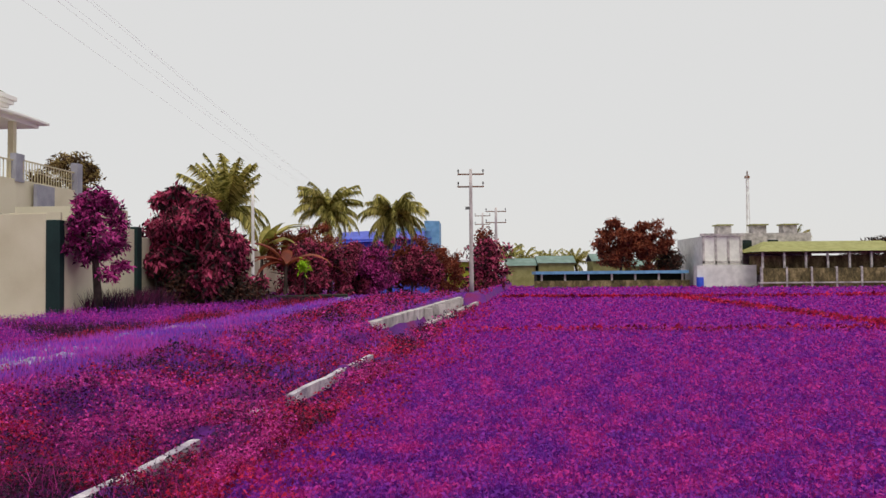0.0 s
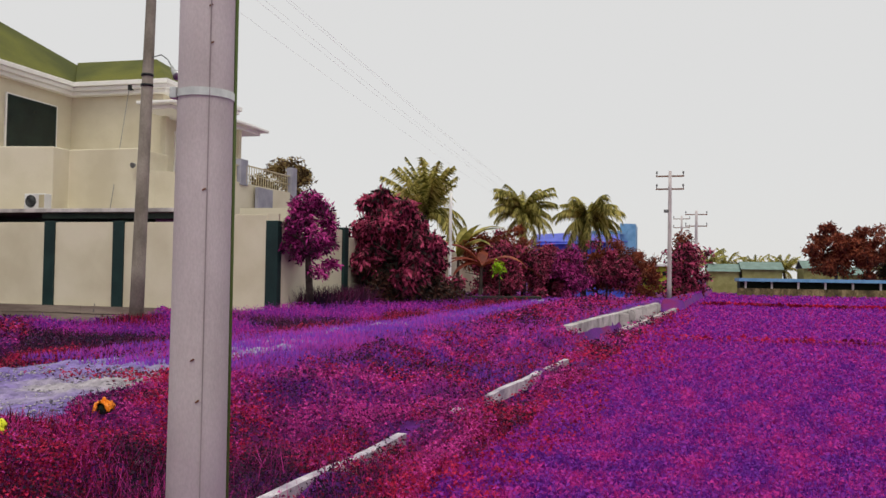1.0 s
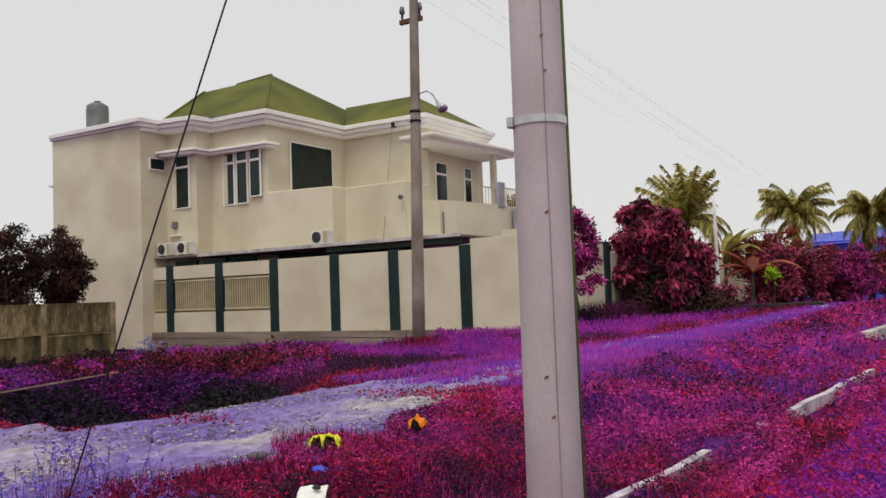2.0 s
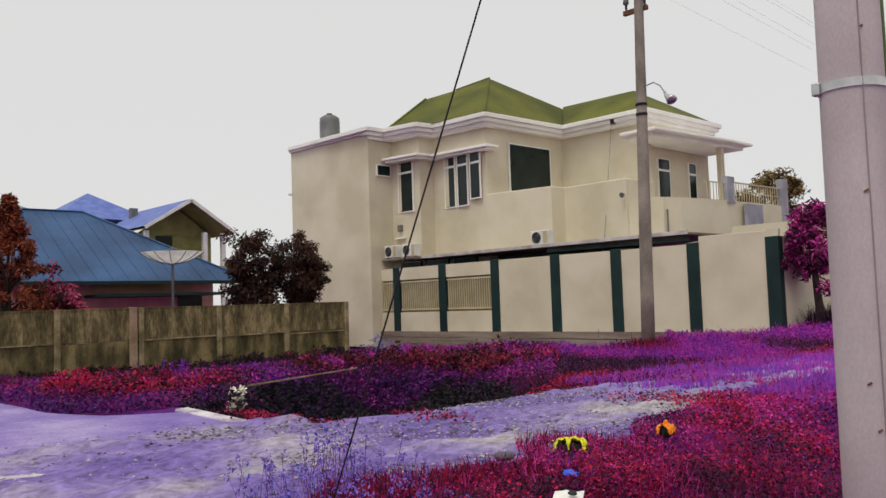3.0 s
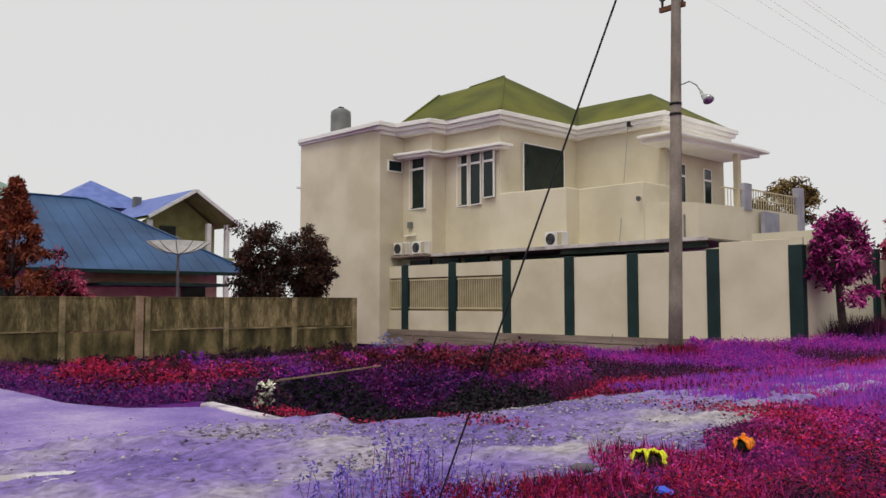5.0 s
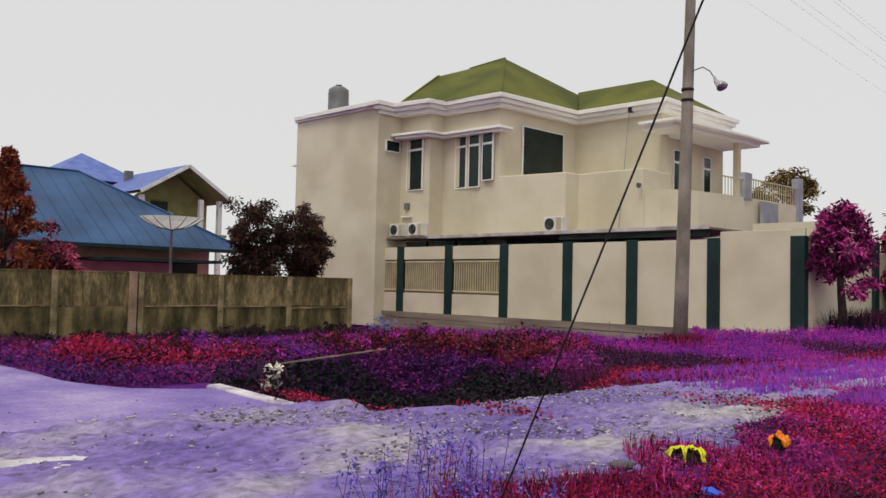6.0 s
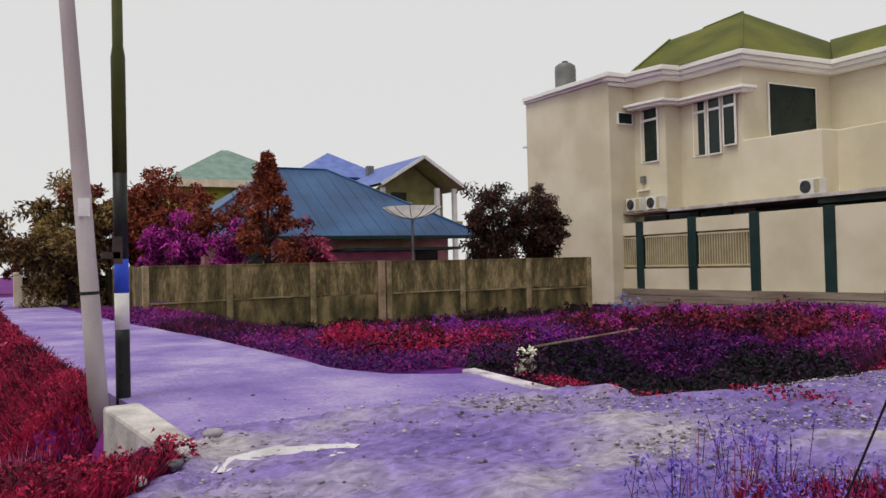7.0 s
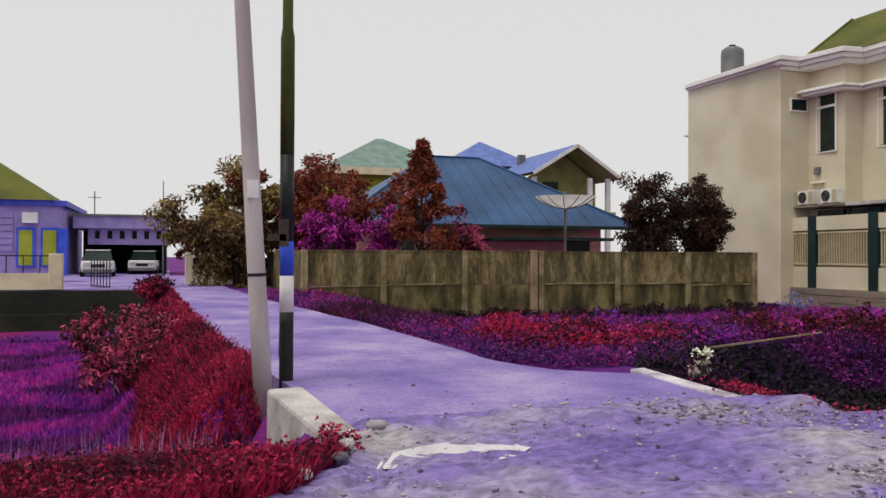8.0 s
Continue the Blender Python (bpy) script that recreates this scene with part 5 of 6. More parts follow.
def banana(x, y, z, h, label, seed, mat):
    rng = np.random.default_rng(seed)
    ob = thing("banana_plant", label, "banana plant", at=(x, y, z))
    part("stem", MB().tube([(0, 0, 0), (0.05, 0, h * 0.45)], [0.11, 0.07], 9), M_TRUNK, ob)
    for k in range(8):
        az, e, L = rng.uniform(0, 6.28), rng.uniform(0.5, 1.4), h * rng.uniform(0.5, 0.75)
        p, m, rows = np.array([0.05, 0, h * 0.42]), MB(), []
        for s in range(9):
            d = np.array([math.cos(az) * math.cos(e), math.sin(az) * math.cos(e), math.sin(e)])
            side = np.array([-math.sin(az), math.cos(az), 0])
            w = 0.26 * math.sin(math.pi * min(1, 0.08 + s / 8.3)) + 0.015
            rows.append((p - side * w - [0, 0, w * 0.4], p.copy(), p + side * w - [0, 0, w * 0.4]))
            p = p + d * L / 8
            e -= rng.uniform(0.12, 0.3)
        for a, b in zip(rows, rows[1:]):
            m.quad(a[0], a[1], b[1], b[0]).quad(a[1], a[2], b[2], b[1])
        part("leaf", m, mat, ob, smooth=True)


tree("ornamental_tree", -10.6, 25.0, -0.05, 2.65, (0.98, 0.95, 1.4), M_LEAF_PINK, "slim magenta-leaved tree beside the side wall", leaves=7500, leaf=0.17, clumps=40, spread=0.32, trunk=0.11, seed=3, taper=0.25)
tree("garden_tree", -9.9, 31.6, -0.05, 2.0, (2.35, 1.9, 1.85), M_LEAF_RED, "broad crimson mango tree reaching the ground", leaves=28000, leaf=0.26, clumps=80, spread=0.42, droop=1.3, trunk=0.14, seed=4)
tree("garden_tree", -9.5, 33.0, -0.05, 1.7, (1.1, 1.1, 1.5), M_LEAF_RED, "smaller crimson tree leaning on the mango tree", leaves=10000, leaf=0.24, clumps=44, spread=0.38, droop=1.3, trunk=0.1, seed=55)
tree("garden_tree", -8.9, 44.5, -0.05, 2.3, (1.7, 1.5, 2.0), M_LEAF_RUST, "rust-brown garden tree behind the banana plants", leaves=8000, leaf=0.22, clumps=60, spread=0.45, trunk=0.1, seed=56)
tree("garden_tree", -11.2, 34.5, -0.05, 3.1, (1.5, 1.5, 1.35), M_LEAF_RED, "dark crimson tree behind the mango tree", leaves=9000, leaf=0.21, clumps=55, spread=0.5, trunk=0.12, seed=5)
tree("yard_tree", -18.4, 39.5, 0.0, 5.9, (1.8, 1.4, 1.7), M_LEAF_OLIVE, "thin-leaved yellowish yard tree behind the balcony", leaves=4800, leaf=0.22, clumps=40, spread=0.4, trunk=0.12, seed=6)
palm(-12.6, 45, -0.1, 4.7, 3.3, 46, "young coconut palm with upright fronds", 7, 0.0, 1.57, 0.07, 0.75)
palm(-8.6, 55, -0.1, 5.3, 2.9, 60, "coconut palm with drooping fronds", 8, -0.6, 1.5, 0.15, 0.5)
palm(-4.75, 55.5, -0.1, 5.0, 2.9, 60, "coconut palm with ragged drooping fronds", 9, -0.6, 1.5, 0.16, 0.45)
banana(-8.4, 40.5, 0.0, 3.9, "banana plant with torn rust-tinged leaves", 10, M_LEAF_RUST)
banana(-7.3, 42.5, 0.0, 3.6, "banana plant with red-tinged leaves", 11, M_LEAF_RUST)
banana(-10.2, 43.0, 0.0, 5.2, "tall banana plant behind the white pole", 12, M_PALM)
for x, y, cz, r, m, n, lab, sd in (
        (-6.9, 44, 1.5, (1.5, 1.5, 1.5), M_LEAF_RED, 5000, "dark crimson garden shrub by the track", 13),
        (-5.6, 47, 1.4, (1.4, 1.3, 1.3), M_LEAF_RED, 4500, "crimson garden shrub under the palms", 14),
        (-4.6, 46.5, 1.5, (1.3, 1.2, 1.3), M_LEAF_PINK, 3500, "pink flowering shrub beside the track", 15),
        (-3.0, 52, 1.8, (1.5, 1.5, 1.7), M_LEAF_RED, 5000, "brownish red shrub at the bend", 16),
        (-1.9, 54, 2.0, (1.3, 1.3, 1.7), M_LEAF_RUST, 4500, "rust coloured shrub by the canal", 17),
        (-6.5, 60, 1.5, (1.7, 1.4, 1.6), M_LEAF_RED, 3500, "dark red shrub below the blue warehouse", 61),
        (-9.4, 62, 1.6, (1.8, 1.4, 1.7), M_LEAF_RUST, 3500, "rust-brown shrub below the blue warehouse", 62),
        (-3.4, 62, 1.5, (1.6, 1.4, 1.6), M_LEAF_RED, 3500, "crimson shrub before the warehouse wall", 63),
        (-10.0, 30.9, 0.7, (1.7, 1.2, 0.9), M_LEAF_DARK, 4000, "dark undergrowth at the foot of the mango tree", 64),
        (-8.9, 32.2, 0.6, (1.2, 1.0, 0.8), M_LEAF_DARK, 2600, "dark low shrub below the crimson trees", 65),
        (-3.9, 56, 1.5, (1.8, 1.5, 1.6), M_LEAF_RUST, 4500, "rust-red shrub along the garden's edge", 66),
        (-7.6, 41.8, 1.3, (1.3, 1.2, 1.4), M_LEAF_RED, 4500, "crimson shrub behind the banana plants", 67),
        (-5.4, 51, 1.3, (1.7, 1.4, 1.4), M_LEAF_RED, 4500, "dark red hedge shrub under the palms", 68),
        (-1.0, 57, 1.3, (1.4, 1.4, 1.5), M_LEAF_RUST, 3500, "rust-brown shrub at the canal's bend", 69),
        (-9.2, 50, 1.8, (1.6, 1.5, 1.7), M_LEAF_RED, 4500, "dark red shrub between the palms", 18)):
    tree("garden_shrub", x, y, -0.05, cz, r, m, lab, "shrub", int(n * 1.7), 0.19, 50, 0.42, 0.06, sd)
for x, y, cz, r, m, n, lab, sd in (
        (2.6, 80, 2.0, (1.9, 2.2, 2.6), M_LEAF_RED, 3500, "red bushy tree beside the distant pole", 20),
        (2.3, 92, 4.2, (1.0, 1.0, 1.9), M_LEAF_RUST, 1500, "distant slender tree by the power pole", 21),
        (18.6, 99, 4.2, (2.5, 2.6, 3.0), M_LEAF_RUST, 9000, "large rust-brown tree behind the sheds", 22),
        (21.7, 99, 4.0, (2.4, 2.4, 2.8), M_LEAF_RUST, 9000, "broad rust-brown tree behind the sheds", 23),
        (24.8, 101, 2.2, (1.8, 1.8, 1.6), M_LEAF_DARK, 2600, "low dark tree beside the white building", 24),
        (50.5, 104, 3.4, (3.2, 3.0, 2.0), M_LEAF_DARK, 3500, "dark trees behind the stained wall", 25),
        (57.0, 106, 3.6, (3.6, 3.0, 2.0), M_LEAF_DARK, 3500, "dark trees behind the long wall", 26)):
    tree("distant_tree", x, y, -0.6, cz, r, m, lab, "tree", n, 0.42, 46, 0.75, 0.18, sd)
for x, y, h, sd in ((6.0, 112, 3.8, 30), (8.2, 118, 3.6, 31), (12.0, 115, 3.0, 32), (14.0, 118, 2.8, 33), (15.8, 116, 3.0, 34), (42.5, 108, 5.2, 35), (10.3, 121, 2.6, 36), (25.8, 112, 3.2, 37)):
    palm(x, y, -0.6, h, 2.9, 22, "distant coconut palm on the skyline", sd, -0.3, 1.5)
lamp = thing("lime_foliage", "small bright yellow green leaf tuft", "plant", at=(-7.35, 40.0, 0.0))
part("stem", MB().tube([(0, 0, 0), (0, 0, 1.6)], 0.03, 6), M_TRUNK, lamp)
lt = new("leaves", leaf_mesh("leaves", np.array([0, 0, 1.6]) + RNG.normal(size=(160, 3)) * 0.14, 0.22, M_LIME, RNG))
lt.parent = lamp
# beyond the plot wall
tree("yard_tree", -30.0, 17.5, -0.5, 2.2, (1.1, 1.1, 2.1), M_LEAF_DARK, "dark leafy tree behind the plot wall", leaves=15000, leaf=0.16, clumps=110, spread=0.36, trunk=0.1, seed=71)
tree("yard_tree", -30.2, 20.0, -0.5, 2.3, (1.05, 1.0, 2.3), M_LEAF_DARK, "upright dark tree beside the blank house wall", leaves=15000, leaf=0.16, clumps=110, spread=0.36, trunk=0.1, seed=72, taper=-0.35)
tree("cypress", -29.5, 8.2, -0.5, 2.45, (1.75, 1.75, 2.6), M_LEAF_RUST, "pointed rust-red conifer behind the plot wall", leaves=12000, leaf=0.17, clumps=120, spread=0.42, trunk=0.1, seed=42, cone=True)
tree("yard_shrub", -29.6, 9.9, -0.5, 1.7, (0.95, 0.9, 1.0), M_LEAF_RED, "dark red rounded shrub behind the wall", "shrub", 3600, 0.18, 30, 0.35, 0.06, 43)
tree("bougainvillea", -30.0, 5.3, -0.5, 2.1, (1.1, 0.95, 1.0), M_LEAF_BRIGHT, "bright magenta flowering bush over the wall", "shrub", 6500, 0.17, 30, 0.3, 0.06, 44)
tree("bougainvillea", -31.0, 7.3, -0.5, 2.0, (0.8, 0.7, 0.95), M_LEAF_BRIGHT, "magenta flowering bush beside the conifer", "shrub", 2600, 0.17, 26, 0.32, 0.06, 45)
tree("street_tree", -35.2, 2.5, -0.1, 2.2, (2.0, 2.5, 2.4), M_LEAF_OLIVE, "dark olive tree over the lane's end", leaves=30000, leaf=0.2, clumps=110, spread=0.5, trunk=0.12, seed=46)
tree("street_tree", -35.0, 4.7, -0.1, 2.9, (2.0, 1.9, 2.3), M_LEAF_RUST, "rust-tinged tree behind the return wall", leaves=14000, leaf=0.2, clumps=55, spread=0.48, trunk=0.12, seed=47)
tree("street_tree", -38.0, 7.6, -0.1, 3.3, (2.6, 2.6, 2.1), M_LEAF_RUST, "reddish spreading tree before the teal house", leaves=7500, leaf=0.22, clumps=55, spread=0.5, trunk=0.12, seed=48)
tree("street_tree", -60.0, 1.3, -0.1, 2.4, (1.2, 1.2, 1.6), M_LEAF_RUST, "small tree beyond the carport", leaves=2000, leaf=0.25, clumps=25, spread=0.4, trunk=0.08, seed=49)
wild = tree("wild_bush", -17.6, -0.5, -1.5, -0.4, (1.7, 1.35, 0.85), M_LEAF_RED, "brown crimson wild bush with bare stems in the sunken plot", "shrub", 8000, 0.1, 90, 0.2, 0.04, 50, lower=-0.5)
stems = MB()
rg = np.random.default_rng(52)
for k in range(34):
    a, tilt, L = rg.uniform(0, 6.283), rg.uniform(0.15, 0.75), rg.uniform(0.7, 1.35)
    p0 = Vector((rg.normal() * 0.12, rg.normal() * 0.12, 0.0))
    p1 = p0 + Vector((math.cos(a) * math.sin(tilt), math.sin(a) * math.sin(tilt), math.cos(tilt))) * L * 0.6
    p2 = p1 + Vector((math.cos(a) * math.sin(tilt * 1.5), math.sin(a) * math.sin(tilt * 1.5), math.cos(tilt * 1.5))) * L * 0.5
    stems.tube([p0, p1, p2], [0.014, 0.01, 0.005], 5)
part("stem", stems, M_PALEGRASS, wild, "bare pale stems")
tree("wild_bush", -26.5, -0.3, -0.4, 0.3, (0.7, 0.45, 0.4), M_GRASS_RED, "red bush on the edge of the lane", "shrub", 1800, 0.15, 25, 0.25, 0.04, 51)

# ---------------------------------------------------------------- grass and ground plants
def scatter(n, d0, d1, a0, a1, power=1.7, centre=(-0.8, 0.2), seed=1):
    """Plan points around a centre; angles in degrees to the left of +y."""
    r = np.random.default_rng(seed)
    q = 1 - power
    d = (d0 ** q + r.uniform(0, 1, n) * (d1 ** q - d0 ** q)) ** (1 / q)
    a = np.radians(r.uniform(a0, a1, n))
    return centre[0] - np.sin(a) * d, centre[1] + np.cos(a) * d, d


def grass(name, x, y, d, mat, label, height, width, seed, lean=0.5, zoff=0.0, far=9.0, leafy=False):
    """Blades (one tapering triangle each) or small tilted leaves, growing with their distance so that none vanishes."""
    r = np.random.default_rng(seed)
    n = len(x)
    g = np.maximum(1.0, d / far) ** 0.8
    h = height * r.uniform(0.45, 1.25, n) * np.minimum(g, 1.3)
    w = width * r.uniform(0.6, 1.4, n) * g
    az = r.uniform(0, 6.283, n)
    z = ground_z(x, y) + zoff
    base = np.stack([x, y, z], -1)
    side = np.stack([np.cos(az), np.sin(az), np.zeros(n)], -1) * w[:, None] / 2
    la = r.uniform(0, 6.283, n)
    out = np.stack([np.cos(la), np.sin(la), np.zeros(n)], -1) * (h * lean * r.uniform(0.1, 1.0, n))[:, None]
    if leafy:
        lift = (h * r.uniform(0.15, 1.0, n))[:, None] * np.array([0, 0, 1.0])
        b = base + lift
        dirv = np.stack([np.cos(la), np.sin(la), r.uniform(-0.5, 0.7, n)], -1)
        side = np.cross(dirv, r.normal(size=(n, 3)))
        side /= np.linalg.norm(side, axis=1)[:, None]
        L = w[:, None]
        v = np.stack([b, b + dirv * L + side * L * 0.4, b + dirv * L * 0.9 - side * L * 0.45], 1).reshape(-1, 3)
        f = np.arange(3 * n).reshape(-1, 3)
    else:
        tip = base + out + np.stack([np.zeros(n), np.zeros(n), h], -1)
        v = np.stack([base - side, base + side, tip], 1).reshape(-1, 3)
        f = np.arange(3 * n).reshape(-1, 3)
    return tagged(new(name, raw_mesh(name, v, f, mat)), label, "grass", kind="stuff")


def keep(m, *arrays):
    return [a[m] for a in arrays]


def track(x, y):
    l, r = road_edges(y)
    j = 0.25 * wave(x, y, 3.0, 61)
    return (x > l + 0.12 + j) & (x < r - 0.12 + j)


def on_lane(x, y):
    lo = np.interp(-x, [6.9, 7.6, 9.5, 11, 13, 16, 20, 25, 30, 36], [1.5, 1.25, 0.8, 1.0, 0.8, 0.64, 0.48, 0.32, 0.16, 0.02])
    hi = np.interp(-x, [6.9, 7.8, 9.7, 10, 11, 13, 16, 20, 25, 30, 36], [4.6, 4.9, 4.75, 3.98, 3.5, 3.35, 3.22, 2.8, 2.4, 2.1, 1.85])
    return (x < -6.5) & (y > lo - 0.02) & (y < hi + 0.02)


def clear(x, y):
    """Bare spots round the litter, and the canal's face."""
    m = np.ones(len(x), bool)
    for cx, cy, rr_ in ((-4.45, 5.3, 0.2), (-4.28, 6.4, 0.09), (-3.42, 3.9, 0.2), (-3.85, 4.55, 0.12), (-4.15, 4.95, 0.22)):
        m &= np.hypot(x - cx, y - cy) > rr_
    wx = -3.61 + 0.083 * y
    return m & ~((y > 20.2) & (x > wx - 0.25) & (x < wx + 0.4))


# field
x, y, d = scatter(820000, 4.3, 120, -34, 40, 1.6, seed=71)
m = x > field_x(y) - 0.1
x, y, d = keep(m, x, y, d)
grass("field_grass", x, y, d, M_GRASS_FIELD, "low purple and magenta field grass", 0.12, 0.032, 72, 0.6, far=9, leafy=True)
x, y, d = scatter(110000, 4.3, 60, -34, 40, 1.6, seed=73)
x, y, d = keep(x > field_x(y) - 0.1, x, y, d)
grass("field_blades", x, y, d, M_GRASS_FIELD, "thin upright purple grass blades", 0.16, 0.014, 74, 0.7)
# red strip on the field's edge
x, y, d = scatter(150000, 4.5, 60, -20, 40, 1.6, seed=75)
e = x - field_x(y)
x, y, d = keep((e > -0.5) & (e < 0.7 + 0.5 * wave(x, y, 0.7, 76)), x, y, d)
grass("red_edge_grass", x, y, d, M_RED_BRIGHT, "crimson grass along the field's edge", 0.14, 0.034, 77, 0.6, leafy=True)
# low grassy bunds across the field
bund = []
for (ax, ay), (bx, by), w in (((0.2, 24.4), (40, 24.4), 0.35), ((3, 58), (15, 56.5), 0.5), ((15, 56.5), (60, 57.5), 0.5), ((14.5, 57), (13.2, 26.5), 0.7), ((13.2, 26.5), (14, 24), 0.9)):
    k = np.random.default_rng(int(ax * 7 + ay)).uniform(0, 1, (5000, 3))
    bund.append(np.stack([ax + (bx - ax) * k[:, 0] + w * (k[:, 1] - 0.5), ay + (by - ay) * k[:, 0] + w * (k[:, 2] - 0.5)], -1))
bund = np.concatenate(bund)
grass("bund_grass", bund[:, 0], bund[:, 1], np.hypot(bund[:, 0], bund[:, 1]), M_RED_BRIGHT, "crimson grass on the low field bunds", 0.16, 0.045, 78, 0.5, leafy=True)
# bank between the track and the canal, with hummocks
x, y, d = scatter(820000, 2.6, 45, -12, 62, 1.6, seed=80)
l, r_ = road_edges(y)
m = (x < field_x(y) - 0.15) & (x > -6.0) & ~track(x, y) & ((np.abs(x - lip_x(y)) > 0.085 + 0.07 * wave(x, y, 2.5, 81)) | ((y > 8.3) & (y < 9.2)) | ((y > 9.9) & (y < 10.8)) | (y > 16.5)) & (y > 2.2) & clear(x, y)
x, y, d = keep(m, x, y, d)
hum = 0.05 + 0.17 * wave(x, y, 3.2, 82)
near_lip = np.exp(-((x - lip_x(y)) / 0.35) ** 2)
zo = np.maximum(0, hum) * smooth(-4.4, -3.4, x) * (1 - 0.75 * near_lip)
sel = 0.75 * wave(x, y, 1.1, 83) + 0.45 * wave(x, y, 4.5, 89) + np.random.default_rng(84).normal(size=len(x)) * 0.22
for nm, mm, mt, lab in (("bank_foliage", sel < 0.05, M_GRASS_BANK, "leafy magenta ground cover on the bank"), ("bank_red", (sel >= 0.05) & (sel < 0.42), M_RED_BRIGHT, "crimson ground cover on the bank"), ("bank_dark", sel >= 0.42, M_GRASS_DARK, "dark purple ground cover on the bank")):
    xx, yy, dd, z_ = keep(mm, x, y, d, zo)
    grass(nm, xx, yy, dd, mt, lab, 0.05 + 0.1 * smooth(-4.7, -3.5, xx), 0.021, 85, 0.6, z_ * np.random.default_rng(86).uniform(0, 1, len(xx)) ** 0.5, far=6.0, leafy=True)
x, y, d = scatter(60000, 2.6, 45, -12, 62, 1.6, seed=87)
m = (x < field_x(y) - 0.1) & (x > -6.0) & ~track(x, y) & (y > 2.2) & (np.abs(x - lip_x(y)) > 0.14) & clear(x, y)
x, y, d = keep(m, x, y, d)
grass("bank_blades", x, y, d, M_GRASS_BANK, "thin magenta grass blades on the bank", 0.06 + 0.14 * smooth(-4.7, -3.5, x), 0.007, 88, 0.8, 0.05)
# grassy far part of the track
x, y, d = scatter(150000, 9, 75, -5, 45, 1.4, seed=90)
m = (x > road_edges(y)[0] - 0.25 + 0.3 * wave(x, y, 1.7, 93)) & (x < np.where(y > 20, -3.9 + 0.083 * y, lip_x(y) - 0.25)) & (y > 9)
x, y, d = keep(m, x, y, d)
l, r_ = road_edges(y)
mid = (x > l) & (x < r_)
chance = np.where(mid, 0.95 * np.clip((y - 8.5) / 7, 0, 1) + 0.3 * (np.abs(x - (l + r_) / 2) < 0.35), 1.0)
m = np.random.default_rng(91).uniform(0, 1, len(x)) < chance
x, y, d = keep(m, x, y, d)
grass("track_grass", x, y, d, M_GRASS_TRACK, "pale violet grass growing over the track", 0.1, 0.024, 92, 0.6, 0.02)
# verge between the track and the boundary wall
x, y, d = scatter(330000, 6.5, 60, 5, 75, 1.35, seed=95)
l, r_ = road_edges(y)
pit_in = (((x + 9.6) / 2.0) ** 4 + ((y - 6.95 + 0.35 * (x + 9.6)) / 2.2) ** 4 < 1.5 + 0.4 * wave(x, y, 2.0, 107))
m = ~pit_in & (x < l + 0.15) & (x > -30.5) & (y > 8.2) & ~((y > 24.0) & (x < -11.3)) & ~on_lane(x, y) & (y < 60)
x, y, d = keep(m, x, y, d)
edge_d = road_edges(y)[0] - x
red = edge_d < 0.9 + 0.5 * wave(x, y, 1.2, 96)
for nm, mm, mt, lab, h in (("verge_red", red, M_GRASS_RED, "short crimson grass along the track", 0.16), ("verge_violet", ~red & (wave(x, y, 0.9, 97) < 0.55), M_GRASS_VIOLET, "tall violet grass below the boundary wall", 0.2), ("verge_dark", ~red & (wave(x, y, 0.9, 97) >= 0.55), M_GRASS_DARK, "dark tangled weeds below the boundary wall", 0.18)):
    xx, yy, dd = keep(mm, x, y, d)
    grass(nm, xx, yy, dd, mt, lab, h * (0.55 + 0.45 * smooth(10, 20, dd)), 0.032, 98, 0.9, far=16, leafy=True)
    grass(nm.replace('_', '_blades_'), xx[::4], yy[::4], dd[::4], mt, lab.replace('grass', 'grass blades').replace('weeds', 'weed stems'), h * 1.2 * (0.55 + 0.45 * smooth(10, 20, dd[::4])), 0.016, 97, 0.7, far=16)
r = np.random.default_rng(117)
x, y = r.uniform(-11.2, -9.9, 2600), r.uniform(24.9, 33.0, 2600)
grass("spiky_verge", x, y, np.full(2600, 14.0), M_GRASS_DARK, "tall dark spiky grass along the side wall", 0.55, 0.03, 118, 0.8)
# clump round the pole's foot
r = np.random.default_rng(99)
x, y = -10.28 + r.normal(size=1500) * 0.28, 15.35 + r.normal(size=1500) * 0.25
grass("pole_foot_grass", x, y, np.full(1500, 12.0), M_GRASS_RED, "red tussock round the pole's foot", 0.22, 0.02, 100, 0.6)
# empty plot
x, y, d = scatter(300000, 6.5, 36, 38, 86, 1.2, seed=101)
m = (x < -7.6) & (x > -26.9) & (y < 24) & (y > np.where(x < -11, 1.9, 3.2)) & ~on_lane(x, y) & ~track(x, y) & ~((x > -8.4) & (y > 4.9) & (y < 8.4)) & ~((x > -10.05) & (x < -7.6) & (y < 5.02))
x, y, d = keep(m, x, y, d)
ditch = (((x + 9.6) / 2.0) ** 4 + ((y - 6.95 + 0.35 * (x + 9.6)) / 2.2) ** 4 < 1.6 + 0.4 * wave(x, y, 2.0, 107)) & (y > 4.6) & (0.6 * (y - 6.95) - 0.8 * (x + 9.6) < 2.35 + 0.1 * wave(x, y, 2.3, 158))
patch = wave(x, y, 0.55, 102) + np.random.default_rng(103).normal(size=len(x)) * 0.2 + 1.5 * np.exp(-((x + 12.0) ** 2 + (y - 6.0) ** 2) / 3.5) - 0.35
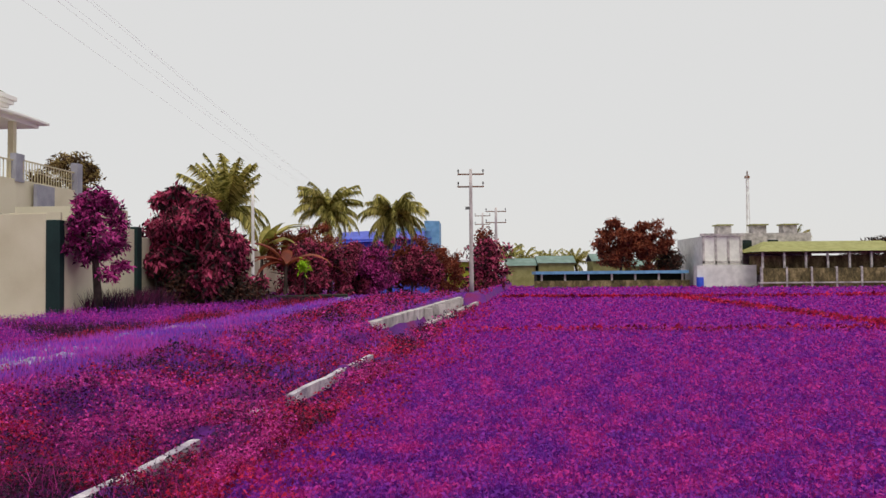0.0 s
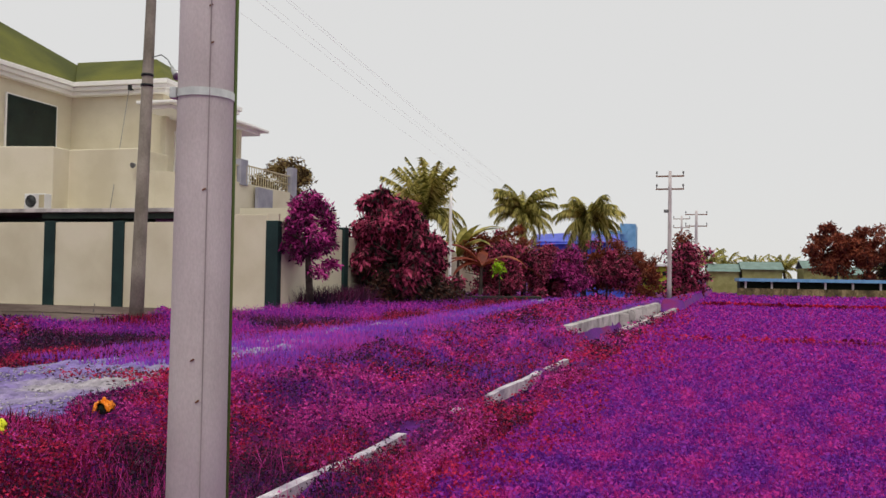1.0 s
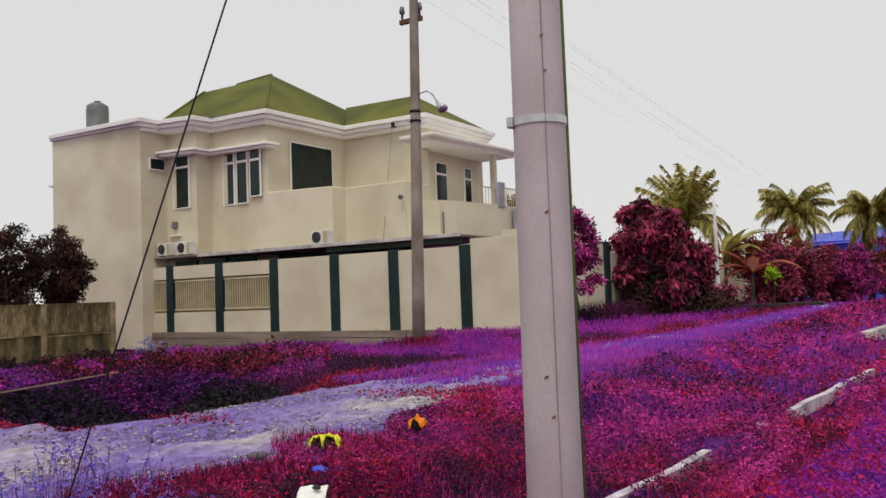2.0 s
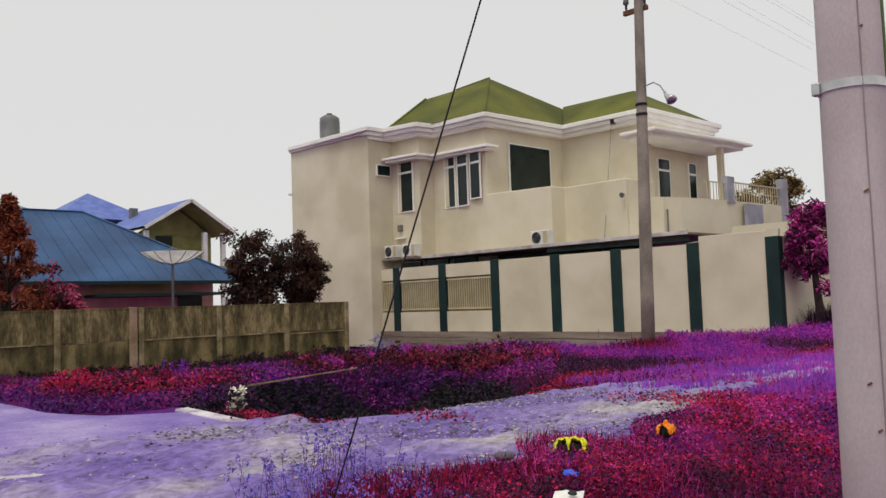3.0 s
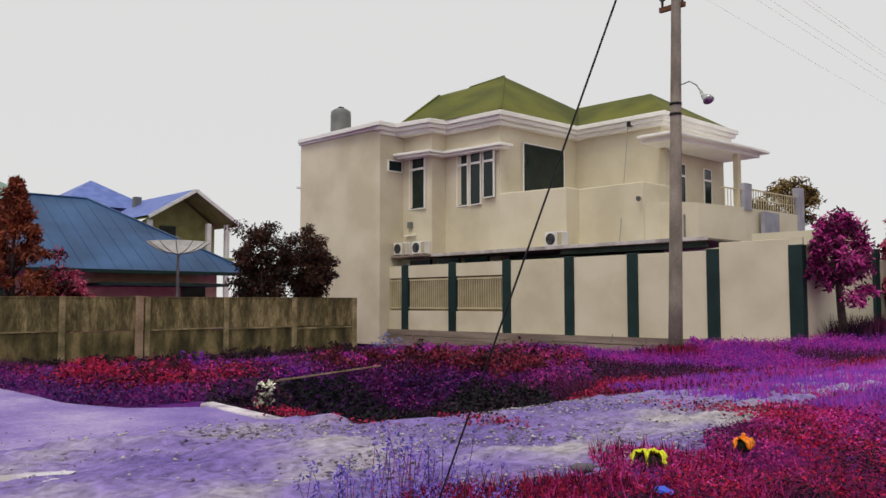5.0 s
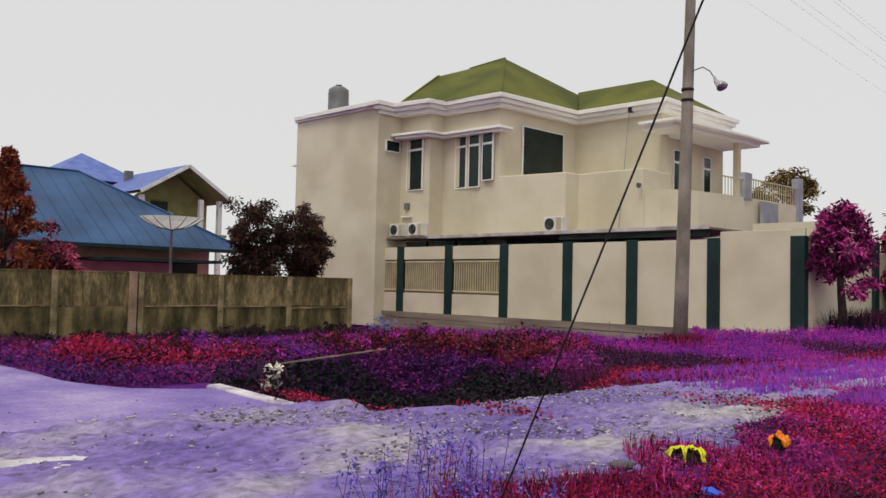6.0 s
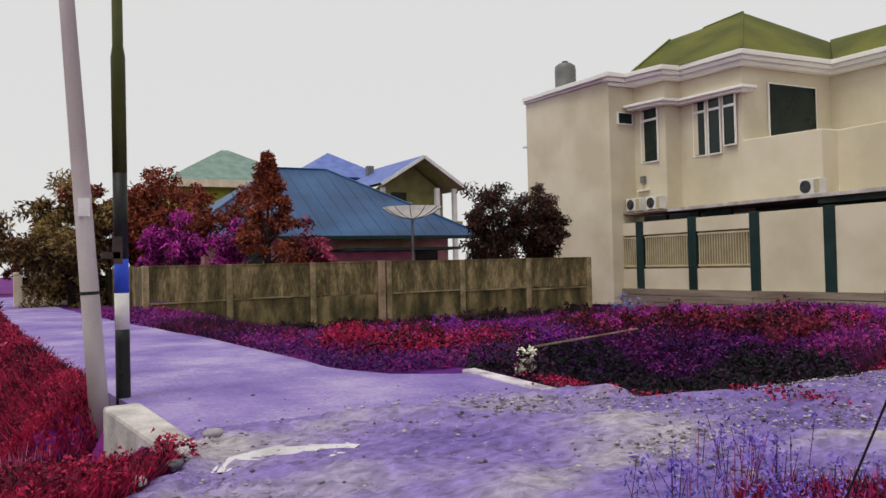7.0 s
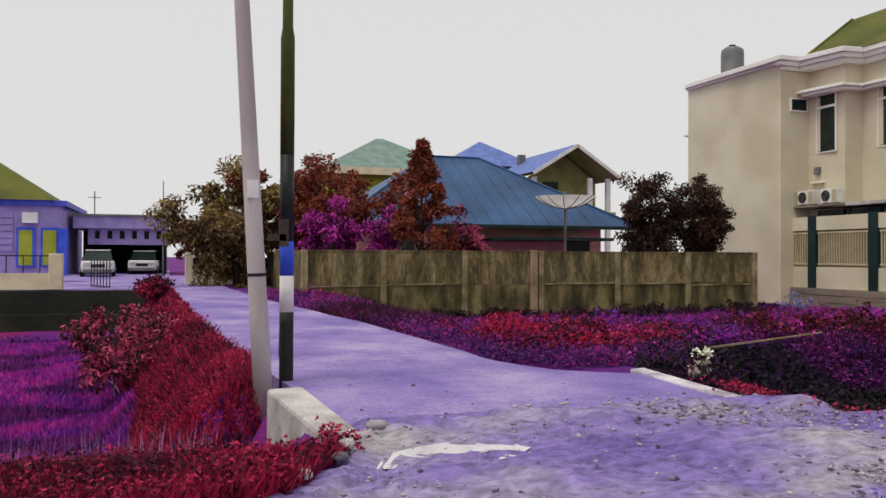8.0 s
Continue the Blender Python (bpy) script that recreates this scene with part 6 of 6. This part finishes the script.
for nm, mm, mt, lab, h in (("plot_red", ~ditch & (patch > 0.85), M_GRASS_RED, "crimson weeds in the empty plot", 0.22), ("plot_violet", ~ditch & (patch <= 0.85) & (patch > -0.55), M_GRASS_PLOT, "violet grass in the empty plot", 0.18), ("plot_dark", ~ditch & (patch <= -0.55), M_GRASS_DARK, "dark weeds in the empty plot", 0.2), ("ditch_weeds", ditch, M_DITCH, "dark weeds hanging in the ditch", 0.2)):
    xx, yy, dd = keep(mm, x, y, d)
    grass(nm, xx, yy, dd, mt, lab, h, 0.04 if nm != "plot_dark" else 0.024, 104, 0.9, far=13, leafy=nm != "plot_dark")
x, y, d = scatter(110000, 6.5, 36, 38, 86, 1.2, seed=105)
m = (x < -8.2) & (x > -26.9) & (y < 23) & (y > 4.4) & ~on_lane(x, y) & ~((x > -10.05) & (y < 5.05))
m &= ((x + 9.6) / 2.0) ** 4 + ((y - 6.95 + 0.35 * (x + 9.6)) / 2.2) ** 4 > 1.6
m &= ~((x > -8.6) & (y < 8.6))
x, y, d = keep(m, x, y, d)
grass("plot_leaves", x, y, d, M_GRASS_BANK, "leafy magenta weeds in the empty plot", 0.16, 0.042, 106, 0.8, far=13, leafy=True)
r = np.random.default_rng(152)
x, y = r.uniform(-12.2, -7.4, 60000), r.uniform(5.02, 11.0, 60000)
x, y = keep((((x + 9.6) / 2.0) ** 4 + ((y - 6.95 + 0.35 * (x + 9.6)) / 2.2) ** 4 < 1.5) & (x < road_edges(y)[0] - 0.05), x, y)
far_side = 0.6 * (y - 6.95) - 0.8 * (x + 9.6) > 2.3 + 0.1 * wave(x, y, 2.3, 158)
fx_, fy_ = keep(far_side, x, y)
grass("pit_slope_weeds", fx_, fy_, np.full(len(fx_), 8.0), M_GRASS_PLOT, "violet weeds hanging down the pit's far side", 0.2, 0.05, 159, 0.8, leafy=True)
# The pit's deep part gets leaves with its shade in the colour.
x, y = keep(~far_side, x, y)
grass("pit_weeds", x, y, np.full(len(x), 8.0), M_DITCH, "dense green weeds lining the pit, blackened for its shade", 0.14, 0.05, 153, 0.8, leafy=True)
# leafy clumps standing above the grass of the plot
def weed_clumps(name, spots, mat, label, leaf, seed, per=260):
    rg = np.random.default_rng(seed)
    out = []
    for cx, cy, rad, hh in spots:
        k = int(per * (rad / 0.4) ** 1.5)
        p = clumped(rg, k, (0, 0, 0), (rad, rad, hh * 0.55), 14, 0.11, -0.5)
        p[:, 2] = np.maximum(p[:, 2] + hh * 0.5, 0.02)
        out.append(p + np.array([cx, cy, float(ground_z(cx, cy))]))
    me = leaf_mesh(name, np.concatenate(out), leaf, mat, rg, 0.1, 0.4)
    return tagged(new(name, me), label, "weeds", kind="stuff")


def spread_spots(seed, count, xr, yr, rad, high, ok):
    rg = np.random.default_rng(seed)
    got = []
    while len(got) < count:
        cx, cy = rg.uniform(*xr), rg.uniform(*yr)
        if ok(cx, cy):
            got.append((cx, cy, rg.uniform(*rad), rg.uniform(*high)))
    return got


def in_plot(cx, cy):
    one = np.array([cx]), np.array([cy])
    pit_here = ((cx + 9.6) / 2.2) ** 4 + ((cy - 6.95 + 0.35 * (cx + 9.6)) / 2.4) ** 4 < 1.6
    return not (on_lane(*one)[0] or track(*one)[0] or pit_here or (cx > -10.2 and cy < 5.2))


weed_clumps("red_weed_clumps", spread_spots(161, 26, (-14.0, -10.5), (3.9, 7.2), (0.2, 0.42), (0.18, 0.38), lambda a, b: in_plot(a, b) and b < 4.4 + 0.6 * (-10.2 - a)), M_GRASS_RED, "bright crimson leafy weeds along the lane's edge", 0.075, 162)
weed_clumps("brown_weed_clumps", spread_spots(163, 85, (-22, -11.5), (5.5, 15), (0.3, 0.65), (0.12, 0.3), in_plot), M_WEED_BROWN, "dark crimson tangled weeds in the empty plot", 0.085, 164)
weed_clumps("violet_weed_clumps", spread_spots(165, 130, (-24, -11), (4.2, 20), (0.25, 0.6), (0.12, 0.32), in_plot), M_GRASS_VIOLET, "violet leafy weeds in the empty plot", 0.08, 166)
weed_clumps("wall_foot_weeds", spread_spots(167, 70, (-26.7, -25.2), (4.6, 20.5), (0.3, 0.6), (0.2, 0.5), in_plot), M_WEED_BLACK, "blackish weeds along the foot of the stained wall", 0.1, 168)
weed_clumps("pit_edge_weeds", spread_spots(169, 40, (-12.6, -9.4), (7.8, 10.8), (0.25, 0.5), (0.2, 0.45), in_plot), M_WEED_BROWN, "dark crimson weeds leaning over the pit's edge", 0.075, 170)
weed_clumps("verge_weed_clumps", spread_spots(171, 110, (-24, -10.5), (15, 22.4), (0.25, 0.55), (0.08, 0.2), in_plot), M_GRASS_DARK, "dark purple weeds below the boundary wall", 0.09, 172)
# the sunken plot and its banks
x, y, d = scatter(300000, 3.6, 32, 68, 112, 1.25, centre=(-2.4, 0.2), seed=110)
lo = np.interp(-x, [6.9, 7.6, 9.5, 11, 13, 16, 20, 25, 30, 36], [1.4, 1.15, 0.8, 0.98, 0.78, 0.62, 0.46, 0.3, 0.14, 0.0])
m = (y < lo) & (x > -31.8) & ~track(x, y) & ~((x > -9.75) & (x < -7.1) & (y > 0.5))
x, y, d, lo = keep(m, x, y, d, lo)
slope = (y > lo - 1.15 - 0.35 * wave(x, y, 0.8, 111)) | ((x > -12.2 + 0.5 * wave(x, y, 0.9, 109)) & (x < -9.5))
ditch = (np.abs(x + 8.95) < 0.85)
roadside = x > -7.9
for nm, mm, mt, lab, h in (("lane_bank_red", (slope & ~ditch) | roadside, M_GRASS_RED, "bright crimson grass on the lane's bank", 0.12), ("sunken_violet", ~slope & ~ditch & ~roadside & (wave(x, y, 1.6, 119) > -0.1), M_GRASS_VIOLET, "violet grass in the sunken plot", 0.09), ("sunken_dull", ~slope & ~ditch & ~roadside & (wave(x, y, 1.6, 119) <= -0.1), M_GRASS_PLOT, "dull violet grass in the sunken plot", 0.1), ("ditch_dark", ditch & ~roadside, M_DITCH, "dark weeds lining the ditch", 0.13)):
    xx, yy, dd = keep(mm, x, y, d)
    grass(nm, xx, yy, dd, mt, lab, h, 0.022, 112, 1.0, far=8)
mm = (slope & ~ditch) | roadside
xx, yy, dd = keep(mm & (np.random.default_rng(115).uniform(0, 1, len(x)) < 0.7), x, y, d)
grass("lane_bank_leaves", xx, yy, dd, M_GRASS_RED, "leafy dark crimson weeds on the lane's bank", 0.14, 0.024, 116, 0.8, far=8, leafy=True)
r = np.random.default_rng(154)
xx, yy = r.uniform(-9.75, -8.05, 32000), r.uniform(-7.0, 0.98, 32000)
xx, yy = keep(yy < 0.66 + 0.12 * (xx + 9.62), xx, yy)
grass("ditch_lining", xx, yy, np.full(len(xx), 7.0), M_DITCH, "dense weeds lining the ditch, blackened for its shade", 0.12, 0.05, 155, 0.8, leafy=True)
x, y, d = keep((np.abs(x + 8.05) < 0.3) & (np.random.default_rng(113).uniform(0, 1, len(x)) < 0.2), x, y, d)
grass("seed_stalks", x, y, d, M_PALEGRASS, "pale pink seed stalks along the ditch", 0.32, 0.01, 114, 0.3)
# grass close round the path
r = np.random.default_rng(150)
x, y = r.uniform(-4.6, 14, 200000), r.uniform(-14, 9, 200000)
edge = field_x(y)
m = ~track(x, y) & ((y < 2.3) | (np.hypot(x + 0.8, y - 0.2) < 4.4) | (x > 0.6 * y - 0.9)) & ((np.abs(x - lip_x(y)) > 0.12) | (y < 2.0)) & ((y < 4.4) | (x > 0))
x, y, edge = keep(m, x, y, edge)
for nm, mm, mt, lab in (("near_field_grass", x > edge, M_GRASS_FIELD, "low magenta grass at the field's corner"), ("near_bank_foliage", x <= edge, M_GRASS_BANK, "leafy magenta ground cover below the pole")):
    xx, yy = keep(mm, x, y)
    grass(nm, xx, yy, np.full(len(xx), 6.0), mt, lab, 0.12, 0.055, 151, 0.6, leafy=True)
r = np.random.default_rng(156)
x, y = r.uniform(-8.25, -7.7, 1100), r.uniform(-4.5, 0.45, 1100)
grass("seed_heads", x, y, np.full(1100, 5.0), M_PALEGRASS, "pale violet seed stalks at the ditch's edge", 0.34, 0.012, 157, 0.25)
# weeds round the guy wire and on the near edge of the track
r = np.random.default_rng(120)
x, y = np.concatenate([-4.3 + r.normal(size=150) * 0.36, -3.9 + r.normal(size=60) * 0.2]), np.concatenate([3.05 + r.normal(size=150) * 0.28, 2.6 + r.normal(size=60) * 0.18])
hh = r.uniform(0.1, 0.36, 210)
lx, ly = r.normal(size=210) * 0.05, r.normal(size=210) * 0.05
gz = ground_z(x, y)
w = 0.0035
sv = np.stack([np.stack([x - w, y, gz], -1), np.stack([x + w, y, gz], -1), np.stack([x + lx + w * 0.6, y + ly, gz + hh], -1), np.stack([x + lx - w * 0.6, y + ly, gz + hh], -1)], 1).reshape(-1, 3)
tagged(new("weed_stalks", raw_mesh("weed_stalks", sv, np.arange(840).reshape(-1, 4), M_WEED_BROWN)), "thin dark stalks of the tall weeds", "weeds", kind="stuff")
heads = np.concatenate([np.stack([x + lx, y + ly, gz + hh], -1)[:, None] + r.normal(size=(210, 12, 3)) * np.array([0.012, 0.012, 0.022]), np.stack([x + lx * 0.6, y + ly * 0.6, gz + hh * 0.6], -1)[:, None] + r.normal(size=(210, 3, 3)) * np.array([0.025, 0.025, 0.035])], 1).reshape(-1, 3)
tagged(new("blue_weed_tufts", leaf_mesh("blue_weed_tufts", heads, 0.026, M_WEED, np.random.default_rng(122), -0.6, 0.4)), "blue violet tufted heads of the tall weeds", "weeds", kind="stuff")
x, y, d = scatter(60000, 2.2, 7, 20, 75, 1.3, seed=123)
m = (x > -4.9 + 0.3 * wave(x, y, 2.0, 124)) & (x < -3.2) & ~track(x, y) & clear(x, y)
x, y, d = keep(m, x, y, d)
grass("track_edge_red", x, y, d, M_GRASS_RED, "crimson grass on the near edge of the track", 0.13, 0.013, 125, 0.7)
# tufts on the track
pts = []
r = np.random.default_rng(126)
for cx, cy, n, s in ((-7.8, 4.95, 700, 0.2), (-6.5, 5.75, 350, 0.2), (-5.2, 8.2, 800, 0.35), (-5.9, 10.2, 1200, 0.5), (-8.3, 4.85, 500, 0.15), (-7.4, 1.08, 220, 0.1)):
    pts.append(np.stack([cx + r.normal(size=n) * s * 1.6, cy + r.normal(size=n) * s * 0.7], -1))
pts = np.concatenate(pts)
grass("track_tufts", pts[:, 0], pts[:, 1], np.full(len(pts), 7.0), M_GRASS_RED, "small crimson tufts on the dirt track", 0.06, 0.03, 127, 0.8, 0.03, leafy=True)

# ---------------------------------------------------------------- stones, puddle and litter
r = np.random.default_rng(130)
n = 20000
sy = r.uniform(0.2, 13, n)
l, rr2 = road_edges(sy)
sx = l + (rr2 - l) * r.uniform(-0.02, 1.05, n)
k = n - 60
sx[k:], sy[k:] = r.uniform(-10.3, -7.8, 60), r.uniform(1.35, 4.4, 60)
size = 0.004 + 0.018 * r.uniform(0, 1, n) ** 6
late = (np.arange(n) < n - 60) & (np.arange(n) % 3 > 0)
sy[late] = 3.5 + 8.5 * ((sy[late] - 0.2) / 12.8) ** 1.3
l, rr2 = road_edges(sy)
sx = np.where(late, l + (rr2 - l) * r.uniform(0.05, 0.98, n), sx)
octa = np.array([(1, 0, 0), (0, 1, 0), (-1, 0, 0), (0, -1, 0), (0, 0, 0.45), (0, 0, -0.45)])
of = np.array([(0, 1, 4), (1, 2, 4), (2, 3, 4), (3, 0, 4), (1, 0, 5), (2, 1, 5), (3, 2, 5), (0, 3, 5)])
sv = octa[None] * r.uniform(0.6, 1.4, (n, 6, 1)) * size[:, None, None] * r.uniform(0.7, 1.6, (n, 1, 3))
an = r.uniform(0, 6.28, n)
ca, sa = np.cos(an)[:, None], np.sin(an)[:, None]
sv = np.stack([sv[..., 0] * ca - sv[..., 1] * sa, sv[..., 0] * sa + sv[..., 1] * ca, sv[..., 2]], -1)
size_z = np.where(np.arange(n) < n - 60, 0.035, 0.008)
sv += np.stack([sx, sy, ground_z(sx, sy) * (np.arange(n) < n - 60) + size_z], -1)[:, None]
tagged(new("gravel", raw_mesh("gravel", sv.reshape(-1, 3), (np.arange(n)[:, None, None] * 6 + of[None]).reshape(-1, 3), M_STONE)), "loose pale stones scattered on the track", "gravel", kind="stuff")


def blob(r, radii, n=10, rough=0.18):
    """A lumpy closed shape."""
    m = MB()
    ring = [[None] * n for _ in range(n // 2 + 1)]
    for i in range(n // 2 + 1):
        th = math.pi * i / (n // 2)
        for k in range(n):
            ph = 2 * math.pi * k / n
            s = 1 + r.uniform(-rough, rough)
            if i in (0, n // 2):
                s = 1
            ring[i][k] = (radii[0] * math.sin(th) * math.cos(ph) * s, radii[1] * math.sin(th) * math.sin(ph) * s, radii[2] * math.cos(th) * s)
    for i in range(n // 2):
        for k in range(n):
            m.quad(ring[i][k], ring[i + 1][k], ring[i + 1][(k + 1) % n], ring[i][(k + 1) % n])
    return m


for k, (x, y, s) in enumerate(((-7.2, 1.1, 0.08), (-7.7, 1.4, 0.08), (-6.9, 1.0, 0.07), (-4.5, 4.6, 0.09), (-3.9, 5.0, 0.08), (-3.7, 6.1, 0.09), (-3.5, 4.6, 0.07), (-6.6, 0.75, 0.08))):
    st = single("stone", blob(r, (s, s * 0.7, s * 0.4)), M_STONE, "rounded pale stone lying beside the track", "stone", group="stones by the track", smooth=True)
    st.location = (x, y, float(ground_z(x, y)) + 0.04 + s * 0.12)
    st.rotation_euler = (0, 0, k * 1.3)
pud = MB()
pud.quad(*[(-7.1 + 0.27 * (1 + 0.12 * math.sin(3 * t)) * math.cos(t) - 0.14 * math.sin(t), 1.75 + 0.62 * (1 + 0.1 * math.sin(4 * t + 1)) * math.sin(t), -0.02) for t in np.linspace(0, 6.283, 40)[:-1]])
single("puddle", pud, M_PUDDLE, "shallow muddy puddle, colour whitened to boost the sky's reflection", "puddle", "structure")



def crumpled(seed, wide, deep, high, splits):
    """A creased plastic skin lying on the ground, open at the front between its hanging folds."""
    rg = np.random.default_rng(seed)
    nu, nv = 31, 15
    jit = rg.normal(size=(nu, nv, 3)) * 0.006
    m, g = MB(), []
    for i in range(nu):
        u = -1 + 2 * i / (nu - 1)
        hang = max(math.exp(-((u - c) / w) ** 2) for c, w in splits)
        row = []
        for k in range(nv):
            th = math.pi * (1.0 - (0.62 + 0.4 * hang) * k / (nv - 1))
            crease = 1 + 0.045 * math.sin(11 * u + 2.3 * k / nv + seed) + 0.03 * math.sin(23 * u - k)
            end = (1 - 0.45 * abs(u) ** 5)
            row.append((wide * u * (1 + 0.05 * math.sin(k * 1.7)) + jit[i, k, 0], -deep * math.cos(th) * crease + jit[i, k, 1], high * max(0.0, math.sin(th)) * end * crease + jit[i, k, 2]))
        g.append(row)
    for i in range(nu - 1):
        for k in range(nv - 1):
            m.quad(g[i][k], g[i + 1][k], g[i + 1][k + 1], g[i][k + 1])
    return m


def litter_bag(name, label, mat, at, turn, size, splits, seed, knot=False):
    ob = thing(name, label, "litter", at=at)
    ob.rotation_euler = (0, 0, turn)
    sk = part("skin", crumpled(seed, *size, splits), mat, ob, smooth=True)
    th = sk.modifiers.new("thickness", "SOLIDIFY")
    th.thickness = 0.004
    part("hollow", blob(np.random.default_rng(seed), (size[0] * 0.85, size[1] * 0.6, size[2] * 0.62), 12, 0.12), M_DARKIN, ob, "dark inside of the bag").location = (0, 0.01, 0.02)
    if knot:
        part("knot", blob(np.random.default_rng(seed + 1), (0.022, 0.02, 0.035), 8, 0.25), mat, ob, "twisted knot").location = (0, 0, size[2] * 1.05)
    return ob


litter_bag("plastic_bag", "crumpled yellow plastic bag with dark openings", M_YELLOW, (-4.44, 5.3, -0.02), 0.6, (0.125, 0.08, 0.11), ((-1.0, 0.14), (-0.1, 0.1), (0.95, 0.2)), 3)
litter_bag("orange_bag", "small torn orange plastic bag in the grass", M_ORANGE, (-4.27, 6.4, -0.01), 0.5, (0.078, 0.06, 0.085), ((-1.0, 0.25), (0.5, 0.45)), 5, True)
wb = thing("white_wrapper", "flattened white wrapper with dark print", "litter", at=(-3.4, 3.95, 0.02))
wb.scale = (0.5, 0.5, 0.55)
wb.rotation_euler = (0.45, 0.0, 0.5)
wm = MB()
for i in range(5):
    for k in range(4):
        pz = lambda a, b: (a * 0.07 - 0.17, b * 0.07 - 0.14, 0.014 * math.sin(a * 2.1 + b) + 0.01 * math.cos(b * 2.7))
        wm.quad(pz(i, k), pz(i + 1, k), pz(i + 1, k + 1), pz(i, k + 1))
sh_ = part("sheet", wm, M_WHITE, wb, smooth=True)
so = sh_.modifiers.new("thickness", "SOLIDIFY")
so.thickness = 0.006
part("print", blob(r, (0.06, 0.04, 0.012), 10, 0.2), M_BLACK, wb, "dark printed patch").location = (0.06, 0.03, 0.05)
for x, y, s in ((-3.85, 4.55, 0.07), (-8.05, -0.05, 0.09)):
    pc = single("purple_scrap", blob(r, (s, s * 0.6, s * 0.3), 10, 0.35), M_BLUE, "crumpled violet blue plastic scrap", "litter", group="plastic scraps")
    pc.location = (x, y, float(ground_z(x, y)) + 0.12)
bs = thing("white_flower_clump", "clump of white blossoms beside the kerb", "plant", at=(-9.75, 5.35, -0.3))
part("stem", MB().tube([(0, 0, 0), (0.02, 0, 0.45)], 0.03, 6), M_TRUNK, bs)
fl = new("blossoms", leaf_mesh("blossoms", np.array([0, 0, 0.36]) + clumped(np.random.default_rng(140), 700, (0, 0, 0), (0.1, 0.1, 0.13), 14, 0.05), 0.045, M_WHITEBLOOM, np.random.default_rng(141), 0.0, 0.8))
fl.parent = bs
bb = new("leaves", leaf_mesh("leaves", np.array([0, 0, 0.3]) + np.random.default_rng(142).normal(size=(200, 3)) * 0.12, 0.1, M_GRASS_DARK, np.random.default_rng(143)))
bb.parent = bs
gb = thing("blue_grey_shrub", "pale blue grey shrub below the boundary wall", "shrub", at=(-24.4, 19.4, -0.85))
part("stem", MB().tube([(0, 0, 0), (0.05, 0, 0.6)], 0.02, 6), M_TRUNK, gb)
gl = new("leaves", leaf_mesh("leaves", np.array([0, 0, 0.6]) + clumped(np.random.default_rng(144), 380, (0, 0, 0), (0.6, 0.45, 0.3), 14, 0.12), 0.09, M_BLUEGREY, np.random.default_rng(145)))
gl.parent = gb
